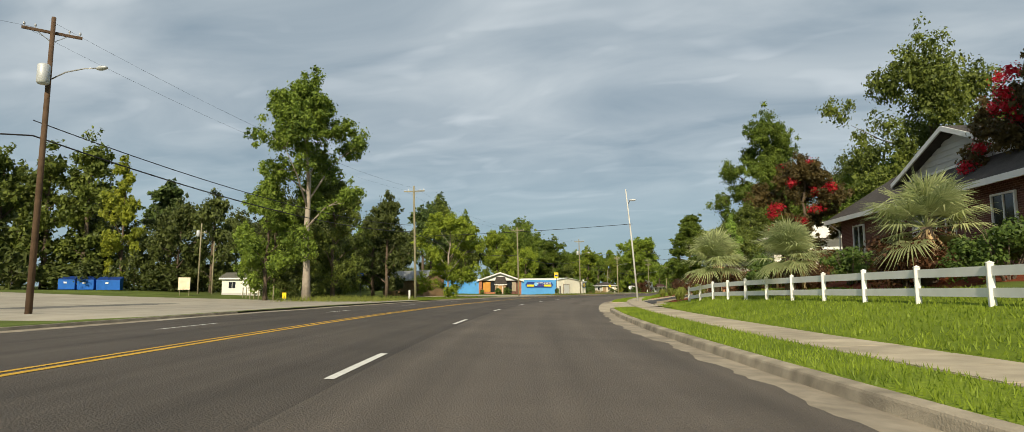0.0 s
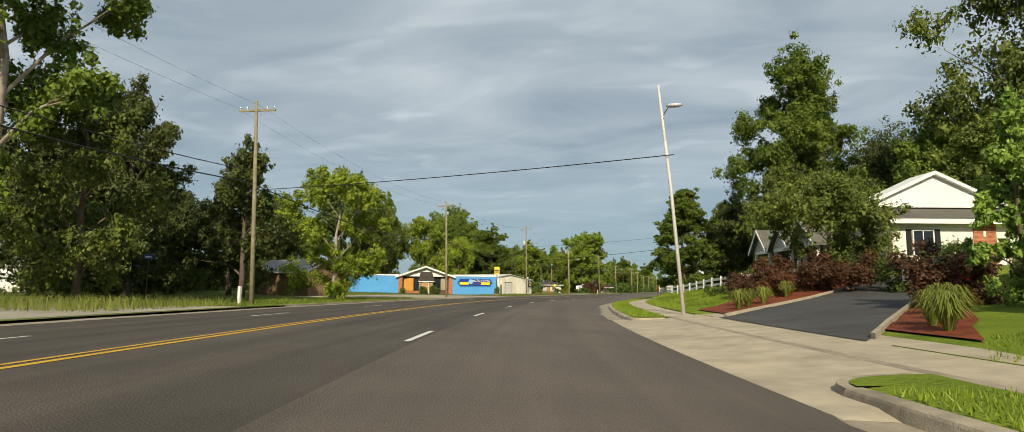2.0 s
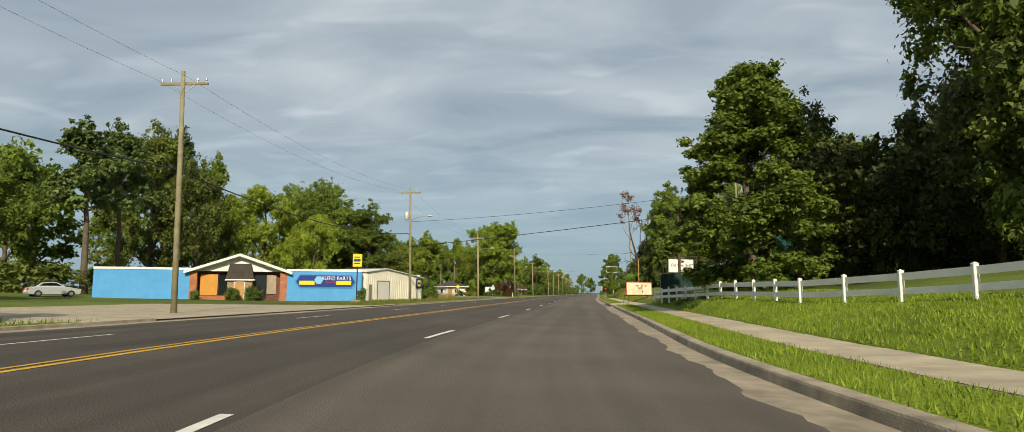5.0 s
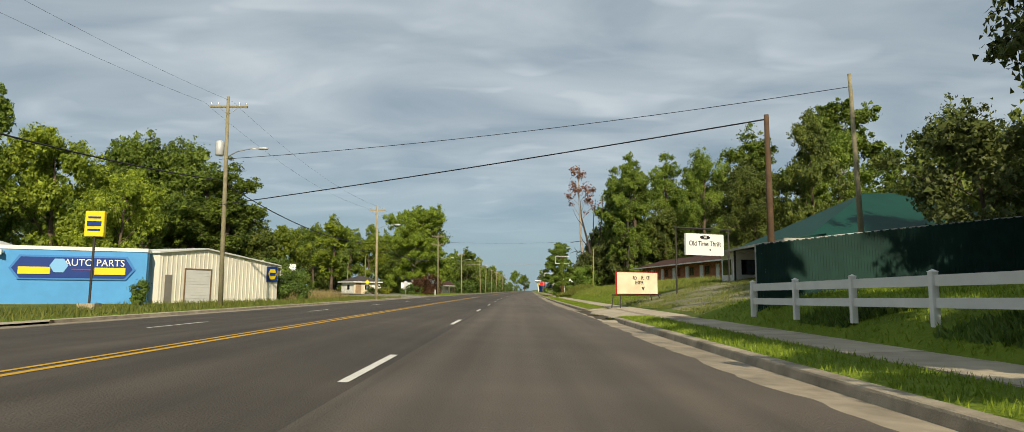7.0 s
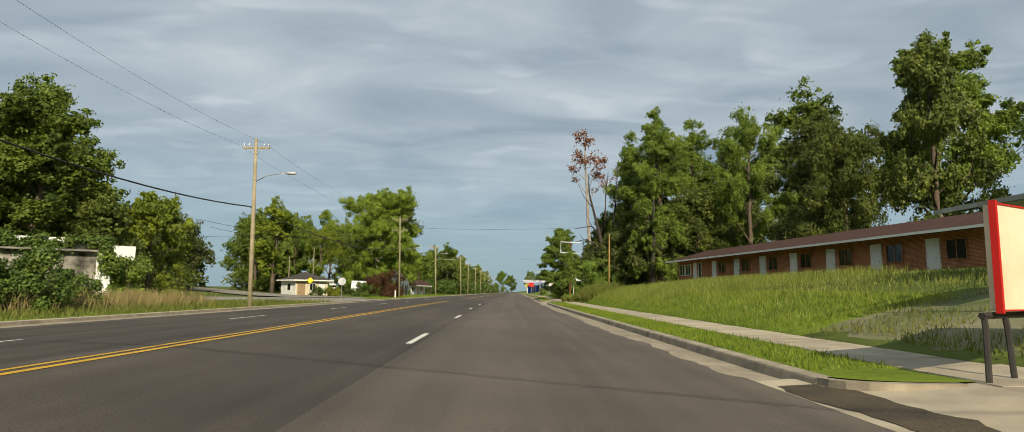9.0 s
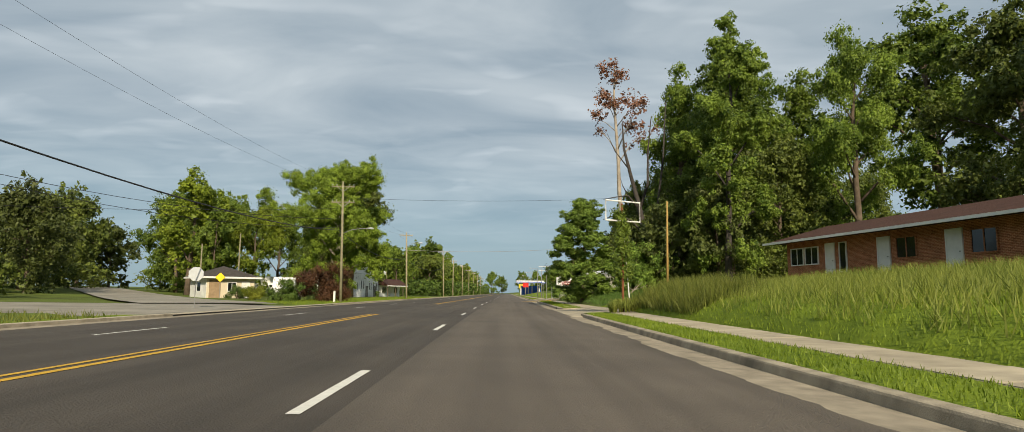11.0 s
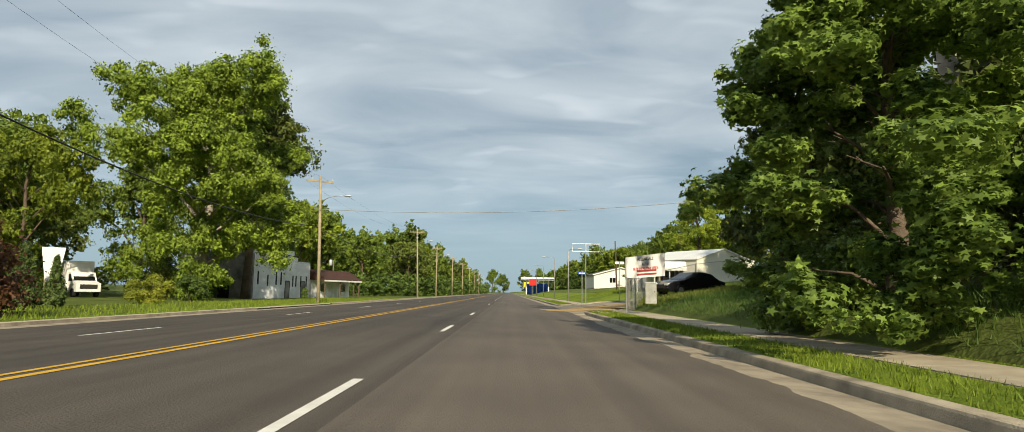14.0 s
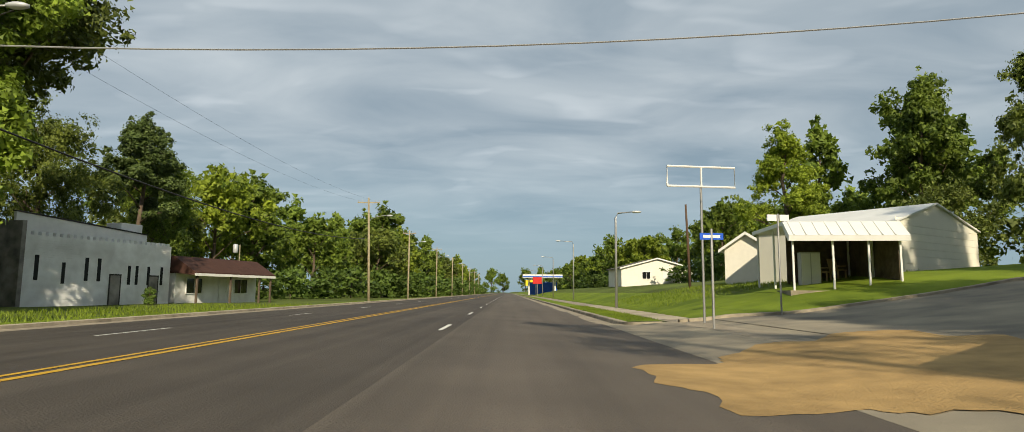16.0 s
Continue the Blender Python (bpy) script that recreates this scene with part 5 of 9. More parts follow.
def lay_bricks(m, mortar):
    """Courses of brick with pale joints, in the wall's own upright plane."""
    nt = m.node_tree
    b = nt.nodes["Principled BSDF"]
    base = b.inputs["Base Color"].links[0].from_socket
    tc, sp, cb = nt.nodes.new("ShaderNodeTexCoord"), nt.nodes.new("ShaderNodeSeparateXYZ"), nt.nodes.new("ShaderNodeCombineXYZ")
    ad = nt.nodes.new("ShaderNodeMath")
    nt.links.new(tc.outputs["Object"], sp.inputs[0])
    nt.links.new(sp.outputs[0], ad.inputs[0]); nt.links.new(sp.outputs[1], ad.inputs[1])
    nt.links.new(ad.outputs[0], cb.inputs[0]); nt.links.new(sp.outputs[2], cb.inputs[1])
    br = nt.nodes.new("ShaderNodeTexBrick")
    br.inputs["Scale"].default_value, br.inputs["Brick Width"].default_value, br.inputs["Row Height"].default_value, br.inputs["Mortar Size"].default_value = 1.0, 0.21, 0.075, 0.009
    br.inputs["Color1"].default_value, br.inputs["Color2"].default_value, br.inputs["Mortar"].default_value = (1, 1, 1, 1), (0.62, 0.62, 0.62, 1), (*mortar, 1)
    nt.links.new(cb.outputs[0], br.inputs["Vector"])
    mx = nt.nodes.new("ShaderNodeMixRGB"); mx.blend_type = "MULTIPLY"; mx.inputs[0].default_value = 1.0
    nt.links.new(base, mx.inputs[1]); nt.links.new(br.outputs["Color"], mx.inputs[2])
    nt.links.new(mx.outputs[0], b.inputs["Base Color"])


for m_ in (BRICK, BRICK_TAN, BRICK_DARK):
    lay_bricks(m_, (1.6, 2.2, 2.6))
CREAM_METAL = mat("cream_ribbed_metal", (0.80, 0.76, 0.64), 0.5, 0.0, vary=0.10, scale=1.2)
WHITE_DOOR = mat("white_roller_door", (0.74, 0.73, 0.70), 0.5, vary=0.08, scale=2)
WHITE_STUCCO = mat("dirty_white_stucco", (0.86, 0.86, 0.84), 0.85, dark=(0.62, 0.61, 0.58), scale=1.2, bump=0.2, bscale=20, big=0.35)
GREY_STUCCO = mat("stained_stucco", (0.36, 0.33, 0.29), 0.9, dark=(0.12, 0.11, 0.10), scale=1.5, bump=0.3, bscale=20)
PEACH = mat("peach_render", (0.66, 0.57, 0.41), 0.85, vary=0.15, scale=2, bump=0.1)
SIDING = mat("grey_siding", (0.50, 0.49, 0.46), 0.7, vary=0.12, scale=2)
WHITE_WALL = mat("white_painted_brick", (0.80, 0.76, 0.66), 0.7, vary=0.10, scale=3, bump=0.2, bscale=25)
SHINGLE = mat("grey_shingle", (0.135, 0.13, 0.105), 0.95, vary=0.3, scale=5, bump=0.5, bscale=30)
DARK_SHINGLE = mat("dark_shingle", (0.075, 0.065, 0.058), 0.95, vary=0.35, scale=5, bump=0.5, bscale=30)
BROWN_ROOF = mat("brown_roof", (0.075, 0.034, 0.024), 0.9, vary=0.35, scale=4, bump=0.3)
WHITE_ROOF = mat("white_metal_roof", (0.76, 0.76, 0.72), 0.45, 0.1, vary=0.10, scale=1.5)
GREEN_ROOF = mat("green_metal_roof", (0.005, 0.050, 0.037), 0.62, 0.0, vary=0.25, scale=0.8, spec=0.2)
AGED_TRIM = mat("aged_trim", (0.42, 0.42, 0.38), 0.7, vary=0.3, scale=2.0, dark=(0.2, 0.2, 0.17))
GREEN_MESH = mat("green_screen_slats", (0.011, 0.045, 0.036), 0.8, vary=0.4, scale=2)
PLYWOOD = mat("orange_plywood", (0.62, 0.30, 0.06), 0.8, vary=0.2, scale=2)
TAN_DOOR = mat("tan_wood_door", (0.50, 0.28, 0.10), 0.6, vary=0.2, scale=3)
SHED_WOOD = mat("brown_board", (0.27, 0.18, 0.09), 0.9, vary=0.35, scale=3, bump=0.3)
DARK_GLASS = mat("dark_window_glass", (0.012, 0.014, 0.016), 0.08, spec=0.6)
BLACK = mat("matt_black", (0.012, 0.012, 0.013), 0.7)
NAVY = mat("navy_sign_paint", (0.012, 0.045, 0.22), 0.4, vary=0.1, scale=3)
SIGN_YELLOW = mat("yellow_sign_paint", (0.82, 0.60, 0.02), 0.45, vary=0.06, scale=3)
SKY_BLUE = mat("pale_blue_sign_paint", (0.20, 0.45, 0.75), 0.45)
SIGN_WHITE = mat("white_sign_face", (0.80, 0.79, 0.76), 0.5, vary=0.06, scale=2)
OLD_PANEL = mat("yellowed_sign_panel", (0.80, 0.73, 0.55), 0.6, dark=(0.62, 0.50, 0.33), scale=1.5)
SIGN_RED = mat("red_sign_paint", (0.55, 0.02, 0.015), 0.45, vary=0.1, scale=3)
BLUE_STEEL = mat("blue_container_paint", (0.015, 0.13, 0.50), 0.5, vary=0.2, scale=2)
SIGN_BLUE = mat("blue_street_sign", (0.02, 0.10, 0.55), 0.4)
RUBBER = mat("tyre_rubber", (0.02, 0.02, 0.02), 0.85)
CHROME = mat("wheel_alloy", (0.55, 0.55, 0.56), 0.3, 0.8)
LIGHT_RED = mat("red_lens", (0.45, 0.01, 0.02), 0.2)
LIGHT_CLEAR = mat("clear_lens", (0.7, 0.7, 0.68), 0.15)


def frame_m(a, b, z):
    """A pose at a whose x runs to b; -y then faces outwards, to the right-hand side of that way."""
    return Matrix.Translation((a[0], a[1], z)) @ Matrix.Rotation(math.atan2(b[1] - a[1], b[0] - a[0]), 4, "Z")


def flat_on(x, z, y=-0.02):
    """A pose for lettering on a wall that faces -y."""
    return Matrix.Translation((x, y, z)) @ Matrix.Rotation(radians(90), 4, "X")


def window(parent, x0, x1, z0, z1, y=0.0, trim=None, bars=1, depth=0.08):
    fr = MB()
    t = 0.07
    for a, b, c, d in ((x0 - t, x0, z0 - t, z1 + t), (x1, x1 + t, z0 - t, z1 + t), (x0, x1, z1, z1 + t), (x0, x1, z0 - t, z0)):
        fr.box(a, b, y - depth, y + 0.02, c, d)
    for i in range(bars):
        xm = x0 + (x1 - x0) * (i + 1) / (bars + 1)
        fr.box(xm - 0.025, xm + 0.025, y - depth * 0.8, y + 0.01, z0, z1)
    w = part("window", fr, trim or WHITE_PAINT, parent)
    part("pane", MB().box(x0, x1, y - depth * 0.35, y - depth * 0.2, z0, z1), DARK_GLASS, w, "dark window glass")
    return w


def door(parent, x0, x1, z1, y=0.0, material=None, trim=None, z0=0.02):
    d = part("door", MB().box(x0, x1, y - 0.05, y - 0.004, z0, z1), material or WHITE_PAINT, parent)
    t = 0.08
    part("door_frame", MB().box(x0 - t, x0, y - 0.08, y + 0.01, z0, z1 + t).box(x1, x1 + t, y - 0.08, y + 0.01, z0, z1 + t).box(x0, x1, y - 0.08, y + 0.01, z1, z1 + t), trim or WHITE_PAINT, d)
    part("handle", MB().tube([(x1 - 0.1, y - 0.05, 1.0), (x1 - 0.1, y - 0.11, 1.0)], 0.025, 8), DARK_STEEL, d)
    return d


# ---- the parts shop and its white store ----
def parts_shop():
    ob = thing("parts_shop", frame_m((-75.0, 138.5), (-49.7, 150.3), -0.15), "blue painted block parts shop with a gabled brick entrance", "shop")
    for x0, x1 in ((0, 9.3), (19.5, 27.9)):
        part("wall", MB().box(x0, x1, 0, 13, -0.2, 3.55), BLUE_WALL, ob, "blue painted block wall")
        part("parapet_cap", MB().box(x0 - 0.04, x1 + 0.04, -0.06, 13, 3.55, 3.78), WHITE_PAINT, ob, "white painted cap")
        part("foundation", MB().box(x0 - 0.01, x1 + 0.01, -0.03, 0.0, -0.2, 0.12), GREY_STUCCO, ob)
    # the entrance stands back under a low gable
    part("back_wall", MB().box(9.3, 19.5, 1.0, 13, -0.2, 3.5), BRICK_DARK, ob)
    part("gable", MB().prism_y([(9.3, 3.45), (19.5, 3.45), (14.4, 5.15)], 0.25, 0.5), WHITE_PAINT, ob, "white boarded gable")
    ov = 0.55
    for sx in (-1, 1):
        xm, xe = 14.4, 14.4 + sx * (5.1 + ov)
        z0, z1 = 5.42, 3.42
        part("roof", MB().prism_y([(xm, z0), (xe, z1), (xe, z1 - 0.16), (xm, z0 - 0.16)][::-1 if sx > 0 else 1], -0.5, 13.4), WHITE_ROOF, ob, "white metal roof slope")
        part("barge_board", MB().prism_y([(xm, z0 + 0.02), (xe, z1 + 0.02), (xe, z1 - 0.28), (xm, z0 - 0.28)][::-1 if sx > 0 else 1], -0.56, -0.502), WHITE_PAINT, ob)
    for x0 in (9.3, 18.75):
        part("pier", MB().box(x0, x0 + 0.75, -0.02, 0.8, -0.2, 3.45), BRICK, ob, "red brick pier")
    part("boarded_window", MB().box(10.3, 12.1, 0.7, 0.78, 0.75, 3.1), PLYWOOD, ob, "orange plywood boarding")
    part("low_wall", MB().box(10.05, 13.2, 0.6, 0.95, -0.2, 0.7), BRICK, ob, "red brick low wall")
    window(ob, 12.2, 13.1, 0.75, 3.1, 0.98, DARK_STEEL, 0)
    part("porch", MB().box(13.2, 15.8, -0.1, 0.95, -0.2, 2.55), BRICK_TAN, ob, "tan brick porch")
    door(ob, 13.95, 14.95, 2.25, -0.1, TAN_DOOR, WHITE_PAINT)
    part("porch_roof", MB().prism_y([(13.0, 2.55), (16.0, 2.55), (15.6, 4.3), (13.4, 4.3)], -0.35, 0.9), DARK_SHINGLE, ob, "dark shingle mansard over the door")
    part("porch_trim", MB().box(12.95, 16.05, -0.4, 0.9, 2.42, 2.56), WHITE_PAINT, ob)
    window(ob, 16.1, 17.2, 0.5, 3.1, 0.98, DARK_STEEL, 0)
    part("boarding", MB().box(17.3, 18.3, 0.86, 0.94, 0.9, 3.1), mat("grey_plywood", (0.40, 0.33, 0.24), 0.85, vary=0.3, scale=2), ob, "weathered plywood boarding")
    # painted sign
    sg = MB()
    out = [(20.35, 2.35), (20.85, 3.2), (26.75, 3.2), (27.25, 2.35), (26.75, 1.65), (20.85, 1.65)]
    sg.prism_y(out, -0.10, -0.004)
    sign = part("sign_panel", sg, mat("sign_edge_blue", (0.05, 0.20, 0.50), 0.4), ob, "long blue six-sided sign")
    part("sign_field", MB().prism_y([(20.5, 2.36), (20.95, 3.08), (26.65, 3.08), (27.1, 2.36), (26.65, 1.77), (20.95, 1.77)], -0.13, -0.102), NAVY, sign)
    part("yellow_bar", MB().box(20.85, 22.55, -0.18, -0.132, 2.0, 2.45, 0.02), SIGN_YELLOW, sign)
    part("yellow_bar", MB().box(24.95, 26.7, -0.18, -0.132, 2.0, 2.45, 0.02), SIGN_YELLOW, sign)
    hexa = [(23.0 + 0.5 * math.cos(k * math.pi / 3), 2.55 + 0.5 * math.sin(k * math.pi / 3)) for k in range(6)]
    em = part("emblem", MB().prism_y(hexa, -0.17, -0.132), SKY_BLUE, sign, "pale blue six-sided emblem")
    words("AUTO PARTS", 0.62, SIGN_WHITE, sign, flat_on(24.95, 2.74, -0.15), 0.92)
    part("red_swoosh", MB().box(23.7, 26.3, -0.15, -0.132, 2.28, 2.34), SIGN_RED, sign)
    return ob


parts_shop()


def white_store():
    ob = thing("metal_store", frame_m((-49.6, 151.6), (-46.1, 163.6), -0.15), "cream ribbed metal store building with a roller door", "building")
    L, ze, za = 12.5, 3.15, 4.05
    xm = 4.1
    part("wall", MB().prism_y([(0, -0.2), (L, -0.2), (L, ze), (xm, za), (0, 3.6)], 0, 14), CREAM_METAL, ob)
    for i in range(int(L / 0.42)):
        x = 0.2 + i * 0.42
        top = (3.6 + (za - 3.6) * x / xm if x < xm else ze + (za - ze) * (L - x) / (L - xm)) - 0.05
        if 2.1 < x < 4.9:
            part("rib", MB().box(x - 0.03, x + 0.03, -0.035, -0.002, 2.62, top), CREAM_METAL, ob)
        else:
            part("rib", MB().box(x - 0.03, x + 0.03, -0.035, -0.002, -0.15, top), CREAM_METAL, ob)
    for a, b in (((-0.2, 3.58), (xm, za + 0.02)), ((xm, za + 0.02), (L + 0.2, ze - 0.02))):
        part("roof", MB().prism_y([a, b, (b[0], b[1] + 0.1), (a[0], a[1] + 0.1)], -0.2, 14.2), WHITE_ROOF, ob)
    rd = part("roller_door", MB().box(2.3, 4.7, -0.03, -0.003, 0.0, 2.5), WHITE_DOOR, ob)
    for i in range(12):
        part("slat", MB().box(2.33, 4.67, -0.05, -0.031, 0.02 + i * 0.205, 0.19 + i * 0.205), WHITE_DOOR, rd)
    part("door_frame", MB().box(2.2, 2.3, -0.06, 0, 0, 2.6).box(4.7, 4.8, -0.06, 0, 0, 2.6).box(2.3, 4.7, -0.06, 0, 2.5, 2.6), mat("brown_trim", (0.20, 0.13, 0.07), 0.7), rd)
    part("side_door", MB().box(0.5, 1.1, -0.04, -0.003, 0, 2.1), mat("grey_door", (0.25, 0.23, 0.20), 0.6, vary=0.2), ob)
    sg = part("wall_sign", MB().box(11.0, 12.3, -0.12, -0.04, 1.75, 3.05), NAVY, ob, "navy square sign with a yellow six-sided emblem")
    em = part("emblem", MB().prism_y([(11.65 + 0.55 * math.cos(k * math.pi / 3), 2.4 + 0.5 * math.sin(k * math.pi / 3)) for k in range(6)], -0.15, -0.122), SIGN_YELLOW, sg)
    part("emblem_band", MB().box(11.28, 12.02, -0.17, -0.152, 2.27, 2.53), NAVY, sg)
    return ob


white_store()

ps = thing("pole_sign", Matrix.Translation((-46.3, 140.0, -0.08)) @ Matrix.Rotation(radians(10), 4, "Z"), "yellow box sign on a thin dark post with a concrete foot", "sign")
part("foot", MB().box(-0.42, 0.42, -0.42, 0.42, -0.1, 0.3, 0.05), CONCRETE, ps)
part("post", MB().tube([(0, 0, 0.25), (0, 0, 3.75)], 0.06, 8), DARK_STEEL, ps)
pbox = part("sign_box", MB().box(-0.46, 0.46, -0.14, 0.14, 3.7, 5.0, 0.03), SIGN_YELLOW, ps)
for z0, z1, w in ((4.62, 4.72, 0.3), (4.22, 4.48, 0.34), (3.98, 4.08, 0.3)):
    part("writing_bar", MB().box(-w, w, -0.155, -0.141, z0, z1), NAVY, pbox)


# ---- small buildings on the left ----
def gable_block(name, a, b, depth, z, eave, rise, wall, roof, label, category="building", over=0.35, ridge_along=True, parts=None):
    """A plain gabled block on the line a-b; the ridge runs along that line or back from it."""
    ob = thing(name, frame_m(a, b, z), label, category)
    L = math.hypot(b[0] - a[0], b[1] - a[1])
    if ridge_along:
        part("wall", MB().prism_x([(0, -0.4), (depth, -0.4), (depth, eave), (depth / 2, eave + rise), (0, eave)], 0, L), wall, ob)
        k = rise / (depth / 2)
        for y0, y1 in ((-over, depth / 2), (depth + over, depth / 2)):
            z0, z1 = eave - over * k, eave + rise
            q = [(y0, z0), (y1, z1), (y1, z1 + 0.14), (y0, z0 + 0.14)]
            part("roof", MB().prism_x(q if y0 < y1 else q[::-1], -over, L + over), roof, ob)
        part("fascia", MB().box(-over, L + over, -over - 0.04, -over, eave - over * k - 0.1, eave - over * k + 0.12), WHITE_PAINT, ob)
    else:
        part("wall", MB().prism_y([(0, -0.4), (L, -0.4), (L, eave), (L / 2, eave + rise), (0, eave)], 0, depth), wall, ob)
        k = rise / (L / 2)
        for x0, x1 in ((-over, L / 2), (L + over, L / 2)):
            z0, z1 = eave - over * k, eave + rise
            q = [(x0, z0), (x1, z1), (x1, z1 + 0.14), (x0, z0 + 0.14)]
            part("roof", MB().prism_y(q[::-1] if x0 < x1 else q, -over, depth + over), roof, ob)
            part("barge_board", MB().prism_y([(x0, z0 - 0.06), (x1, z1 - 0.06), (x1, z1 + 0.15), (x0, z0 + 0.15)][::-1] if x0 < x1 else [(x0, z0 - 0.06), (x1, z1 - 0.06), (x1, z1 + 0.15), (x0, z0 + 0.15)], -over - 0.05, -over), WHITE_PAINT, ob)
    return ob


def hip_block(name, a, b, depth, z, eave, rise, wall, roof, label, over=0.5, category="house", fascia=None):
    ob = thing(name, frame_m(a, b, z), label, category)
    L = math.hypot(b[0] - a[0], b[1] - a[1])
    part("wall", MB().box(0, L, 0, depth, -0.5, eave), wall, ob)
    h = min(L, depth) / 2
    x0, x1, y0, y1 = -over, L + over, -over, depth + over
    hh = h + over
    if L >= depth:
        r0, r1 = (x0 + hh, depth / 2), (x1 - hh, depth / 2)
    else:
        r0, r1 = (L / 2, y0 + hh), (L / 2, y1 - hh)
    zt, ze = eave + rise, eave
    mb = MB()
    A, B, C, D = (x0, y0, ze), (x1, y0, ze), (x1, y1, ze), (x0, y1, ze)
    R0, R1 = (*r0, zt), (*r1, zt)
    if L >= depth:
        mb.poly([A, B, R1, R0]).poly([C, D, R0, R1]).poly([B, C, R1]).poly([D, A, R0])
    else:
        mb.poly([A, B, R0]).poly([C, D, R1]).poly([B, C, R1, R0]).poly([D, A, R0, R1])
    mb.poly([D, C, B, A])
    part("roof", mb, roof, ob)
    part("fascia", MB().box(x0, x1, y0 - 0.03, y0, ze - 0.2, ze + 0.03).box(x0 - 0.03, x0, y0 - 0.03, y1 + 0.03, ze - 0.2, ze + 0.03).box(x1, x1 + 0.03, y0 - 0.03, y1 + 0.03, ze - 0.2, ze + 0.03), fascia or WHITE_PAINT, ob)
    return ob


sh = gable_block("wooden_shed", (-64.9, 99.0), (-55.8, 97.0), 5.4, gz(-60, 98), 2.9, 1.35, SHED_WOOD, STEEL, "brown weathered board shed with a corrugated tin roof", "shed")
for i in range(14):
    part("board", MB().box(0.02, 9.28, -0.035, -0.002, 0.02 + i * 0.207, 0.205 + i * 0.207), SHED_WOOD, sh)
for i in range(24):
    part("roof_rib", MB().prism_x([(-0.34, 2.93), (2.7, 4.39), (2.7, 4.43), (-0.34, 2.97)][::-1], -0.2 + i * 0.4, -0.12 + i * 0.4), STEEL, sh)
part("corner_post", MB().box(-0.06, 0.14, -0.07, 0.1, -0.2, 2.9), SHED_WOOD, sh)
part("door", MB().box(-0.05, -0.01, 1.4, 3.6, 0.05, 2.2), mat("dark_plank", (0.06, 0.04, 0.025), 0.9, vary=0.3), sh)

hs = hip_block("hip_house", (-63.8, 252.2), (-59.4, 256.3), 6.2, gz(-62, 252), 2.7, 1.5, PEACH, DARK_SHINGLE, "pale peach bungalow with a dark hip roof", 0.7)
part("white_side", MB().box(-0.05, -0.004, 0.0, 6.2, -0.3, 2.68), WHITE_STUCCO, hs, "white painted side wall")
part("boarding", MB().box(0.3, 1.7, -0.06, -0.004, 0.0, 2.3), mat("tan_boarding", (0.36, 0.25, 0.15), 0.9, vary=0.3, scale=3.0), hs, "weathered tan boarding")
window(hs, 2.6, 3.6, 0.9, 2.0, 0.0)
door(hs, 4.4, 5.3, 2.05, 0.0)
part("side_window", MB().box(-0.09, -0.051, 2.2, 3.3, 0.9, 2.0), DARK_GLASS, hs)
# the roofless ivy-grown shop
ru = thing("ruined_shop", frame_m((-58.6, 178.0), (-52.5, 182.5), -0.1), "derelict pale stucco shop overgrown with ivy", "building")
# stained stucco whose dark tone also holds the shade on this face
RUIN = mat("stained_shaded_stucco", (0.42, 0.39, 0.34), 0.95, dark=(0.035, 0.032, 0.028), scale=0.9, bump=0.3, bscale=20, big=0.5)
part("wall", MB().box(0, 6.75, 0, 0.3, -0.3, 3.5).box(0, 0.3, 0.3, 9, -0.3, 3.9), RUIN, ru, "stained stucco wall, its colour darkened for shade")
part("return_wall", MB().box(7.3, 7.6, 0.32, 9, -0.3, 3.6), WHITE_STUCCO, ru)
part("pier", MB().box(6.75, 7.62, -0.06, 0.32, -0.3, 3.75), WHITE_STUCCO, ru, "pale flaking corner pier")
part("eave_board", MB().box(-0.1, 6.75, -0.5, 0.3, 3.5, 3.62), GREY_STUCCO, ru)
part("side_sign", MB().box(7.7, 9.2, 2.2, 2.32, 3.0, 4.1), SIGN_WHITE, ru, "blank white sign board")
part("dark_opening", MB().box(4.2, 5.6, -0.02, -0.004, 0.0, 2.3), BLACK, ru)
part("parapet", MB().box(-0.1, 7.6, 0.34, 0.6, 3.5, 4.4), WHITE_STUCCO, ru)
part("ivy", leaf_mesh("ivy", [(random.Random(k).uniform(0, 7.6), -0.1, random.Random(k + 50).uniform(3.7, 4.3), 0.42) for k in range(26)], 4200, 0.12, LEAF_BUSH, 31, flat=1.0), None, ru, "green ivy over the wall")


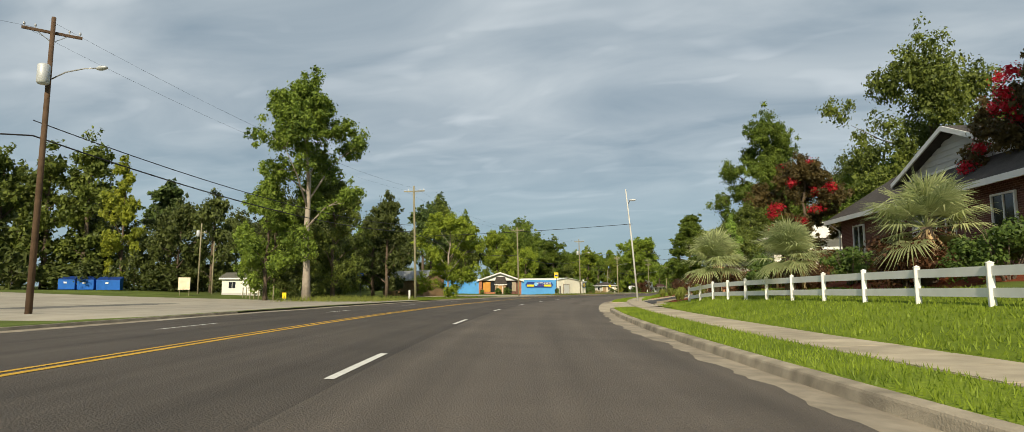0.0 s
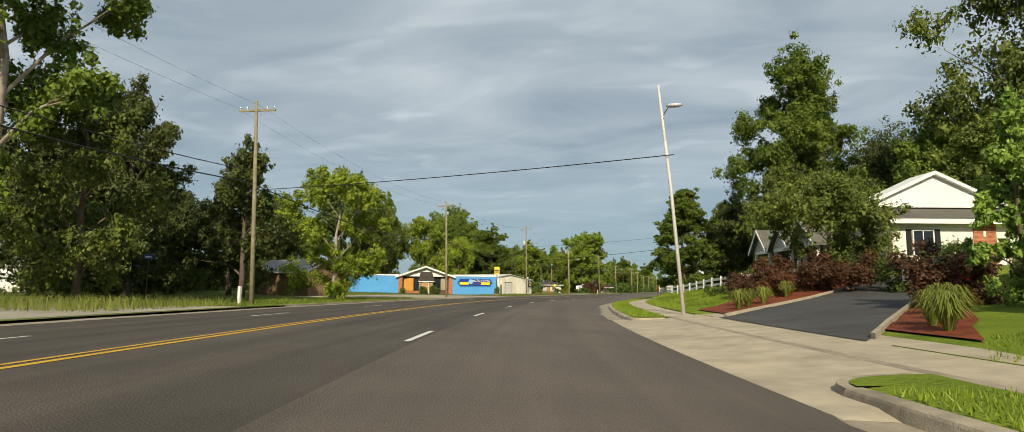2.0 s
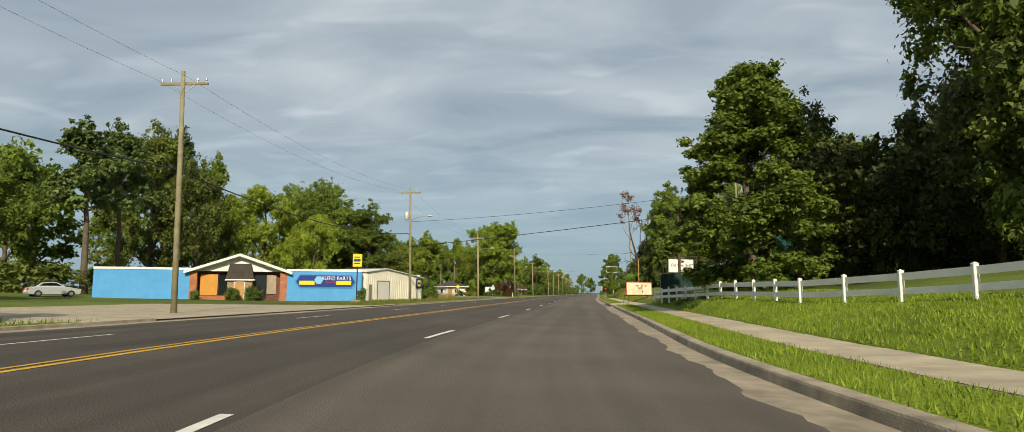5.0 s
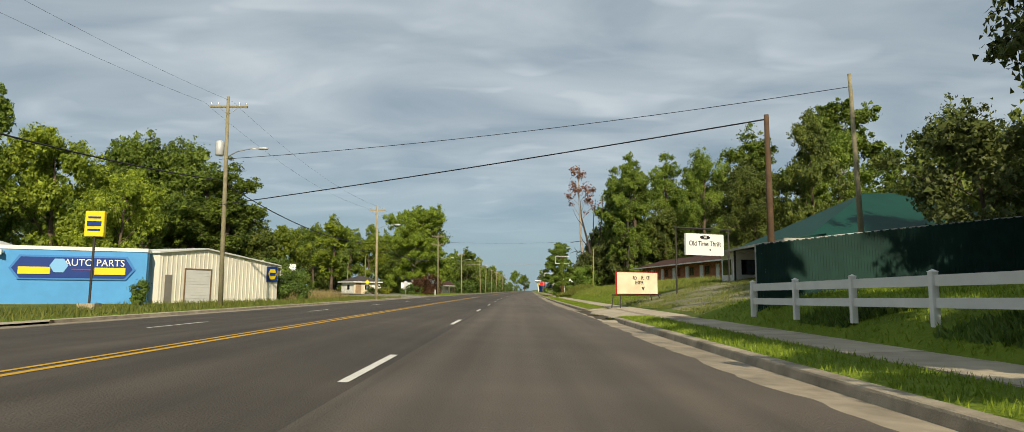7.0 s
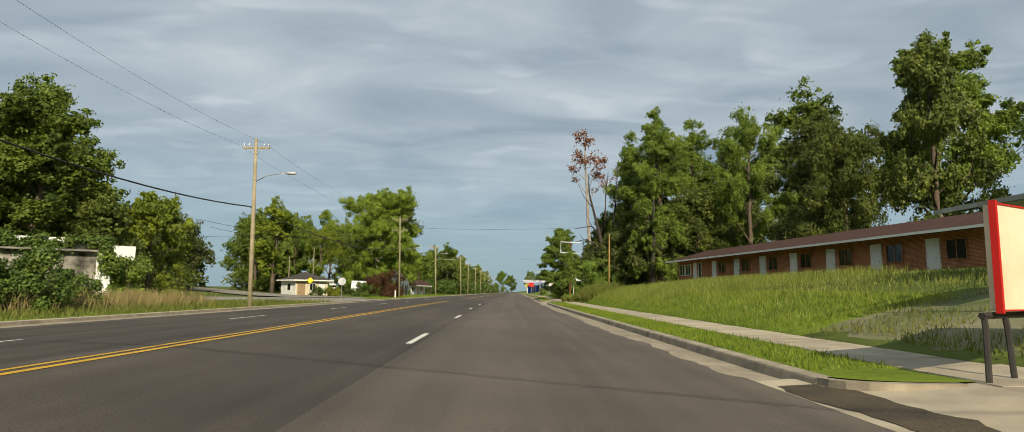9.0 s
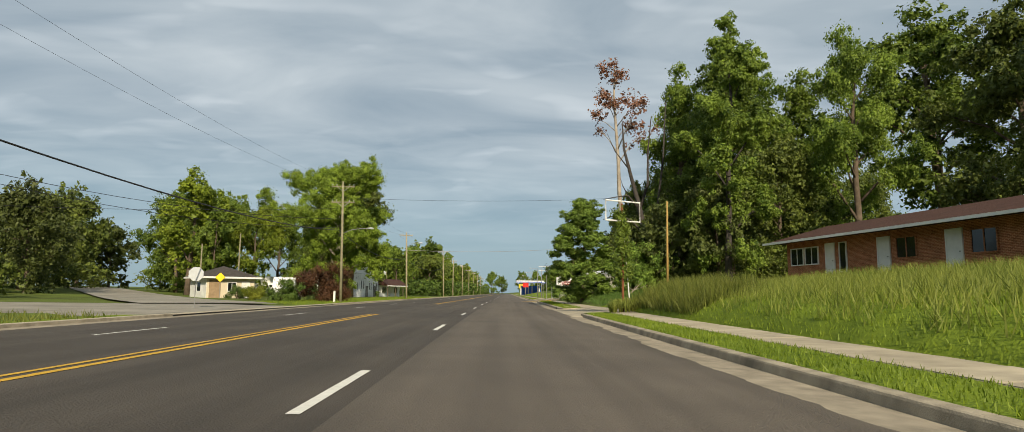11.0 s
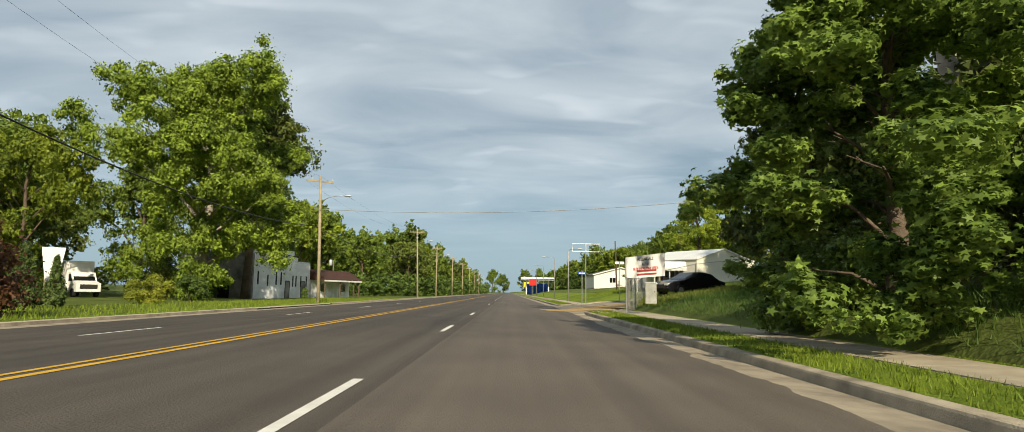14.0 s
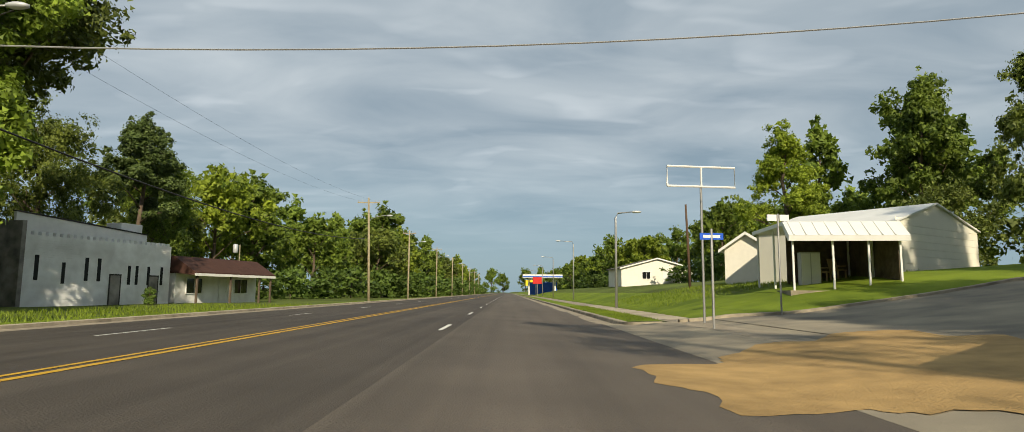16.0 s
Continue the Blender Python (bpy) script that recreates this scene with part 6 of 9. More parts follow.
def castle_shop():
    ob = thing("stucco_shop", frame_m((-56.4, 296.0), (-53.4, 307.6), -0.1), "dirty white block shop with a toothed parapet", "building")
    L = 12.0
    part("wall", MB().box(0, L, 0, 0.3, -0.3, 4.55).box(L - 0.3, L, 0.3, 10, -0.3, 4.4), WHITE_STUCCO, ob, "dirty white block front")
    # the end wall's darker stucco carries the oak's shade in its colour
    part("side_wall", MB().box(-0.28, 0.0, -0.02, 10, -0.3, 5.4), GREY_STUCCO, ob, "stained stucco end wall, coloured dark for the oak's shade")
    n = 24
    for i in range(n):
        x = i * L / n
        part("merlon", MB().box(x + 0.02, x + L / n * 0.55, -0.01, 0.29, 4.55, 4.78), WHITE_STUCCO, ob)
    part("upper_wall", MB().prism_y([(0.0, 4.5), (10.4, 4.5), (10.4, 5.35), (0.0, 6.0)], 0.9, 1.1), WHITE_PAINT, ob, "smooth white upper wall")
    part("upper_cap", MB().prism_y([(-0.05, 6.0), (10.45, 5.35), (10.45, 5.45), (-0.05, 6.1)], 0.85, 1.15), DARK_STEEL, ob)
    part("roof", MB().box(0, L, 0.3, 10, 4.2, 4.32), DARK_SHINGLE, ob)
    part("chimney", MB().box(8.6, 10.6, 1.6, 3.0, 4.3, 6.2), WHITE_STUCCO, ob, "white block chimney stack")
    for x in (0.7, 4.3, 5.3):
        part("window", MB().box(x, x + 0.28, -0.03, -0.003, 1.7, 3.3), BLACK, ob, "narrow dark window slot")
    for x in (2.6, 7.9, 8.6, 9.7, 11.0):
        part("window", MB().box(x, x + 0.25, -0.03, -0.003, 1.5, 2.9), BLACK, ob, "narrow dark window slot")
    for x in (6.4, 9.9):
        d = part("door", MB().box(x, x + 0.85, -0.04, -0.003, 0.0, 2.15), GREY_STUCCO, ob)
        part("door_frame", MB().box(x - 0.08, x, -0.06, 0, 0, 2.25).box(x + 0.85, x + 0.93, -0.06, 0, 0, 2.25).box(x, x + 0.85, -0.06, 0, 2.15, 2.25), DARK_STEEL, d)
    for r in range(30):
        part("siding_board", MB().prism_x([(-0.022, 0.03 + r * 0.15), (-0.002, 0.03 + r * 0.15), (-0.002, 0.172 + r * 0.15), (-0.008, 0.172 + r * 0.15)], 0.02, L - 0.02), WHITE_STUCCO, ob)
    part("dark_door", MB().box(-0.33, -0.29, 3.0, 4.6, 0.0, 2.4), BLACK, ob)
    return ob


castle_shop()
an = thing("porch_shop", frame_m((-53.2, 308.2), (-50.6, 318.5), -0.1), "low white shop with a rusty brown canopy", "building")
part("wall", MB().box(0, 10.4, 0, 8, -0.3, 2.6), WHITE_STUCCO, an)
part("canopy", MB().prism_x([(-1.9, 2.35), (-1.9, 2.6), (0.2, 3.9), (8, 3.9), (8, 2.5), (0, 2.5)][::-1], -0.1, 10.6), BROWN_ROOF, an, "rusty brown mansard canopy")
part("canopy_trim", MB().box(-0.12, 10.62, -1.95, -1.9, 2.28, 2.5), WHITE_PAINT, an)
for x in (0.3, 4.4, 8.4, 10.1):
    part("post", MB().box(x, x + 0.14, -1.8, -1.66, -0.1, 2.4), BARK, an)
window(an, 1.2, 3.0, 0.9, 2.1)
door(an, 5.2, 6.1, 2.1)
window(an, 7.2, 9.0, 0.9, 2.1)


# ---- the apartment grounds on the right ----
def apartment_office():
    a, b = (-1.0, 73.0), (11.5, 76.2)
    z = gz(3, 74) + 0.1
    ob = thing("apartment_house", frame_m(a, b, z), "white brick apartment house with a shingled roof and pediment", "house")
    L, D, e = 12.9, 9.0, 2.65
    part("wall", MB().box(0, L, 0, D, -0.6, e), WHITE_WALL, ob)
    part("brick_panel", MB().box(4.6, 5.9, -0.05, -0.004, 0, e), BRICK, ob, "red brick panel by the door")
    mb = MB()
    mb.poly([(-0.5, -0.6, e), (L + 0.5, -0.6, e), (L + 0.5, D / 2, e + 1.35), (-0.5, D / 2, e + 1.35)])
    mb.poly([(L + 0.5, D + 0.6, e), (-0.5, D + 0.6, e), (-0.5, D / 2, e + 1.35), (L + 0.5, D / 2, e + 1.35)])
    mb.poly([(-0.5, D + 0.6, e), (-0.5, -0.6, e), (-0.5, D / 2, e + 1.35)])
    mb.poly([(L + 0.5, -0.6, e), (L + 0.5, D + 0.6, e), (L + 0.5, D / 2, e + 1.35)])
    mb.poly([(-0.5, D + 0.6, e - 0.01), (L + 0.5, D + 0.6, e - 0.01), (L + 0.5, -0.6, e - 0.01), (-0.5, -0.6, e - 0.01)])
    part("roof", mb, SHINGLE, ob, "grey shingle roof")
    part("pediment", MB().prism_y([(0.4, e + 1.3), (9.4, e + 1.3), (4.9, e + 3.4)], D / 2 - 0.6, D / 2 + 2), WHITE_PAINT, ob, "white boarded pediment")
    for s in (1, -1):
        q = [(4.9, e + 3.65), (4.9 + s * 5.0, e + 1.25), (4.9 + s * 5.0, e + 1.05), (4.9, e + 3.42)]
        part("pediment_trim", MB().prism_y(q if s < 0 else q[::-1], D / 2 - 0.95, D / 2 + 2), WHITE_PAINT, ob)
    part("fascia", MB().box(-0.5, L + 0.5, -0.66, -0.6, e - 0.22, e + 0.05), WHITE_PAINT, ob)
    for x0, x1 in ((1.2, 2.3), (7.6, 8.7)):
        window(ob, x0, x1, 0.7, 2.05)
        for s in (x0 - 0.42, x1 + 0.12):
            part("shutter", MB().box(s, s + 0.3, -0.06, -0.004, 0.62, 2.15), BLACK, ob, "black shutter")
    door(ob, 10.0, 10.9, 2.05)
    part("number_bar", MB().box(5.15, 5.3, -0.08, -0.052, 1.75, 2.05), WHITE_PAINT, ob)
    return ob


apartment_office()


def cottages():
    a, b = (-4.0, 78.6), (-7.6, 93.5)
    z = 1.95
    ang = math.atan2(b[1] - a[1], b[0] - a[0])
    # x runs up the road; the porches face the road, which is +y here
    m = Matrix.Translation((a[0] + 2.0, a[1], z)) @ Matrix.Rotation(ang, 4, "Z")
    ob = thing("apartment_row", m, "row of brick apartments with grey gabled porches", "house")
    L = 14.0
    part("wall", MB().box(-1, L, -7, 0.0, -0.6, 2.5), BRICK_DARK, ob)
    mb = MB()
    mb.prism_x([(-7.4, 2.45), (0.5, 2.45), (-3.4, 4.3)], -1.3, L + 0.3)
    part("roof", mb, SHINGLE, ob, "long grey shingle roof")
    for i, x in enumerate((0.4, 5.0, 9.6)):
        w = 3.6
        g = part("porch_gable", MB().prism_y([(x, 2.5), (x + w, 2.5), (x + w / 2, 4.0)], 2.0, 2.15), SIDING, ob, "grey clapboard porch gable")
        for k in range(5):
            zz = 2.55 + k * 0.27
            half = (w / 2) * (1 - (zz - 2.5) / 1.5)
            part("clapboard", MB().box(x + w / 2 - half + 0.1, x + w / 2 + half - 0.1, 2.151, 2.175, zz, zz + 0.24), SIDING, g)
        for s in (1, -1):
            xm, xe = x + w / 2, x + w / 2 + s * (w / 2 + 0.35)
            q = [(xm, 4.3), (xe, 2.45), (xe, 2.25), (xm, 4.1)]
            part("porch_roof", MB().prism_y(q if s < 0 else q[::-1], -2.0, 2.55), SHINGLE, ob)
            q = [(xm, 4.28), (xe, 2.43), (xe, 2.2), (xm, 4.05)]
            part("barge_board", MB().prism_y(q if s < 0 else q[::-1], 2.552, 2.61), WHITE_PAINT, ob)
        part("beam", MB().box(x, x + w, 1.95, 2.15, 2.25, 2.5), WHITE_PAINT, ob)
        for px in (x + 0.05, x + w - 0.25):
            part("post", MB().box(px, px + 0.2, 1.92, 2.12, -0.6, 2.25), WHITE_PAINT, ob)
        window(ob, x + 0.5, x + 1.5, 0.7, 2.0, 0.0)
        part("door", MB().box(x + 2.2, x + 3.1, 0.004, 0.06, 0, 2.05), WHITE_PAINT, ob)
        part("pane", MB().box(x + 0.5, x + 1.5, 0.004, 0.05, 0.7, 2.0), DARK_GLASS, ob)
    return ob


cottages()
for k in range(15):
    rk = random.Random(700 + k)
    plant("shrub_dark" if k < 11 else "shrub", -5.7 - 0.235 * k + rk.uniform(-.2, .2), 76.8 + 0.97 * k, rk.uniform(1.0, 1.35), rk.uniform(1.5, 1.9), name="hedge_shrub", label="clipped low green shrub in a row before the porches", group="hedge before the apartments")


def corner_house():
    z = gz(5.5, 36) - 0.05
    ob = thing("corner_house", frame_m((2.3, 40.0), (5.5, 29.3), z), "brick house with grey boarded gable and dark shingled roof", "house")
    L, D, e, r = 16.0, 11.0, 2.95, 3.5
    part("wall", MB().prism_x([(0, -0.6), (D, -0.6), (D, e), (D / 2, e + r - 0.15), (0, e)], 0, L), BRICK_DARK, ob)
    k = r / (D / 2)
    for y0, y1 in ((-0.6, D / 2), (D + 0.6, D / 2)):
        q = [(y0, e - 0.6 * k), (y1, e + r), (y1, e + r + 0.16), (y0, e - 0.6 * k + 0.16)]
        part("roof", MB().prism_x(q if y0 < y1 else q[::-1], -0.5, L + 0.5), DARK_SHINGLE, ob, "dark shingled roof slope")
    part("gutter_board", MB().box(-0.5, L + 0.5, -0.68, -0.6, e - 0.6 * k - 0.06, e - 0.6 * k + 0.16), WHITE_PAINT, ob)
    part("downpipe", MB().tube([(-0.1, -0.6, e - 0.4), (-0.06, -0.08, e - 0.8), (-0.06, -0.08, -0.3)], 0.05, 6), WHITE_PAINT, ob)
    xm, w, y0, zb, zt = 7.9, 4.0, 1.6, 4.2, 5.55
    g = part("gable", MB().prism_y([(xm - w, zb - 0.6), (xm + w, zb - 0.6), (xm + w, zb), (xm, zt), (xm - w, zb)], y0, y0 + 0.2), SIDING, ob, "grey boarded cross gable")
    for i in range(5):
        zz = zb + 0.02 + i * 0.24
        half = w * (1 - (zz - zb) / (zt - zb))
        part("clapboard", MB().box(xm - half + 0.12, xm + half - 0.12, y0 - 0.03, y0 - 0.002, zz, zz + 0.21), SIDING, g)
    part("gable_trim", MB().box(xm - w, xm + w, y0 - 0.06, y0 - 0.031, zb - 0.2, zb), WHITE_PAINT, g)
    for sx in (1, -1):
        q = [(xm, zt + 0.32), (xm + sx * (w + 0.45), zb - 0.1), (xm + sx * (w + 0.45), zb - 0.3), (xm, zt + 0.1)]
        part("gable_roof", MB().prism_y(q if sx < 0 else q[::-1], y0 - 0.5, D / 2 + 0.6), DARK_SHINGLE, ob)
        part("barge_board", MB().prism_y(q if sx < 0 else q[::-1], y0 - 0.57, y0 - 0.502), WHITE_PAINT, ob)
    for x in (1.6, 5.4, 9.2, 12.6):
        window(ob, x, x + 1.1, 0.8, 2.2)
    door(ob, 7.4, 8.4, 2.1)
    return ob


corner_house()

# ---- the thrift shop, motel and their signs ----
th = hip_block("thrift_shop", (-6.5, 161.0), (-6.3, 148.0), 15.0, 1.55, 2.85, 3.8, BRICK_DARK, GREEN_ROOF, "brick thrift shop under a dark green hipped metal roof", 0.9, "shop")
wp = part("white_porch", MB().box(1.9, 5.0, -2.5, -0.004, -0.6, 2.35), WHITE_PAINT, th, "white boarded porch")
for zb in range(8):
    part("board", MB().box(5.001, 5.02, -2.48, -0.02, -0.3 + zb * 0.33, 0.0 + zb * 0.33), WHITE_PAINT, wp)
part("porch_window", MB().box(5.021, 5.06, -2.0, -0.8, 0.75, 1.85), DARK_GLASS, wp)
part("window_frame", MB().box(2.3, 4.6, -2.55, -2.501, 0.6, 2.05), WHITE_PAINT, wp)
part("front_window", MB().box(2.45, 4.45, -2.57, -2.551, 0.75, 1.9), DARK_GLASS, wp)
part("porch_roof", MB().box(1.0, 5.7, -3.1, -0.9, 2.36, 2.55), WHITE_ROOF, th)
# a deep open porch runs under the eave on the road side and the near end
part("porch_canopy", MB().prism_x([(-0.9, 2.83), (-0.9, 2.7), (-3.3, 2.36), (-3.3, 2.52)], -0.9, 16.2), GREEN_ROOF, th, "green metal porch roof")
part("porch_fascia", MB().box(-0.93, 16.23, -3.34, -3.3, 2.36, 2.52), AGED_TRIM, th)
part("end_canopy", MB().prism_y([(13.92, 2.83), (13.92, 2.7), (16.2, 2.4), (16.2, 2.55)][::-1], -0.89, 15.9), GREEN_ROOF, th)
part("end_fascia", MB().box(16.201, 16.24, -3.3, 15.9, 2.4, 2.55), AGED_TRIM, th)
for x in (7.0, 11.5, 16.0):
    part("porch_post", MB().box(x, x + 0.12, -3.2, -3.08, -0.9, 2.38), DARK_STEEL, th)
part("porch_slab", MB().box(5.3, 16.2, -3.3, -0.004, -0.9, -0.12), GUTTER, th)
part("rubble_wall", MB().box(6.0, 7.6, -4.0, -3.6, -0.9, 0.12), BRICK_DARK, th, "stub of tumbled brickwork")
window(th, 2.0, 4.2, 0.7, 2.0, 0.0, DARK_STEEL)
door(th, 5.2, 6.2, 2.1, 0.0, BLACK, DARK_STEEL)
window(th, 7.5, 9.8, 0.7, 2.0, 0.0, DARK_STEEL)
part("notice", MB().box(5.0, 5.6, -0.06, -0.004, 1.5, 1.9), SIGN_WHITE, th)

scr = thing("screen_fence", Matrix.Translation((-16.9, 128.0, gz(-16.9, 128) + 0.15)) @ Matrix.Rotation(radians(1), 4, "Z"), "chain-link fence hung with dark green screen fabric", "fence")
for i in range(8):
    part("post", MB().tube([(i * 2.6, 0.02, -0.4), (i * 2.6, 0.02, 2.24 + i * 0.22)], 0.03, 6), STEEL if i == 0 else DARK_STEEL, scr)
for i in range(7):
    sc = MB()
    for k in range(29):
        x = i * 2.6 + k * 0.09
        zb, zt = x * 0.082, 2.2 + x * 0.125 - 0.0016 * x * x
        sc.box(x + 0.002, x + 0.087, -0.025, -0.012, zb, zt + 0.02 * ((k * 7) % 3))
    part("slat_panel", sc, GREEN_MESH, scr, "panel of thin green slats woven through the mesh")
    part("top_rail", MB().tube([(i * 2.6, 0, 2.22 + i * 2.6 * 0.125 - 0.0016 * (i * 2.6) ** 2), (i * 2.6 + 2.6, 0, 2.22 + (i * 2.6 + 2.6) * 0.125 - 0.0016 * (i * 2.6 + 2.6) ** 2)], 0.025, 6), STEEL, scr)

mo = thing("motel", frame_m((-5.3, 217.6), (1.2, 172.5), 2.3), "long low red brick motel with white doors and a rusty roof", "motel")
ML = 45.4
part("wall", MB().box(0, ML, 0, 8, -1.2, 2.55), BRICK, mo)
part("roof", MB().prism_x([(-1.3, 2.5), (9.0, 2.5), (4, 4.0)], -1.0, ML + 0.8), BROWN_ROOF, mo, "rusty brown metal roof")
part("fascia", MB().box(-1.0, ML + 0.8, -1.36, -1.3, 2.38, 2.54), WHITE_PAINT, mo)
part("slab", MB().box(-0.5, ML, -1.2, 0, -1.2, -0.05), GUTTER, mo)
window(mo, 0.6, 2.0, 0.9, 2.0, 0.0, WHITE_PAINT, 1)
window(mo, 2.3, 3.7, 0.9, 2.0, 0.0, WHITE_PAINT, 1)
door(mo, 4.6, 5.4, 2.1)
window(mo, 6.0, 6.6, 0.3, 2.1, 0.0, WHITE_PAINT, 0)
for i in range(7):
    x = 9.5 + i * 5.0
    door(mo, x, x + 0.9, 2.1)
    window(mo, x + 1.5, x + 2.9, 0.9, 2.0, 0.0, BRICK, 1)

tsn = thing("thrift_sign", frame_m((-14.09, 149.39), (-11.44, 150.66), 1.27), "white lettered sign board hung in a steel frame", "sign")
for x in (-0.6, 3.7):
    part("post", MB().tube([(x, 0.1, -0.4), (x, 0.1, 3.85)], 0.05, 8), DARK_STEEL, tsn)
part("top_bar", MB().tube([(-0.8, 0.1, 3.85), (3.9, 0.1, 3.85)], 0.05, 8), DARK_STEEL, tsn)
tp = part("panel", MB().box(0.05, 3.15, -0.08, 0.08, 2.1, 3.5), SIGN_WHITE, tsn, "white sign face")
words("Old Time Thrift", 0.46, BLACK, tp, flat_on(1.6, 2.85, -0.09), 0.88)
em = part("emblem", MB().prism_y([(1.6 + 0.42 * math.cos(k * math.pi / 6), 3.27 + 0.13 * math.sin(k * math.pi / 6)) for k in range(12)], -0.10, -0.081), BLACK, tp)
words("301", 0.2, SIGN_WHITE, em, flat_on(1.6, 3.27, -0.11))
part("dot", MB().box(1.95, 2.05, -0.09, -0.081, 2.42, 2.52), BLACK, tp)
mq = thing("marquee_sign", frame_m((-18.84, 146.95), (-16.24, 148.56), gz(-17.5, 147) + 0.22), "yellowed letter board with red ends on a low steel frame", "sign")
part("cabinet", MB().box(-0.02, 3.2, -0.16, -0.02, 0.55, 1.85), OLD_PANEL, mq)
part("end_cap", MB().box(-0.07, -0.021, -0.18, -0.10, 0.5, 1.9), SIGN_RED, mq, "red painted end")
part("rail", MB().tube([(-0.25, -0.02, 0.47), (3.6, -0.02, 0.5)], 0.045, 6), DARK_STEEL, mq, "rusty steel rail under the board")
for x, k in ((-0.2, -0.22), (0.35, -0.10), (2.75, 0.12), (3.4, 0.25)):
    part("leg", MB().tube([(x, -0.02, 0.48), (x + k * 0.2, -0.05, 0.3), (x + k, -0.12, -0.4)], 0.035, 6), DARK_STEEL, mq)
part("border", MB().box(-0.02, 3.22, -0.175, -0.161, 1.85, 1.87).box(-0.02, 3.22, -0.175, -0.161, 0.53, 0.55).box(3.2, 3.22, -0.175, -0.02, 0.55, 1.85), SIGN_RED, mq, "thin red border")
for word, x, z in (("RO", 1.36, 1.5), ("PL", 1.98, 1.5), ("CE", 2.42, 1.53), ("ENTER", 1.72, 1.22)):
    words(word, 0.30, BLACK, mq, flat_on(x, z, -0.175), 0.72)
part("arrow", MB().prism_y([(1.9, 0.98), (2.02, 0.76), (2.14, 0.98), (2.08, 0.98), (2.02, 0.88), (1.96, 0.98)], -0.19, -0.161), BLACK, mq, "loose black letter set as an arrow")

fs = thing("empty_sign_frame", frame_m((-20.35, 206.0), (-18.35, 207.05), gz(-19.2, 206.6)), "empty white steel sign frame on a vine-grown rusty post", "sign frame")
zb = 5.12 - gz(-19.2, 206.6)
part("frame", MB().tube([(0, 0, zb), (2.4, 0, zb), (2.4, 0, zb + 1.12), (0, 0, zb + 1.12), (0, 0, zb)], 0.045, 6), WHITE_PAINT, fs)
part("post", MB().tube([(1.2, 0.1, -0.4), (1.2, 0.1, zb + 1.0)], 0.07, 8), mat("rusty_steel", (0.26, 0.10, 0.045), 0.8, 0.2, vary=0.4), fs)
part("stay", MB().tube([(1.75, 0.1, -0.4), (1.3, 0.1, zb * 0.9)], 0.035, 6), WHITE_PAINT, fs)
part("vine", leaf_mesh("vine", [(1.2 + random.Random(k).uniform(-.35, .35), 0.1, 2.1 + k * 0.24, 0.42) for k in range(15)], 2600, 0.085, LEAF_MID, 41, flat=1.1), None, fs, "leafy vine climbing the post")

# ---- the used-car corner and carport ----
asn = thing("car_lot_sign", frame_m((-19.15, 260.1), (-16.3, 261.9), gz(-17.7, 261)), "weathered white lettered sign board on wooden posts", "sign")
zz = 1.95 - gz(-17.7, 261)
for x in (0.35, 3.0):
    part("post", MB().box(x - 0.06, x + 0.06, 0.06, 0.18, -0.4, zz + 1.2), POLE_WOOD, asn)
ap = part("panel", MB().prism_y([(0.0, zz), (3.37, zz + 0.25), (3.37, zz + 1.75), (0.0, zz + 1.3)], -0.04, 0.04), SIGN_WHITE, asn, "weathered white sign face")
words("ALLENDALE", 0.26, BLACK, ap, flat_on(1.65, zz + 1.27, -0.05) @ Matrix.Rotation(radians(6), 4, "Z"))
words("AUTO", 0.22, BLACK, ap, flat_on(1.65, zz + 0.95, -0.05) @ Matrix.Rotation(radians(5), 4, "Z"))
words("BUY HERE PAY HERE", 0.25, SIGN_RED, ap, flat_on(1.68, zz + 0.68, -0.05) @ Matrix.Rotation(radians(5), 4, "Z"), 0.95)
for q in (0.42, 0.2):
    part("writing_bar", MB().prism_y([(0.9, zz + q), (2.6, zz + q + 0.13), (2.6, zz + q + 0.25), (0.9, zz + q + 0.12)], -0.052, -0.041), mat("faded_red", (0.35, 0.06, 0.05), 0.6), ap)

CABINET_GREY = mat("cabinet_grey", (0.42, 0.43, 0.40), 0.6, vary=0.3, scale=4.0, dark=(0.25, 0.25, 0.21))
ub = thing("utility_cabinet", Matrix.Translation((-19.15, 252.9, 0.6)) @ Matrix.Rotation(radians(-12), 4, "Z"), "pale grey utility cabinet beside the pavement", "utility box")
part("body", MB().box(-0.28, 0.28, -0.2, 0.2, -0.05, 0.98, 0.02), CABINET_GREY, ub)
part("lid", MB().box(-0.30, 0.30, -0.22, 0.22, 0.98, 1.03, 0.02), GREY_CAN, ub)
part("hatch", MB().box(-0.25, 0.25, -0.212, -0.201, 0.06, 0.93), CABINET_GREY, ub)
part("hatch_lock", MB().box(0.17, 0.21, -0.225, -0.213, 0.5, 0.58), DARK_STEEL, ub)

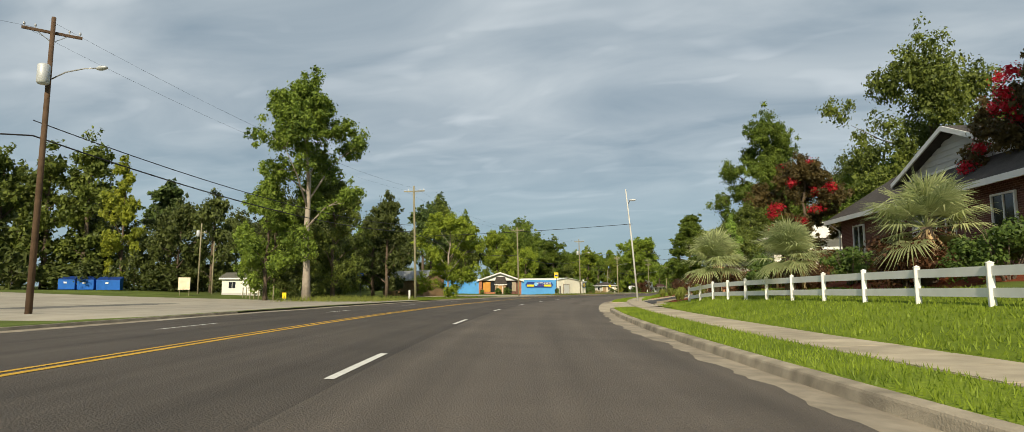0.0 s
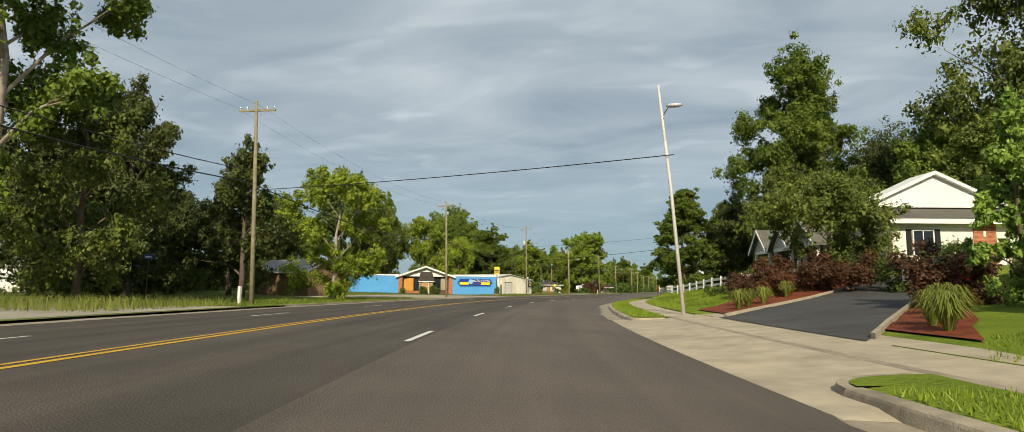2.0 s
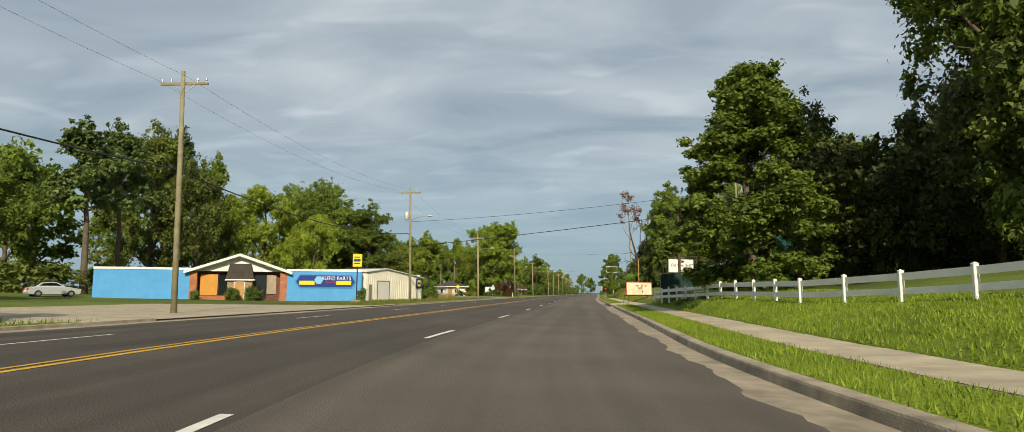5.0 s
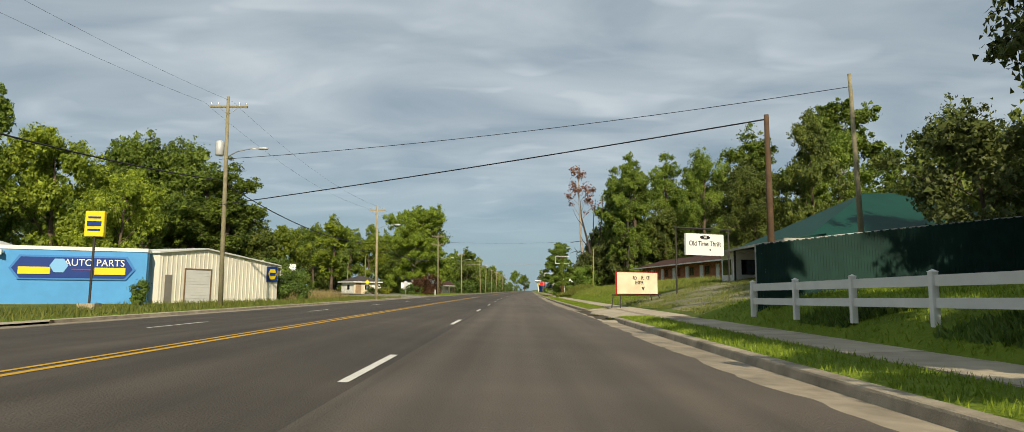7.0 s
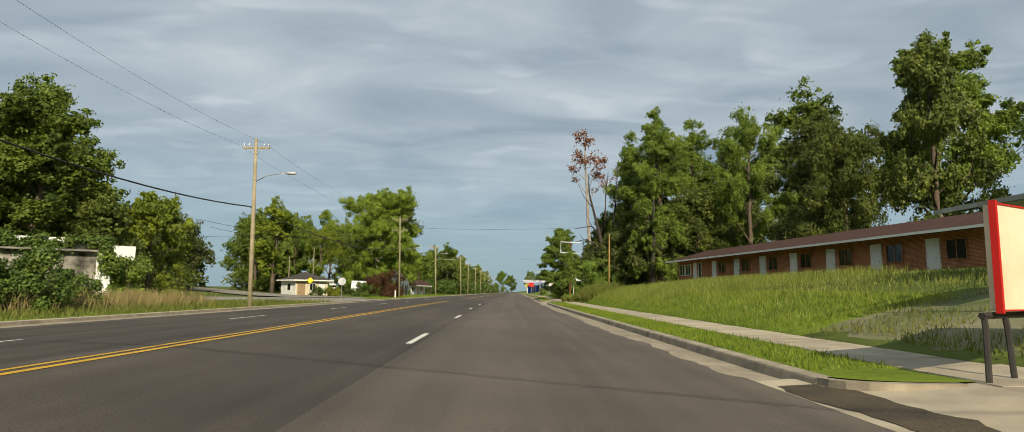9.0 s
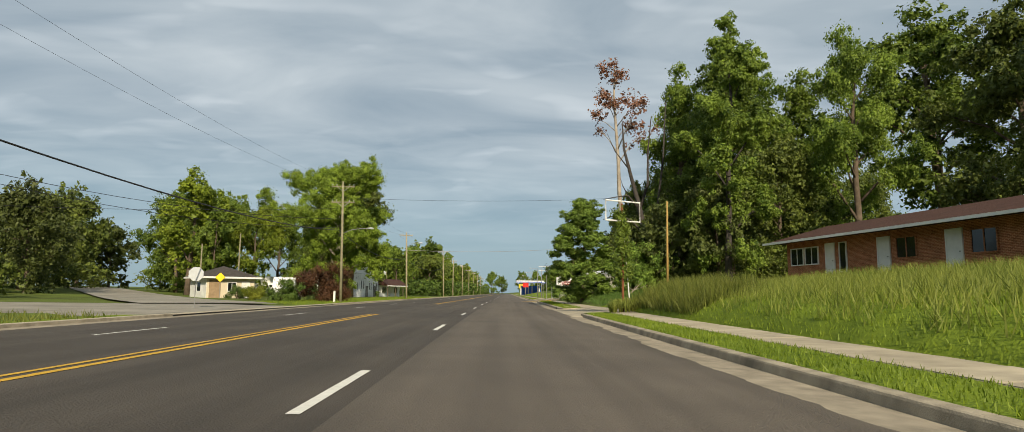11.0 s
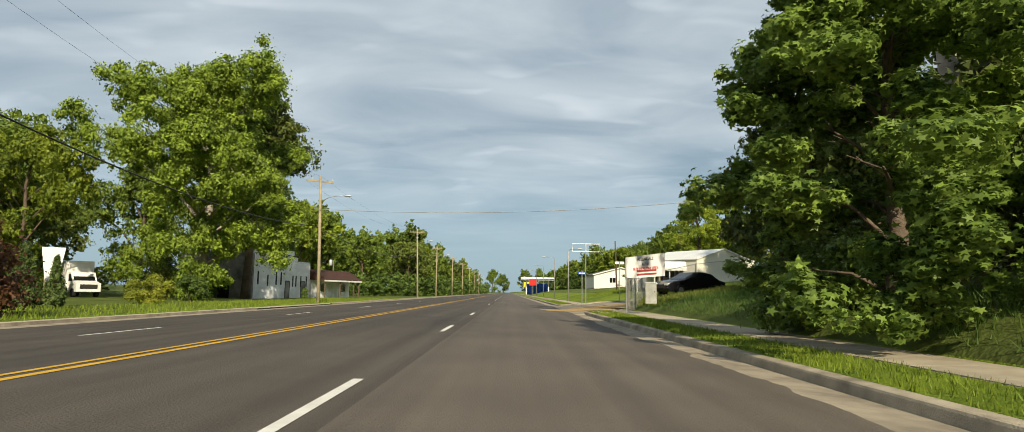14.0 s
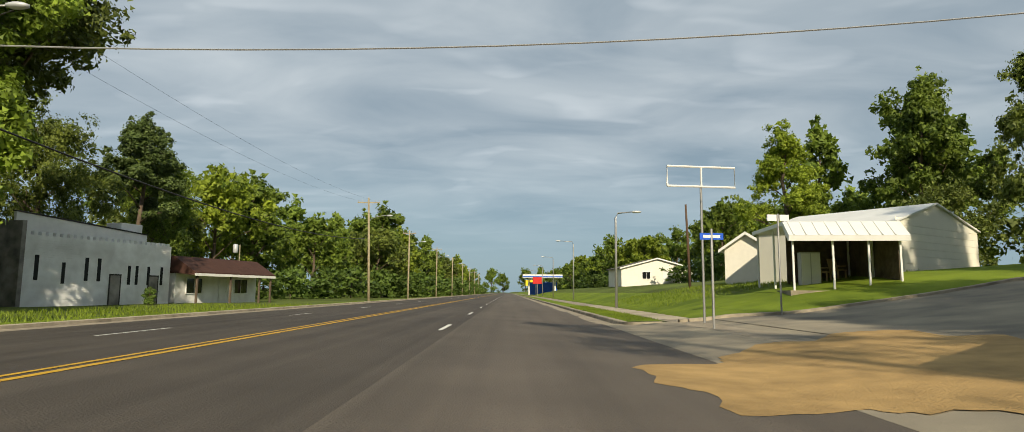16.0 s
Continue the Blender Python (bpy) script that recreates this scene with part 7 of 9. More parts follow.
cf = thing("chain_link_fence", Matrix.Translation((-20.2, 254.0, gz(-20.2, 254))), "rusty chain-link fence on steel posts", "fence")
cpts = [(0, 0), (1.3, 4.4), (2.6, 8.8), (3.7, 12.7), (7.5, 13.4), (11.5, 14.0)]
for x, y in cpts:
    z = gz(-20.2 + x, 254 + y) - gz(-20.2, 254)
    part("post", MB().tube([(x, y, z - 0.3), (x, y, z + 1.9)], 0.035, 6), STEEL, cf)
for (x0, y0), (x1, y1) in zip(cpts, cpts[1:]):
    za, zc = (gz(-20.2 + x, 254 + y) - gz(-20.2, 254) for x, y in ((x0, y0), (x1, y1)))
    part("top_rail", MB().tube([(x0, y0, za + 1.85), (x1, y1, zc + 1.85)], 0.02, 5), STEEL, cf)
    wires = MB()
    n = 22
    for k in range(-8, n):
        for sgn in (1, -1):
            t0, t1 = k / n, (k + 9) / n
            a0, a1 = (max(0, t0), min(1, t1))
            h0, h1 = (a0 - t0) / (9 / n), (a1 - t0) / (9 / n)
            if sgn < 0:
                h0, h1 = 1 - h0, 1 - h1
            if a1 > a0:
                P_, Q_ = (Vector((x0 + (x1 - x0) * a, y0 + (y1 - y0) * a, za + (zc - za) * a + 0.05 + 1.78 * h)) for a, h in ((a0, h0), (a1, h1)))
                wires.tube([P_, Q_], 0.004, 3, False)
    part("mesh", wires, STEEL, cf)


def car(x, y, turn, paint, label, z=None, length=4.6, van=False):
    """A car whose nose points along +x before it is turned."""
    ob = thing("car", Matrix.Translation((x, y, gz(x, y) + 0.02 if z is None else z)) @ Matrix.Rotation(radians(turn), 4, "Z"), label, "car")
    h = length / 2
    side = [(-h, 0.42), (-h + 0.06, 0.86), (-h + 0.55, 0.98), (-h + 1.1, 1.36), (-h + 1.75, 1.46), (0.1, 1.45), (0.95, 1.0), (h - 0.45, 0.86), (h - 0.05, 0.66), (h, 0.38), (h - 0.1, 0.22), (-h + 0.1, 0.24)]
    mb = MB()
    for yy, sh_ in ((-0.86, 0.93), (-0.8, 1.0), (0.8, 1.0), (0.86, 0.93)):
        for px, pz in side:
            tuck = 0.16 * max(0, (pz - 0.95)) / 0.5
            mb.v.append((px * (1 if sh_ == 1 else 0.985), yy * (1 - tuck), 0.6 + (pz - 0.6) * (1 if sh_ == 1 else 0.9)))
    k = len(side)
    for r in range(3):
        for i in range(k):
            j = (i + 1) % k
            mb.f.append((r * k + j, r * k + i, (r + 1) * k + i, (r + 1) * k + j))
    mb.f.append(tuple(range(k)))
    mb.f.append(tuple(range(4 * k - 1, 3 * k - 1, -1)))
    part("body", mb, paint, ob, smooth=False)
    gl = [(-h + 0.75, 1.0), (-h + 1.2, 1.33), (-h + 1.8, 1.40), (0.05, 1.39), (0.72, 1.02)]
    for yy in (-0.845, 0.845):
        part("side_window", MB().prism_y(gl, yy * 0.93 - 0.02, yy * 0.93 + 0.02), DARK_GLASS, ob)
    part("windscreen", MB().poly([(0.18, -0.62, 1.42), (0.95, -0.68, 1.03), (0.95, 0.68, 1.03), (0.18, 0.62, 1.42)]), DARK_GLASS, ob)
    part("rear_window", MB().poly([(-h + 0.58, 0.62, 1.0), (-h + 1.1, 0.58, 1.38), (-h + 1.1, -0.58, 1.38), (-h + 0.58, -0.62, 1.0)][::-1]), DARK_GLASS, ob)
    for sx in (-h + 0.85, h - 0.9):
        for sy in (-0.82, 0.82):
            w = part("wheel", MB().tube([(sx, sy - 0.1, 0.32), (sx, sy + 0.1, 0.32)], 0.32, 16), RUBBER, ob)
            part("rim", MB().tube([(sx, sy - 0.11, 0.32), (sx, sy + 0.11, 0.32)], 0.19, 10), CHROME, w)
    for sy in (-0.6, 0.6):
        part("headlight", MB().box(h - 0.16, h - 0.0, sy - 0.18, sy + 0.18, 0.6, 0.74), LIGHT_CLEAR, ob)
        part("tail_light", MB().box(-h - 0.01, -h + 0.08, sy - 0.16, sy + 0.16, 0.68, 0.84), LIGHT_RED, ob)
    part("number_plate_bar", MB().box(-h - 0.02, -h + 0.02, -0.24, 0.24, 0.5, 0.62), SIGN_WHITE, ob)
    part("grille", MB().box(h - 0.06, h + 0.01, -0.42, 0.42, 0.42, 0.6), DARK_STEEL, ob)
    return ob


def paint(name, c):
    return mat(name, c, 0.25, 0.3, spec=0.6)


car(-14.9, 261.3, 205, paint("black_car_paint", (0.012, 0.012, 0.015)), "black saloon car parked behind the chain-link fence")
car(-77.0, 135.6, 60, paint("silver_car_paint", (0.55, 0.56, 0.58)), "silver car parked at the end of the blue shop")
car(-0.2, 66.8, 72, paint("red_car_paint", (0.35, 0.012, 0.015)), "red saloon car parked before the apartments")
car(3.8, 68.0, 72, paint("black_car_paint_b", (0.014, 0.014, 0.016)), "black car parked before the apartments")


def box_truck(x, y, turn):
    ob = thing("box_truck", Matrix.Translation((x, y, gz(x, y))) @ Matrix.Rotation(radians(turn), 4, "Z"), "white box truck parked on the grass", "truck")
    part("cargo_box", MB().box(-4.2, 0.4, -1.1, 1.1, 0.85, 3.3, 0.04), SIGN_WHITE, ob)
    part("cab", MB().prism_y([(0.45, 0.5), (2.6, 0.5), (2.6, 1.25), (1.65, 1.45), (1.05, 2.25), (0.45, 2.25)], -0.98, 0.98), SIGN_WHITE, ob)
    part("windscreen", MB().poly([(1.08, -0.85, 2.18), (1.64, -0.85, 1.5), (1.64, 0.85, 1.5), (1.08, 0.85, 2.18)]), DARK_GLASS, ob)
    for sy in (-0.99, 0.99):
        part("side_window", MB().prism_y([(0.6, 1.45), (1.5, 1.45), (1.05, 2.1), (0.6, 2.1)], sy - 0.01, sy + 0.01), DARK_GLASS, ob)
    for sx in (-3.0, 1.75):
        for sy in (-0.92, 0.92):
            part("wheel", MB().tube([(sx, sy - 0.13, 0.4), (sx, sy + 0.13, 0.4)], 0.4, 14), RUBBER, ob)
    part("grille", MB().box(2.6, 2.63, -0.7, 0.7, 0.75, 1.15), DARK_STEEL, ob)
    part("chassis", MB().box(-4.2, 2.3, -0.5, 0.5, 0.5, 0.85), DARK_STEEL, ob)
    return ob


box_truck(-66.2, 280.0, -38)
cv = thing("camper_van", Matrix.Translation((-49.8, 241.0, gz(-50, 241))) @ Matrix.Rotation(radians(-80), 4, "Z"), "white camper van parked behind the bush", "camper")
part("body", MB().prism_y([(-3.0, 0.5), (2.4, 0.5), (2.9, 0.9), (2.6, 1.9), (2.0, 2.5), (-3.0, 2.5)], -1.1, 1.1), SIGN_WHITE, cv)
part("windscreen", MB().poly([(2.05, -0.95, 2.35), (2.62, -0.95, 1.5), (2.62, 0.95, 1.5), (2.05, 0.95, 2.35)]), DARK_GLASS, cv)
part("side_window", MB().box(-2.2, 1.0, -1.12, 1.12, 1.5, 2.1), DARK_GLASS, cv)
for sx in (-2.0, 1.7):
    for sy in (-1.0, 1.0):
        part("wheel", MB().tube([(sx, sy - 0.12, 0.36), (sx, sy + 0.12, 0.36)], 0.36, 14), RUBBER, cv)


def carport():
    ob = thing("carport", frame_m((-13.75, 284.3), (-9.12, 283.84), 1.15), "white metal carport with a shallow roof and open sides", "carport")
    e = 2.35
    L, D = 4.66, 5.6
    part("roof", MB().prism_x([(-0.25, e - 0.15), (-0.28, e + 0.1), (0.55, e + 0.78), (D, e + 0.78), (D, e + 0.6), (0.6, e + 0.6), (-0.1, e - 0.15)][::-1], -0.2, L + 0.2), WHITE_ROOF, ob)
    for i in range(9):
        part("roof_rib", MB().prism_x([(-0.29, e + 0.1), (0.55, e + 0.78), (0.55, e + 0.81), (-0.31, e + 0.13)][::-1], i * 0.53, i * 0.53 + 0.05), WHITE_ROOF, ob)
    for x in (0.0, 1.7, 3.2, 4.52):
        part("post", MB().box(x, x + 0.08, 0, 0.08, -0.4, e), WHITE_PAINT, ob)
    for y in (2.7, 5.4):
        for x in (0.0, 4.52):
            part("post", MB().box(x, x + 0.08, y, y + 0.08, -0.4, e + 0.55), WHITE_PAINT, ob)
    part("back_wall", MB().box(1.5, L, D - 0.1, D, -0.4, e + 0.55), BARK, ob, "dark brown board wall")
    part("side_wall", MB().box(L - 0.02, L + 0.04, 0.4, D - 0.1, -0.4, e + 0.5), BARK, ob, "dark brown board wall")
    part("slab", MB().box(-0.2, L + 0.2, -0.2, D, -0.4, 0.04), GUTTER, ob)
    sd = thing("metal_shed", frame_m((-6.45, 288.75), (1.75, 294.3), 1.75), "white ribbed metal shed with a low gable", "shed")
    e2 = 3.0
    part("wall", MB().prism_y([(0, -0.5), (9.9, -0.5), (9.9, e2), (4.6, e2 + 1.25), (0, e2)], 0, 8), CREAM_METAL, sd)
    for i in range(9):
        part("cladding_course", MB().box(0.02, 9.88, -0.02, -0.001, -0.3 + i * 0.4, 0.07 + i * 0.4), CREAM_METAL, sd)
    for a, b in (((-0.15, e2 - 0.02), (4.6, e2 + 1.27)), ((4.6, e2 + 1.27), (10.05, e2 - 0.02))):
        part("roof", MB().prism_y([a, b, (b[0], b[1] + 0.09), (a[0], a[1] + 0.09)], -0.15, 8.2), WHITE_ROOF, sd)
    return ob


carport()


def garden_chair(x, y, turn, material, label):
    ob = thing("garden_chair", Matrix.Translation((x, y, gz(x, y) + 0.05)) @ Matrix.Rotation(radians(turn), 4, "Z"), label, "chair")
    part("seat", MB().box(-0.28, 0.28, -0.28, 0.28, 0.38, 0.44), material, ob)
    part("backrest", MB().prism_x([(0.22, 0.44), (0.28, 0.44), (0.42, 1.0), (0.36, 1.0)], -0.28, 0.28), material, ob)
    for sx in (-0.24, 0.24):
        for sy in (-0.24, 0.24):
            part("leg", MB().box(sx - 0.03, sx + 0.03, sy - 0.03, sy + 0.03, -0.05, 0.38), material, ob)
        part("armrest", MB().box(sx - 0.05, sx + 0.05, -0.28, 0.28, 0.6, 0.64), material, ob)
    return ob


cb = thing("metal_locker", Matrix.Translation((-11.6, 287.4, 1.15)) @ Matrix.Rotation(radians(-10), 4, "Z"), "tall pale metal locker under the carport", "locker")
part("body", MB().box(-0.45, 0.45, -0.3, 0.3, 0.04, 1.9, 0.02), SIDING, cb)
for x in (-0.22, 0.23):
    part("locker_door", MB().box(x - 0.2, x + 0.2, -0.325, -0.302, 0.12, 1.84), WHITE_DOOR, cb)
WICKER = mat("tan_wicker", (0.50, 0.36, 0.19), 0.8, vary=0.25, scale=8)
garden_chair(-10.6, 288.0, 40, WICKER, "tan wicker armchair under the carport")
garden_chair(-9.7, 288.4, 20, WICKER, "tan wicker armchair under the carport")
garden_chair(-8.2, 289.4, 30, mat("red_chair_paint", (0.35, 0.05, 0.03), 0.6), "dark red garden chair under the carport")
gable_block("white_garage", (-11.0, 301.6), (-8.4, 300.2), 5, 1.9, 2.3, 1.0, WHITE_WALL, WHITE_ROOF, "small white gabled garage behind the carport", "garage", ridge_along=False)
wh2 = gable_block("white_house", (-8.0, 362.0), (4.0, 363.0), 9, gz(-2, 362), 2.6, 1.6, WHITE_WALL, SHINGLE, "white house with a grey roof far along the road", "house", ridge_along=False)
window(wh2, 3.5, 4.8, 0.9, 2.0)
door(wh2, 7.0, 8.0, 2.1)

bf = thing("blank_sign_frame", Matrix.Translation((-19.5, 278.2, gz(-19.5, 278.2))) @ Matrix.Rotation(radians(8), 4, "Z"), "empty two-bay pale blue sign frame on a steel post", "sign frame")
zf = 4.75 - gz(-19.5, 278.2)
part("frame", MB().tube([(-1.25, 0, zf), (1.25, 0, zf), (1.25, 0, zf + 0.7), (-1.25, 0, zf + 0.7), (-1.25, 0, zf)], 0.04, 6), WHITE_PAINT, bf)
part("divider", MB().tube([(0, 0, zf), (0, 0, zf + 0.7)], 0.035, 6), WHITE_PAINT, bf)
part("post", MB().tube([(0, 0.05, -0.4), (0, 0.05, zf)], 0.045, 8), STEEL, bf)
ds_ = thing("pole_sign", Matrix.Translation((-16.2, 279.8, gz(-16.2, 279.8) - 0.2)) @ Matrix.Rotation(radians(6), 4, "Z"), "pair of small pale boards on a thin steel post", "sign")
part("post", MB().tube([(0, 0, -0.4), (0, 0, 3.55)], 0.035, 6), STEEL, ds_)
for x in (-0.42, 0.06):
    part("board", MB().box(x, x + 0.36, -0.03, 0.03, 3.28, 3.52), SIGN_WHITE, ds_)
ss = thing("street_sign", Matrix.Translation((-20.2, 275.0, gz(-20.2, 275))) @ Matrix.Rotation(radians(5), 4, "Z"), "blue street name sign on a steel post", "street sign")
part("post", MB().tube([(0, 0, -0.4), (0, 0, 2.95)], 0.04, 6), STEEL, ss)
bl = part("name_blade", MB().box(-0.36, 0.36, -0.015, 0.015, 2.62, 2.82), SIGN_BLUE, ss)
part("writing_bar", MB().box(-0.26, 0.26, -0.02, -0.016, 2.68, 2.76), SIGN_WHITE, bl)
s2 = thing("street_sign", Matrix.Translation((-44.2, 62.6, gz(-44.2, 62.6))) @ Matrix.Rotation(radians(-12), 4, "Z"), "blue street name sign on a thin dark post", "street sign")
part("post", MB().tube([(0, 0, -0.4), (0, 0, 2.8)], 0.04, 6), DARK_STEEL, s2)
b5 = part("name_blade", MB().box(-0.45, 0.45, -0.015, 0.015, 2.72, 2.98), SIGN_BLUE, s2)
part("writing_bar", MB().box(-0.32, 0.32, -0.02, -0.016, 2.8, 2.9), SIGN_WHITE, b5)


def street_lamp(x, y, h, reach, turn):
    ob = thing("street_lamp", Matrix.Translation((x, y, gz(x, y))) @ Matrix.Rotation(radians(turn), 4, "Z"), "grey steel street lamp with a short curved arm", "street lamp", "street lamps")
    part("pole", MB().tube([(0, 0, -0.3), (0, 0, h * 0.6), (0, 0, h - 0.4), (0.15, 0, h - 0.1), (reach, 0, h)], [0.1, 0.08, 0.065, 0.05, 0.035], 8), STEEL, ob, smooth=True)
    part("lamp_head", MB().dome((reach + 0.28, 0, h), 0.36, 0.15, 0.09, 10, 5), GREY_CAN, ob, smooth=True)
    return ob


street_lamp(-19.3, 298.0, 6.3, 1.1, 0)
for i in range(5):
    x, y = at(330 + i * 36, 9.2)
    street_lamp(x, y, 7.2, 1.6, 180)
utility_pole(-12.0, 307.0, gz(-12, 307), 6.6, (-0.2, 0), (), POLE_BROWN, None, None, "short brown wooden pole beyond the carport", 0.12)
utility_pole(-54.8, 324.0, gz(-54.8, 324), 5.9, (0, 0), (), POLE_WOOD, None, (5.0, 200), "short pole with a meter can beyond the low shop", 0.09)
utility_pole(-79.5, 72.5, gz(-79, 72), 10.4, (0.1, 0), [(9.0, 1.6, 10)], None, None, (8.4, 200), "weathered pole with transformer behind the gravel lot", 0.13)
utility_pole(-77.5, 73.2, gz(-77, 73), 7.8, (0.0, 0), (), None, None, None, "short weathered pole behind the gravel lot", 0.12)
utility_pole(-64.0, 262.0, gz(-64, 262), 9.0, (0, 0), (), POLE_WOOD, None, None, "weathered pole beside the bungalow", 0.12)
utility_pole(-66.5, 256.0, gz(-66, 256), 7.0, (0, 0), (), POLE_WOOD, None, None, "short weathered pole beside the bungalow", 0.12)


def dumpster(x, y, turn, w=2.2):
    ob = thing("dumpster", Matrix.Translation((x, y, gz(x, y) + 0.1)) @ Matrix.Rotation(radians(turn), 4, "Z"), "blue steel dumpster at the edge of the gravel lot", "dumpster", "dumpsters")
    part("bin", MB().prism_x([(-0.8, 0.0), (0.8, 0.0), (0.9, 1.75), (0.9, 1.95), (-0.9, 1.5), (-0.9, 1.35)], -w / 2, w / 2), BLUE_STEEL, ob)
    for sx in (-1, 1):
        part("lid", MB().prism_x([(-0.95, 1.52), (0.92, 1.99), (0.92, 2.04), (-0.95, 1.57)], min(sx * 0.03, sx * w / 2), max(sx * 0.03, sx * w / 2)), NAVY, ob)
        part("side_pocket", MB().box(sx * w / 2 - 0.06 * (sx < 0), sx * w / 2 + 0.06 * (sx > 0), -0.5, 0.5, 0.8, 1.0), BLUE_STEEL, ob)
    part("label_bar", MB().box(-0.35, 0.05, -0.93, -0.901, 0.9, 1.15), SIGN_WHITE, ob)
    return ob


dumpster(-100.9, 67.9, 38)
dumpster(-98.7, 69.3, 38)
dumpster(-95.9, 70.9, 38, 3.2)


def plate_sign(x, y, turn, h, shape, r, face, label, back=None):
    ob = thing("road_sign", Matrix.Translation((x, y, gz(x, y))) @ Matrix.Rotation(radians(turn), 4, "Z"), label, "road sign")
    part("post", MB().tube([(0, 0.03, -0.3), (0, 0.03, h + r * 0.6)], 0.03, 6), STEEL, ob)
    pts = [(r * math.cos(2 * math.pi * (k + 0.5 * (shape == 8)) / shape + (math.pi / 4 if shape == 4 and back is None else 0)), h + r * math.sin(2 * math.pi * (k + 0.5 * (shape == 8)) / shape + (math.pi / 4 if shape == 4 and back is None else 0))) for k in range(shape)]
    part("plate", MB().prism_y(pts, -0.012, 0.012), face, ob)
    return ob


plate_sign(-43.3, 206.8, 12, 2.0, 8, 0.42, GREY_CAN, "stop sign seen from its bare grey back")
plate_sign(-59.2, 245.6, 15, 2.55, 4, 0.55, SIGN_YELLOW, "yellow diamond warning sign on a steel post", 1)
plate_sign(-44.5, 50.8, -10, 0.6, 4, 0.4, SIGN_YELLOW, "small yellow square sign low beside the lot")
for x, y in ((-38.9, 64.4), (-42.9, 234.4)):
    solo("marker_post", MB().box(x - 0.09, x + 0.09, y - 0.09, y + 0.09, -0.3, 1.05, 0.02), WHITE_PAINT, "short white marker post beside a utility pole", "post")
ws = thing("notice_board", frame_m((-51.6, 254.4), (-50.0, 255.4), gz(-51, 254.5) + 0.45), "blank white tapering notice board on two posts", "sign")
part("panel", MB().prism_y([(0.55, 0.9), (1.1, 0.9), (1.36, 2.75), (0.28, 2.75)], -0.05, 0.05), SIGN_WHITE, ws)
part("post", MB().box(0.5, 0.6, 0.06, 0.16, -0.3, 1.2), POLE_WOOD, ws)
part("post", MB().box(1.05, 1.15, 0.06, 0.16, -0.3, 1.2), POLE_WOOD, ws)

ms = thing("apartment_sign", frame_m((-4.35, 46.7), (-2.1, 47.3), gz(-3.2, 47) - 0.15), "brown lettered apartment sign with a shingled cap", "sign")
part("panel", MB().box(0, 2.28, -0.07, 0.07, 0.95, 2.05), mat("brown_sign_paint", (0.20, 0.10, 0.06), 0.6, vary=0.15), ms)
part("cap", MB().prism_y([(-0.2, 2.06), (2.48, 2.06), (2.2, 2.36), (0.08, 2.36)], -0.25, 0.25), SHINGLE, ms, "grey shingled sign roof")
for x in (0.0, 2.1):
    part("post", MB().box(x, x + 0.18, -0.1, 0.1, -0.4, 2.06), BRICK, ms)
words("ALLENDALE", 0.38, SIGN_WHITE, ms, flat_on(1.14, 1.80, -0.08), 0.88)
words("MANOR", 0.38, SIGN_WHITE, ms, flat_on(1.14, 1.45, -0.08), 0.88)
part("writing_bar", MB().box(0.6, 1.7, -0.08, -0.071, 1.10, 1.2), SIGN_WHITE, ms)
yd = thing("yard_sign", Matrix.Translation((-4.9, 55.6, gz(-4.9, 55.6))) @ Matrix.Rotation(radians(10), 4, "Z"), "small dark green yard sign with a pale border", "sign")
part("panel", MB().box(-0.32, 0.32, -0.03, 0.03, 0.75, 1.3), WHITE_PAINT, yd)
part("field", MB().box(-0.27, 0.27, -0.045, -0.031, 0.8, 1.25), mat("dark_green_paint", (0.02, 0.06, 0.04), 0.5), yd)
part("stake", MB().box(-0.04, 0.04, 0.031, 0.07, -0.3, 0.9), POLE_WOOD, yd)

# far canopy and shop signs along the road
cn = thing("filling_station", Matrix.Translation((-16.5, 455, gz(-16, 455))), "white filling station canopy on posts, far along the road", "filling station")
part("canopy", MB().box(-6, 6, -4, 4, 4.6, 5.6), WHITE_PAINT, cn)
part("stripe", MB().box(-6.02, 6.02, -4.05, -4.0, 4.75, 5.1), SIGN_BLUE, cn)
for x in (-4, 4):
    part("post", MB().box(x - 0.2, x + 0.2, -0.2, 0.2, -0.5, 4.6), WHITE_PAINT, cn)
part("kiosk", MB().box(-4, 5, 6, 12, -0.5, 3.4), SIGN_BLUE, cn)
for x, y, c in ((-19, 430, SIGN_RED), (-20, 470, SIGN_YELLOW), (-18, 505, SIGN_BLUE)):
    o = thing("pole_sign", Matrix.Translation((x, y, gz(x, y))), "small bright shop sign on a post, far along the road", "sign")
    part("post", MB().tube([(0, 0, -0.3), (0, 0, 4)], 0.1, 6), STEEL, o)
    part("sign_box", MB().box(-1.2, 1.2, -0.15, 0.15, 3.2, 5.0), c, o)

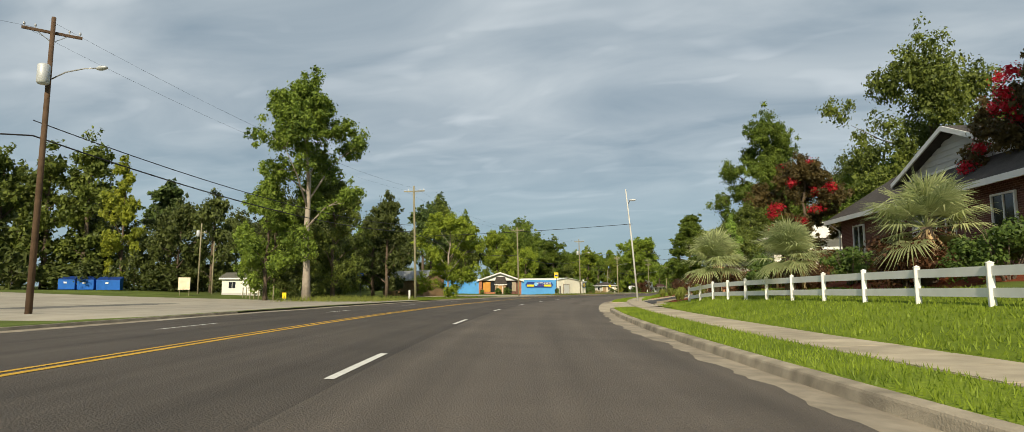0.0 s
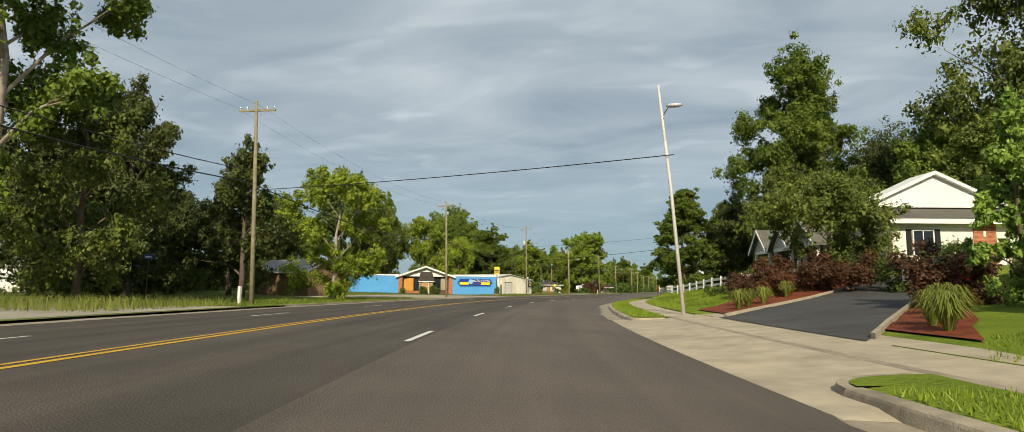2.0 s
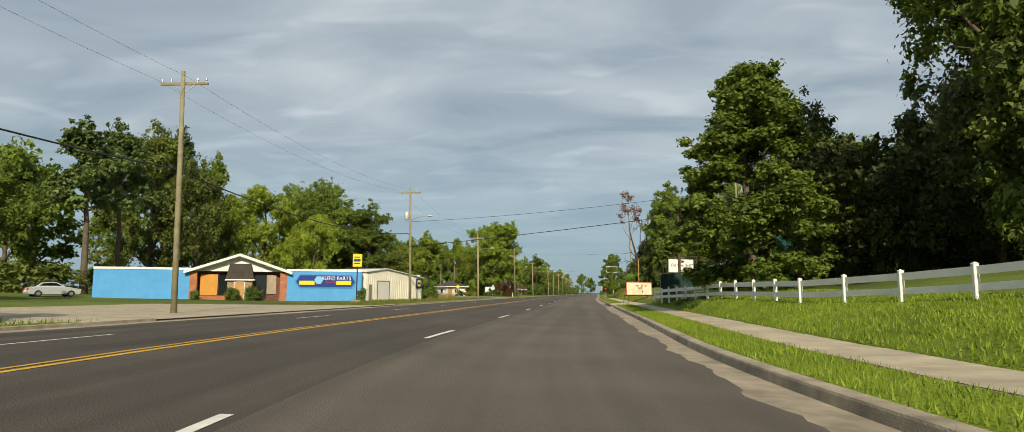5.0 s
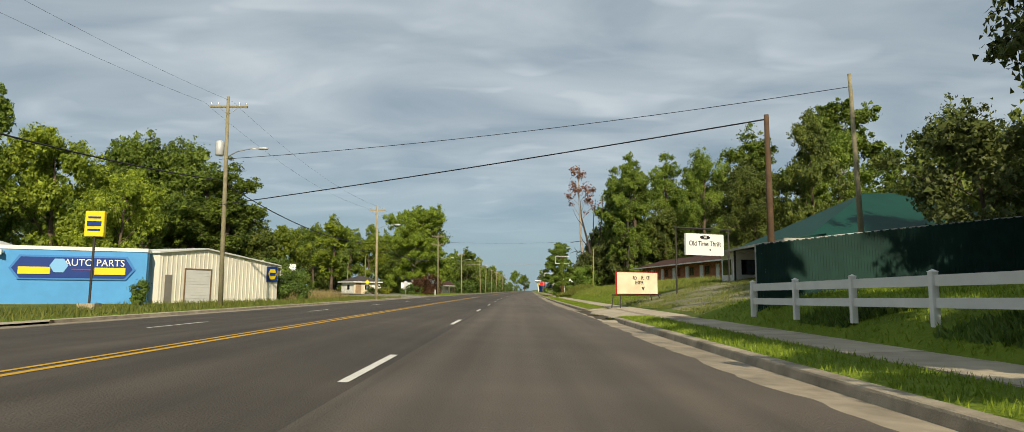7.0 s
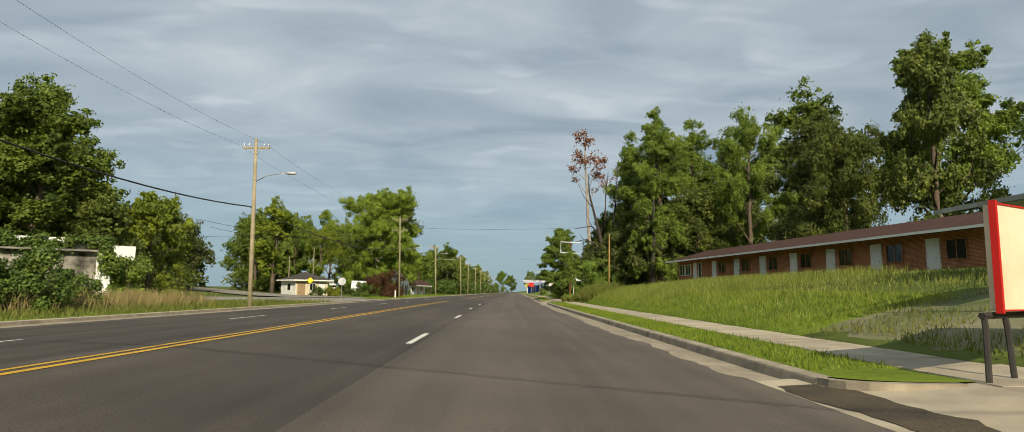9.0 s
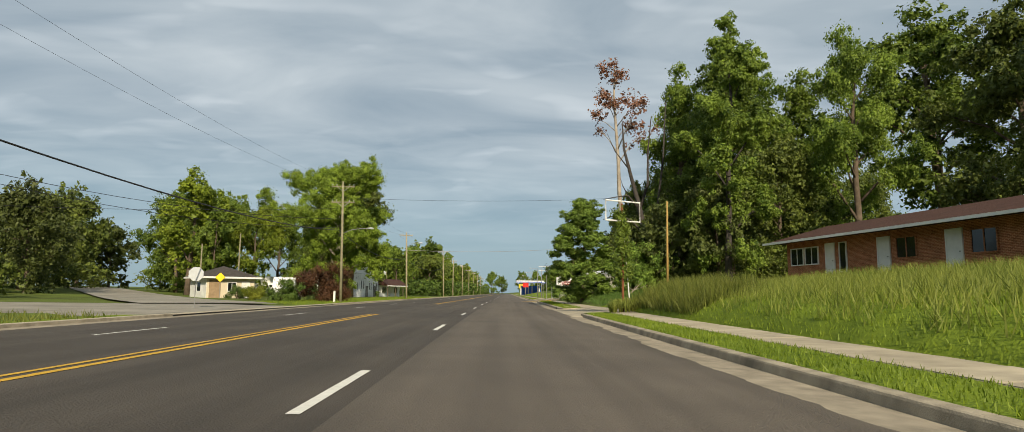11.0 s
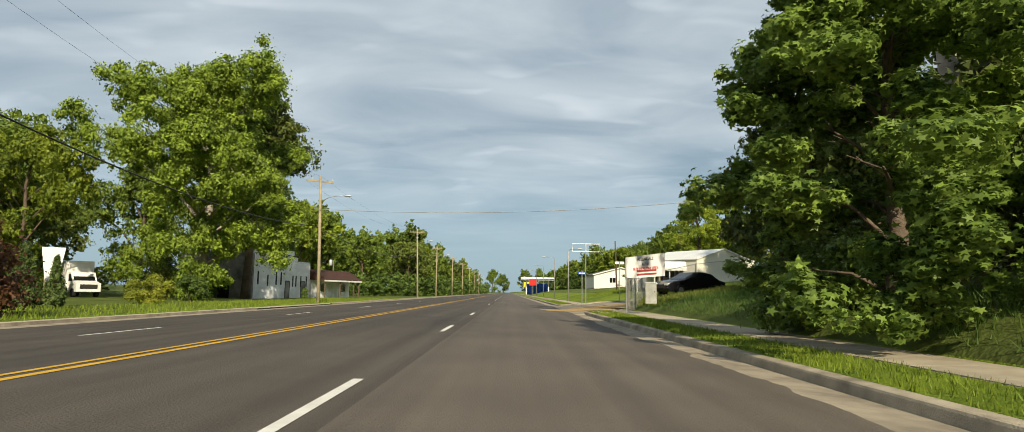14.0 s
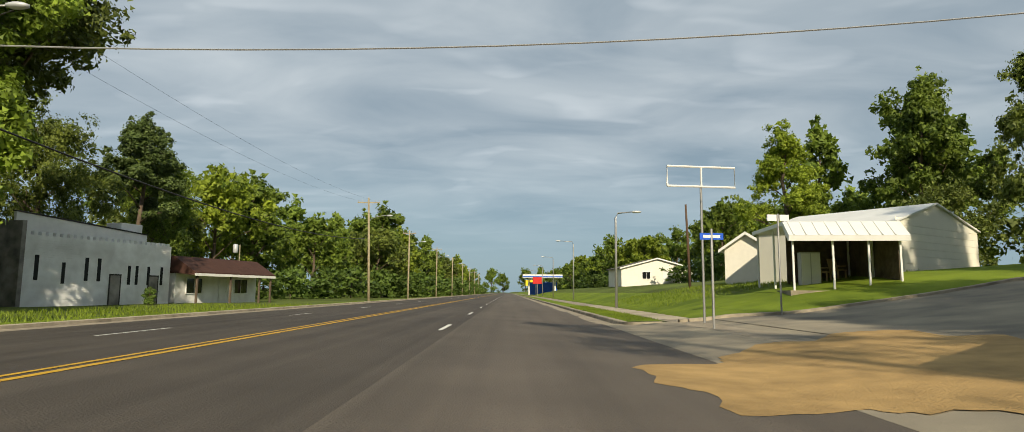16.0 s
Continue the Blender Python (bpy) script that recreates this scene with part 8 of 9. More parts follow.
mh = gable_block("mobile_home", (-75.6, 73.2), (-70.4, 75.3), 4.0, gz(-73, 74), 2.5, 0.7, CREAM_METAL, SHINGLE, "pale mobile home half hidden behind the trees", "house")
window(mh, 1.0, 2.0, 1.0, 1.9)
door(mh, 3.0, 3.8, 2.0)
part("skirting", MB().box(0.0, 5.6, -0.05, -0.004, -0.3, 0.35), SIDING, mh)
wf = thing("wire_fence", Matrix.Translation((-62.0, 63.4, gz(-62, 63.4))), "old wire fence on grey wooden posts behind the gravel lot", "fence")
for i in range(8):
    part("post", MB().tube([(i * 2.2, -i * 1.68, -0.3), (i * 2.2 + 0.03, -i * 1.68, 1.25 + 0.1 * (i % 3))], 0.055, 6), POLE_WOOD, wf)
for z in (0.45, 0.85, 1.2):
    part("wire", MB().tube([(0, 0, z), (15.4, -11.76, z)], 0.008, 4), STEEL, wf)
sign_board("notice_board", -72.3, 63.8, 0.75, 1.5, 1.6, 25, ((-0.6, 1.9), (0.6, 1.9)), OLD_PANEL, "weathered pale board at the back of the gravel lot", "sign", frame_mat=POLE_WOOD)

# ---- single trees that stand out ----
def hero(name, x, y, height, width, seed, leaf, bark, leaves, size, label, fork=0.2, limbs=14, lump=0.16, rise=0.6, trunk=0.022, skip=0.0, skirt=6, droop=0.0, z=None, cone=0, lobes=0):
    """A tree of its own shape, made at full size."""
    mb, tips = wood(seed, height * 0.92, width * (0.34 if cone else 0.86), height * trunk, fork, limbs, rise=rise, skirt=skirt)
    if cone:
        rc = random.Random(seed + 7)
        tips = []
        for _ in range(cone):
            t = rc.random() ** 0.8
            reach = width * 0.5 * min(1.0, 0.62 + 1.8 * t) * (1 - t) ** 0.78 * rc.uniform(0.1, 1.0) ** 0.6
            a = rc.uniform(0, 6.283)
            tips.append((Vector((math.cos(a) * reach, math.sin(a) * reach, height * (0.03 + 0.9 * t))), t))
    blobs = crown_blobs(tips, seed, width * lump, skip)
    crown = leaf_mesh("crown", blobs, leaves if lobes else leaves * 2, size if lobes else size * 0.85, leaf, seed, droop, lobes=lobes)
    co = np.empty(len(crown.vertices) * 3)
    crown.vertices.foreach_get("co", co)
    co = co.reshape(-1, 3)
    kz, kw = height / np.percentile(co[:, 2], 99.5), width / (2 * np.percentile(np.hypot(co[:, 0], co[:, 1]), 96))
    ob = thing(name, Matrix.Translation((x, y, (gz(x, y) if z is None else z) - 0.05)) @ Matrix.Diagonal((kw, kw, kz, 1)), label, "tree")
    part("trunk", mb, bark, ob, smooth=True)
    part("crown", crown, None, ob)
    return ob


hero("tree", -43.6, 52.8, 22.5, 11.0, 101, LEAF_MID, PALE_BARK, 20000, 0.16, "tall sparse tree with pale forked trunk, its crown lit by sun", 0.34, 16, 0.14, 0.9, 0.016, 0.05, 5)
hero("tree", -44.8, 58.5, 13.0, 8.0, 102, LEAF_DARK, BARK, 12000, 0.14, "leafy lower tree beside the tall pale-trunked one", 0.1, 12, 0.16, 0.6, 0.018, 0.0, 12)
hero("tree", -48.2, 52.2, 12.0, 7.0, 112, LEAF_MID, BARK, 12000, 0.14, "leafy young tree against the tall pale trunk", 0.15, 11, 0.16, 0.7, 0.016, 0.0, 9)
hero("tree", -55.4, 281.0, 23.0, 18.5, 103, LEAF_OAK, PALE_BARK, 75000, 0.165, "great broad oak with pale limbs and a lumpy sunlit crown", 0.14, 20, 0.12, 0.62, 0.024, 0.0, 12)
hero("tree", -18.6, 232.9, 9.9, 7.4, 104, LEAF_SWEET, BARK, 70000, 0.068, "bright green star-leaved sweetgum, leafy to the ground", 0.06, 24, 0.10, 0.75, 0.014, 0.0, 20, cone=110, lobes=5)
hero("tree", -13.7, 231.4, 4.6, 5.5, 105, LEAF_SWEET, BARK, 9000, 0.09, "bushy young sweetgum beside the larger one", 0.06, 12, 0.17, 0.6, 0.014, 0.0, 18)
hero("tree", -43.8, 82.8, 11.9, 9.4, 106, LEAF_BRIGHT, PALE_BARK, 16000, 0.13, "open yellow-green tree with pale forked stems", 0.10, 13, 0.12, 0.9, 0.014, 0.05, 16)
hero("tree", -5.0, 69.5, 6.2, 7.0, 107, LEAF_DARK, BARK, 15000, 0.11, "dense round dark-leaved tree before the apartments", 0.2, 13, 0.17, 0.5, 0.016, 0.0, 8)
hero("tree", -3.8, 50.3, 5.6, 2.1, 108, LEAF_SWEET, BARK, 9000, 0.09, "narrow bright young tree beside the drive", 0.08, 13, 0.17, 0.9, 0.012, 0.0, 10)
hero("tree", -13.6, 111.4, 12.4, 8.2, 121, LEAF_MID, BARK, 36000, 0.12, "full conical green tree behind the long fence", 0.1, 18, 0.11, 0.6, 0.014, 0.0, 14, cone=120)
hero("tree", -98.5, 74.5, 21.5, 7.0, 109, LEAF_YELLOW, BARK, 10000, 0.20, "narrow yellow-green tree grown over with vines", 0.1, 13, 0.17, 0.9, 0.012, 0.0, 10)
hero("tree", -6.5, 227.0, 24.0, 8.5, 110, LEAF_MID, DEAD_WOOD, 24000, 0.15, "tall vine-hung tree on the bank", 0.15, 15, 0.14, 0.9, 0.013, 0.0, 10)
hero("tree", -13.6, 237.6, 25.0, 7.0, 113, LEAF_WITHER, PALE_BARK, 1300, 0.13, "dying tree with bare limbs and rusty withered tips", 0.55, 13, 0.12, 1.1, 0.009, 0.25, 0)
hero("crape_myrtle", 0.7, 42.0, 7.5, 4.8, 114, LEAF_CRAPE, BARK, 14000, 0.085, "crape myrtle with rust-tinged leaves and red blossom", 0.25, 12, 0.15, 0.7, 0.016, 0.0, 3)
hero("crape_myrtle", 7.3, 28.6, 7.4, 4.6, 115, LEAF_CRAPE, BARK, 9000, 0.09, "crape myrtle heavy with red blossom beside the house", 0.25, 12, 0.15, 0.7, 0.016, 0.0, 3)
for x, y, h in ((0.7, 42.0, 7.2), (7.3, 28.6, 7.2)):
    rb = random.Random(int(x * 10))
    bl_ = [(rb.uniform(-1, 1) * h * 0.28, rb.uniform(-1, 1) * h * 0.28, h * rb.uniform(0.45, 1.0), 0.10 + 0.03 * h) for _ in range(14)]
    solo("blossom", leaf_mesh("blossom", bl_, 2200, 0.055, LEAF_RED, 120 + int(x)), None, "clusters of bright red blossom on the crape myrtle", "blossom", m=Matrix.Translation((x, y, gz(x, y))))


def big_snag(x, y):
    ob = thing("dead_tree", Matrix.Translation((x, y, gz(x, y))), "massive dead tree with broken dark limbs", "tree")
    part("trunk", MB().tube([(0.3, 0, -0.5), (0.25, 0, 3), (0.15, 0, 6), (-0.35, 0.1, 8.6), (-1.0, 0.2, 11.2), (-1.7, 0.1, 14), (-1.9, 0, 17)], [0.40, 0.33, 0.29, 0.24, 0.18, 0.13, 0.04], 10), DEAD_WOOD, ob, smooth=True)
    for pts, r in (([(0.1, 0, 5.4), (-1.0, -0.2, 6.7), (-2.2, -0.3, 7.3), (-3.0, -0.3, 7.2), (-3.9, -0.2, 6.9)], 0.2), ([(-2.6, -0.3, 7.3), (-3.2, -0.3, 8.0)], 0.1),
                   ([(-0.5, 0, 8.2), (-1.4, -0.1, 9.3), (-2.3, -0.1, 9.2), (-3.9, -0.2, 8.9)], 0.19), ([(-1.4, -0.1, 9.3), (-1.9, 0, 10.3), (-2.1, 0, 11.0)], 0.11),
                   ([(-0.2, 0.1, 8.0), (0.6, 0.1, 10.5), (0.7, 0.2, 14.0), (1.1, 0.2, 17.5)], 0.26), ([(0.2, 0, 5.0), (1.6, 0.2, 8.5), (2.2, 0.2, 13.0), (2.6, 0.3, 19)], 0.3), ([(-1.2, 0.2, 12), (-2.6, 0.1, 13.8), (-3.4, 0, 15.6)], 0.12)):
        part("limb", MB().tube(pts, [r * 0.62 * (1 - 0.75 * k / (len(pts) - 1)) for k in range(len(pts))], 7), DEAD_WOOD, ob, smooth=True)
    return ob


big_snag(-12.6, 233.6)
fb = thing("fallen_branch", Matrix.Translation((-15.5, 226.0, gz(-15.5, 226) + 0.1)), "bleached fallen branch lying in the weeds", "branch")
part("stem", MB().tube([(0, 0, 0), (0.6, 0.3, 0.5), (1.3, 0.2, 1.2)], [0.07, 0.05, 0.015], 6), PALE_BARK, fb)
for q in ((-0.5, 0.2, 1.1), (0.9, -0.3, 1.3), (1.8, 0.6, 0.9)):
    part("twig", MB().tube([(0.5, 0.25, 0.45), q], [0.035, 0.01], 5), PALE_BARK, fb)


# ---- shrubs and beds ----
def bush(x, y, h, w, leaf, label, seed, leaves=3500, size=0.07, name="shrub"):
    rnd = random.Random(seed)
    ob = thing(name, Matrix.Translation((x, y, gz(x, y))), label, "shrub")
    stems, blobs = MB(), []
    for k in range(7):
        a, r = rnd.uniform(0, 6.28), w * 0.5 * rnd.uniform(0.2, 0.75)
        p = (math.cos(a) * r, math.sin(a) * r, h * rnd.uniform(0.45, 0.85))
        stems.tube([(math.cos(a) * 0.08, math.sin(a) * 0.08, -0.1), p], [0.03, 0.008], 5)
    part("stems", stems, BARK, ob)
    for k in range(22):
        a, r = rnd.uniform(0, 6.28), w * 0.5 * math.sqrt(rnd.random()) * 0.85
        zc = h * rnd.uniform(0.12, 0.86) * (1 - 0.45 * (r / (w * 0.5)) ** 2)
        blobs.append((math.cos(a) * r, math.sin(a) * r, zc, min(h, w) * rnd.uniform(0.13, 0.24)))
    part("foliage", leaf_mesh("foliage", blobs, int(leaves * 1.7), size * 0.8, leaf, seed), None, ob)
    return ob


bush(-45.2, 240.2, 4.6, 7.2, LEAF_RUST, "large rusty brown-green rounded bush", 201, 9000, 0.12)
bush(-48.5, 236.5, 2.6, 3.6, LEAF_BUSH, "green bush beside the camper", 202, 3000, 0.12)
bush(-51.5, 265.5, 2.1, 3.2, LEAF_YELLOW, "bright yellow-green clipped shrub", 203, 5000, 0.10)
bush(-55.5, 246.5, 1.9, 3.0, LEAF_YELLOW, "yellow-green shrub before the bungalow", 204, 3500, 0.10)
bush(-51.0, 270.5, 2.8, 2.0, LEAF_BUSH, "upright green shrub by the shop", 205, 3000, 0.11)
bush(-52.8, 303.8, 1.6, 0.9, LEAF_BUSH, "small green bush against the white wall", 206, 1500, 0.08)
def conifer(x, y, h, w, seed):
    """A dense upright cone of fine foliage."""
    rnd = random.Random(seed)
    ob = thing("conifer", Matrix.Translation((x, y, gz(x, y))), "upright conical evergreen beside the notice board", "shrub")
    part("stem", MB().tube([(0, 0, -0.2), (0, 0, h * 0.9)], [0.07, 0.015], 6), BARK, ob)
    blobs = []
    for k in range(90):
        t = rnd.random()
        r = w * 0.5 * (1 - t) ** 0.75 * rnd.uniform(0.35, 0.85) * (0.75 if t < 0.08 else 1)
        a_ = rnd.uniform(0, 6.28)
        blobs.append((math.cos(a_) * r, math.sin(a_) * r, 0.1 + t * h * 0.93, w * 0.11 * (1.25 - 0.6 * t)))
    part("foliage", leaf_mesh("foliage", blobs, 9000, 0.055, LEAF_PINE, seed, flat=1.5), None, ob)
    return ob


conifer(-50.3, 252.0, 3.3, 2.1, 351)
conifer(-49.1, 252.6, 2.7, 1.3, 352)
bush(-49.0, 148.4, 1.7, 1.3, LEAF_BUSH, "green shrub growing against the blue wall", 207, 2200, 0.08)
for k, (x, y, h, w) in enumerate(((-61.8, 143.0, 1.6, 1.6), (-60.0, 144.4, 1.9, 2.0), (-65.3, 141.6, 1.1, 1.1))):
    bush(x, y, h, w, LEAF_BUSH, "unkempt green shrub before the brick entrance", 210 + k, 2200, 0.08)
bush(-46.0, 166.5, 3.0, 4.0, LEAF_BUSH, "tall weedy bush at the end of the metal store", 214, 4500, 0.12)
bush(-47.5, 171.0, 2.4, 3.6, LEAF_BUSH, "weedy green bush beside the metal store", 215, 3500, 0.12)
bush(-61.5, 172.5, 4.6, 3.6, LEAF_MID, "tall leafy bush before the derelict shop", 216, 5500, 0.12)
bush(-51.9, 183.3, 5.2, 3.2, LEAF_MID, "tall leafy bush beside the derelict shop", 217, 6000, 0.14)
bush(-18.2, 236.8, 3.0, 3.6, LEAF_SWEET, "leafy green shrub at the foot of the sweetgum", 222, 7000, 0.10)
bush(-4.9, 52.9, 2.3, 3.0, LEAF_RUST, "rusty red-leaved shrub beside the drive", 221, 5000, 0.075)
# the bed by the drive
BED = []
for k, (s, l, h, w, lf, lab) in enumerate((
        (58.5, 13.0, 2.0, 3.6, LEAF_RUST, "rusty red-leaved shrub in the mulch bed"), (57.5, 16.5, 2.5, 4.0, LEAF_RUST, "rusty red-leaved shrub in the mulch bed"),
        (61.5, 14.8, 2.1, 3.4, LEAF_RUST, "rusty red-leaved shrub in the mulch bed"), (55.5, 19.0, 2.2, 3.4, LEAF_BUSH, "rounded green shrub in the mulch bed"),
        (57.0, 21.5, 2.4, 3.4, LEAF_BUSH, "rounded green shrub in the mulch bed"), (60.5, 18.5, 2.3, 3.2, LEAF_BUSH, "rounded green shrub in the mulch bed"),
        (54.0, 24.0, 2.0, 3.0, LEAF_BUSH, "rounded green shrub in the mulch bed"), (64.0, 12.2, 0.55, 2.6, LEAF_BUSH, "low spreading green shrub on the lawn"))):
    x, y = at(s, l)
    bush(x, y, h, w, lf, lab, 230 + k, 4200, 0.085)
solo("fence_bed", patch(2, 30.5, 12.3, 16.5, 0.09, 1.5, 0.3, 13), MULCH, "strip of red bark mulch behind the fence", "mulch", "structure")
for k in range(13):
    d = 27 - k * 2.6
    x, y = 4.83 - 0.348 * d + 1.6 + (k % 3) * 0.8, 12.05 + 0.937 * d + 0.6
    bush(x, y, 1.5 + 0.6 * ((k * 7) % 4) / 3, 2.5, LEAF_RUST if k % 3 != 1 else LEAF_BUSH, "loose shrub in the bed behind the fence" if k % 3 == 1 else "rust-tinged shrub in the bed behind the fence", 260 + k, 2600, 0.075)
for k, (x, y, h, w) in enumerate(((-5.0, 80.5, 0.9, 1.6), (-5.7, 83.5, 0.9, 1.8), (-6.5, 87.0, 0.9, 1.8), (-4.4, 77.8, 0.9, 1.6), (-7.2, 90.4, 0.9, 1.8))):
    bush(x, y, h, w, LEAF_BUSH, "clipped low green hedge shrub before the apartments", 280 + k, 2200, 0.07)


def tuft_clump(x, y, h, n, seed, material, label, name="grass_clump"):
    """Long blades arching out of one foot."""
    rnd = random.Random(seed)
    mb = MB()
    for k in range(n):
        a = rnd.uniform(0, 6.28)
        r, hh = h * rnd.uniform(0.35, 0.8), h * rnd.uniform(0.6, 1.0)
        d, sd = Vector((math.cos(a), math.sin(a), 0)), Vector((-math.sin(a), math.cos(a), 0)) * h * 0.02
        p0, p1, p2 = d * 0.03, d * r * 0.45 + Vector((0, 0, hh)), d * r + Vector((0, 0, hh * 0.55))
        i = len(mb.v)
        mb.v += [tuple(p0 - sd), tuple(p0 + sd), tuple(p1 + sd * 0.8), tuple(p1 - sd * 0.8), tuple(p2)]
        mb.f += [(i, i + 1, i + 2, i + 3), (i + 3, i + 2, i + 4)]
    return solo(name, mb, material, label, "plant", m=Matrix.Translation((x, y, gz(x, y))))


for k, (s, l) in enumerate(((51.6, 10.2), (53.2, 11.0), (54.4, 12.0), (56.4, 13.6), (54.8, 11.0), (38.2, 10.6), (40.6, 12.2), (39.0, 11.6), (37.0, 10.2))):
    x, y = at(s, l)
    tuft_clump(x, y, 0.9, 130, 300 + k, TALL_BLADES, "clump of long arching ornamental grass in the bed")


def palm(x, y, h, r, seed):
    """A low fan palm: a short trunk and stiff fans of narrow leaflets."""
    rnd = random.Random(seed)
    ob = thing("palm", Matrix.Translation((x, y, gz(x, y))), "low feathery pale green palm behind the fence", "palm")
    part("trunk", MB().tube([(0, 0, -0.2), (0.02, 0, h * 0.25), (0, 0.03, h * 0.5)], [0.22, 0.2, 0.16], 8), BARK, ob, smooth=True)
    dead = MB()
    for k in range(46):
        fans = MB()
        a = rnd.uniform(0, 6.28)
        el = radians(rnd.choice((80, 70, 58, 46, 34, 20, 4, -20)) + rnd.uniform(-8, 8))
        st = r * rnd.uniform(0.30, 0.48)
        d = Vector((math.cos(a) * math.cos(el), math.sin(a) * math.cos(el), math.sin(el)))
        hub = Vector((0, 0, h * 0.5)) + d * st
        side = Vector((-math.sin(a), math.cos(a), 0))
        up = d.cross(side) * -1
        fans.tube([(0, 0, h * 0.5), hub], [0.02, 0.012], 4, False)
        for q in range(33):
            w = radians(-112 + q * 7)
            ln = r * rnd.uniform(0.5, 0.62) * (0.72 + 0.28 * math.cos(w))
            e = d * math.cos(w) + side * math.sin(w)
            tip = hub + e * ln - Vector((0, 0, ln * rnd.uniform(0.08, 0.42)))
            mid = hub + e * ln * 0.55
            n = e.cross(up).normalized() * r * 0.0125
            i = len(fans.v)
            fans.v += [tuple(hub), tuple(mid + n), tuple(tip), tuple(mid - n)]
            fans.f.append((i, i + 1, i + 2, i + 3))
        part("fan", fans, LEAF_PALM, ob)
    for k in range(9):
        a = rnd.uniform(0, 6.28)
        dead.tube([(0.1 * math.cos(a), 0.1 * math.sin(a), h * 0.48), (0.5 * math.cos(a), 0.5 * math.sin(a), h * 0.3), (0.55 * math.cos(a), 0.55 * math.sin(a), h * 0.1)], [0.03, 0.05, 0.02], 4)
    part("dead_leaves", dead, WICKER, ob, "dry tan hanging leaves")
    return ob


rg = random.Random(77)
for k in range(16):
    tuft_clump(-20.3 + 0.13 * k + rg.uniform(-.2, .2), 205.4 + rg.uniform(-.1, 1.1) + 0.02 * k, rg.uniform(0.5, 0.85), 60, 440 + k, TALL_BLADES, "rank grass round the foot of the rusty sign post")
bush(-59.9, 252.4, 2.1, 3.2, LEAF_BUSH, "rounded green shrub before the bungalow", 431)
palm(-4.0, 38.2, 3.7, 2.35, 401)
palm(-0.6, 28.9, 3.0, 1.8, 402)
palm(3.0, 23.4, 3.3, 2.05, 403)


# ---- grass: uncountable blades over the lawns and weeds ----
def blades(name, s0, s1, l0, l1, per_m2, h, w, material, label, seed, lift=0.0, keep=None):
    rng = np.random.default_rng(seed)
    n = int((s1 - s0) * abs(l1 - l0) * per_m2)
    s, l = rng.uniform(s0, s1, n), rng.uniform(min(l0, l1), max(l0, l1), n)
    if keep is not None:
        k = keep(s, l)
        s, l = s[k], l[k]
        n = len(s)
    a = np.interp(s, S, PSI)
    lw = l + VERGE_SHIFT * np.clip((l - 6.2) / 0.9, 0, 1)
    x, y = np.interp(s, S, CX) + lw * np.cos(a), np.interp(s, S, CY) + lw * np.sin(a)
    side = RIGHT if l0 > 0 else LEFT
    z = np.interp(l, [k[0] for k in side], [k[1] for k in side])
    if l0 > 0:
        z = z * np.interp(s, [27, 34, 55, 64], [1, 0.5, 0.5, 1])
    z = z + lift
    if l0 > 0:
        z += RISE * np.interp(s, RISE_S, RISE_K) * np.interp(l, [8.5, 9.0, 9.8, 11, 14], [0, 0.75, 1.1, 1.0, 0.0])
    hh = h * (0.45 + 0.9 * rng.random(n))
    t = rng.uniform(0, 2 * np.pi, n)
    ww = w * (0.6 + 0.8 * rng.random(n))
    lean = rng.normal(size=(n, 2)) * hh[:, None] * 0.38
    v = np.empty((n, 3, 3))
    v[:, 0] = np.stack([x - ww * np.cos(t), y - ww * np.sin(t), z - 0.02], 1)
    v[:, 1] = np.stack([x + ww * np.cos(t), y + ww * np.sin(t), z - 0.02], 1)
    v[:, 2] = np.stack([x + lean[:, 0], y + lean[:, 1], z + hh], 1)
    me = bpy.data.meshes.new(name)
    me.vertices.add(3 * n)
    me.vertices.foreach_set("co", v.ravel())
    me.loops.add(3 * n)
    me.loops.foreach_set("vertex_index", np.arange(3 * n, dtype=np.int32))
    me.polygons.add(n)
    me.polygons.foreach_set("loop_start", np.arange(0, 3 * n, 3, dtype=np.int32))
    me.materials.append(material)
    me.update()
    me.validate()
    return solo(name, me, None, label, "grass", "stuff")


for i, (s0, s1) in enumerate(((-8, 31), (51, 129), (142.8, 199), (214, 253), (276, 300))):
    blades("verge_grass", s0, s1, 6.2, 7.1, 250, 0.085, 0.012, BLADES, "short bright mown grass of the verge", 500 + i, 0.01)
for i, (s0, s1) in enumerate(((-8, 36), (50, 126), (150, 203))):
    blades("lawn_grass", s0, s1, 8.5, 12.8, 90, 0.10, 0.016, BLADES, "short bright mown grass of the lawn", 510 + i, 0.04,
           lambda s, l: (s < 36.0 + (l - 8) * 1.55 - 3.5) | (s > 47.0 + (l - 8) * 1.25 + 6.4))
blades("lawn_grass", 283, 300, 8.95, 22, 30, 0.13, 0.02, BLADES, "short bright mown grass of the lawn", 515, 0.04)
blades("ivy_weeds", 57, 80, 9.4, 14, 150, 0.15, 0.028, BLADES, "leafy ground cover on the lawn", 516, 0.03, lambda s, l: np.sin(s * 1.3) + np.sin(l * 2.1 + s * 0.4) > 0.1)
blades("fence_weeds", 104, 122, 8.7, 9.7, 620, 0.15, 0.032, LEAF_BUSH, "leafy creeping weeds along the fence", 517, 0.05, lambda s, l: np.sin(s * 1.3) + np.sin(l * 3.1 + s) > 0.2)
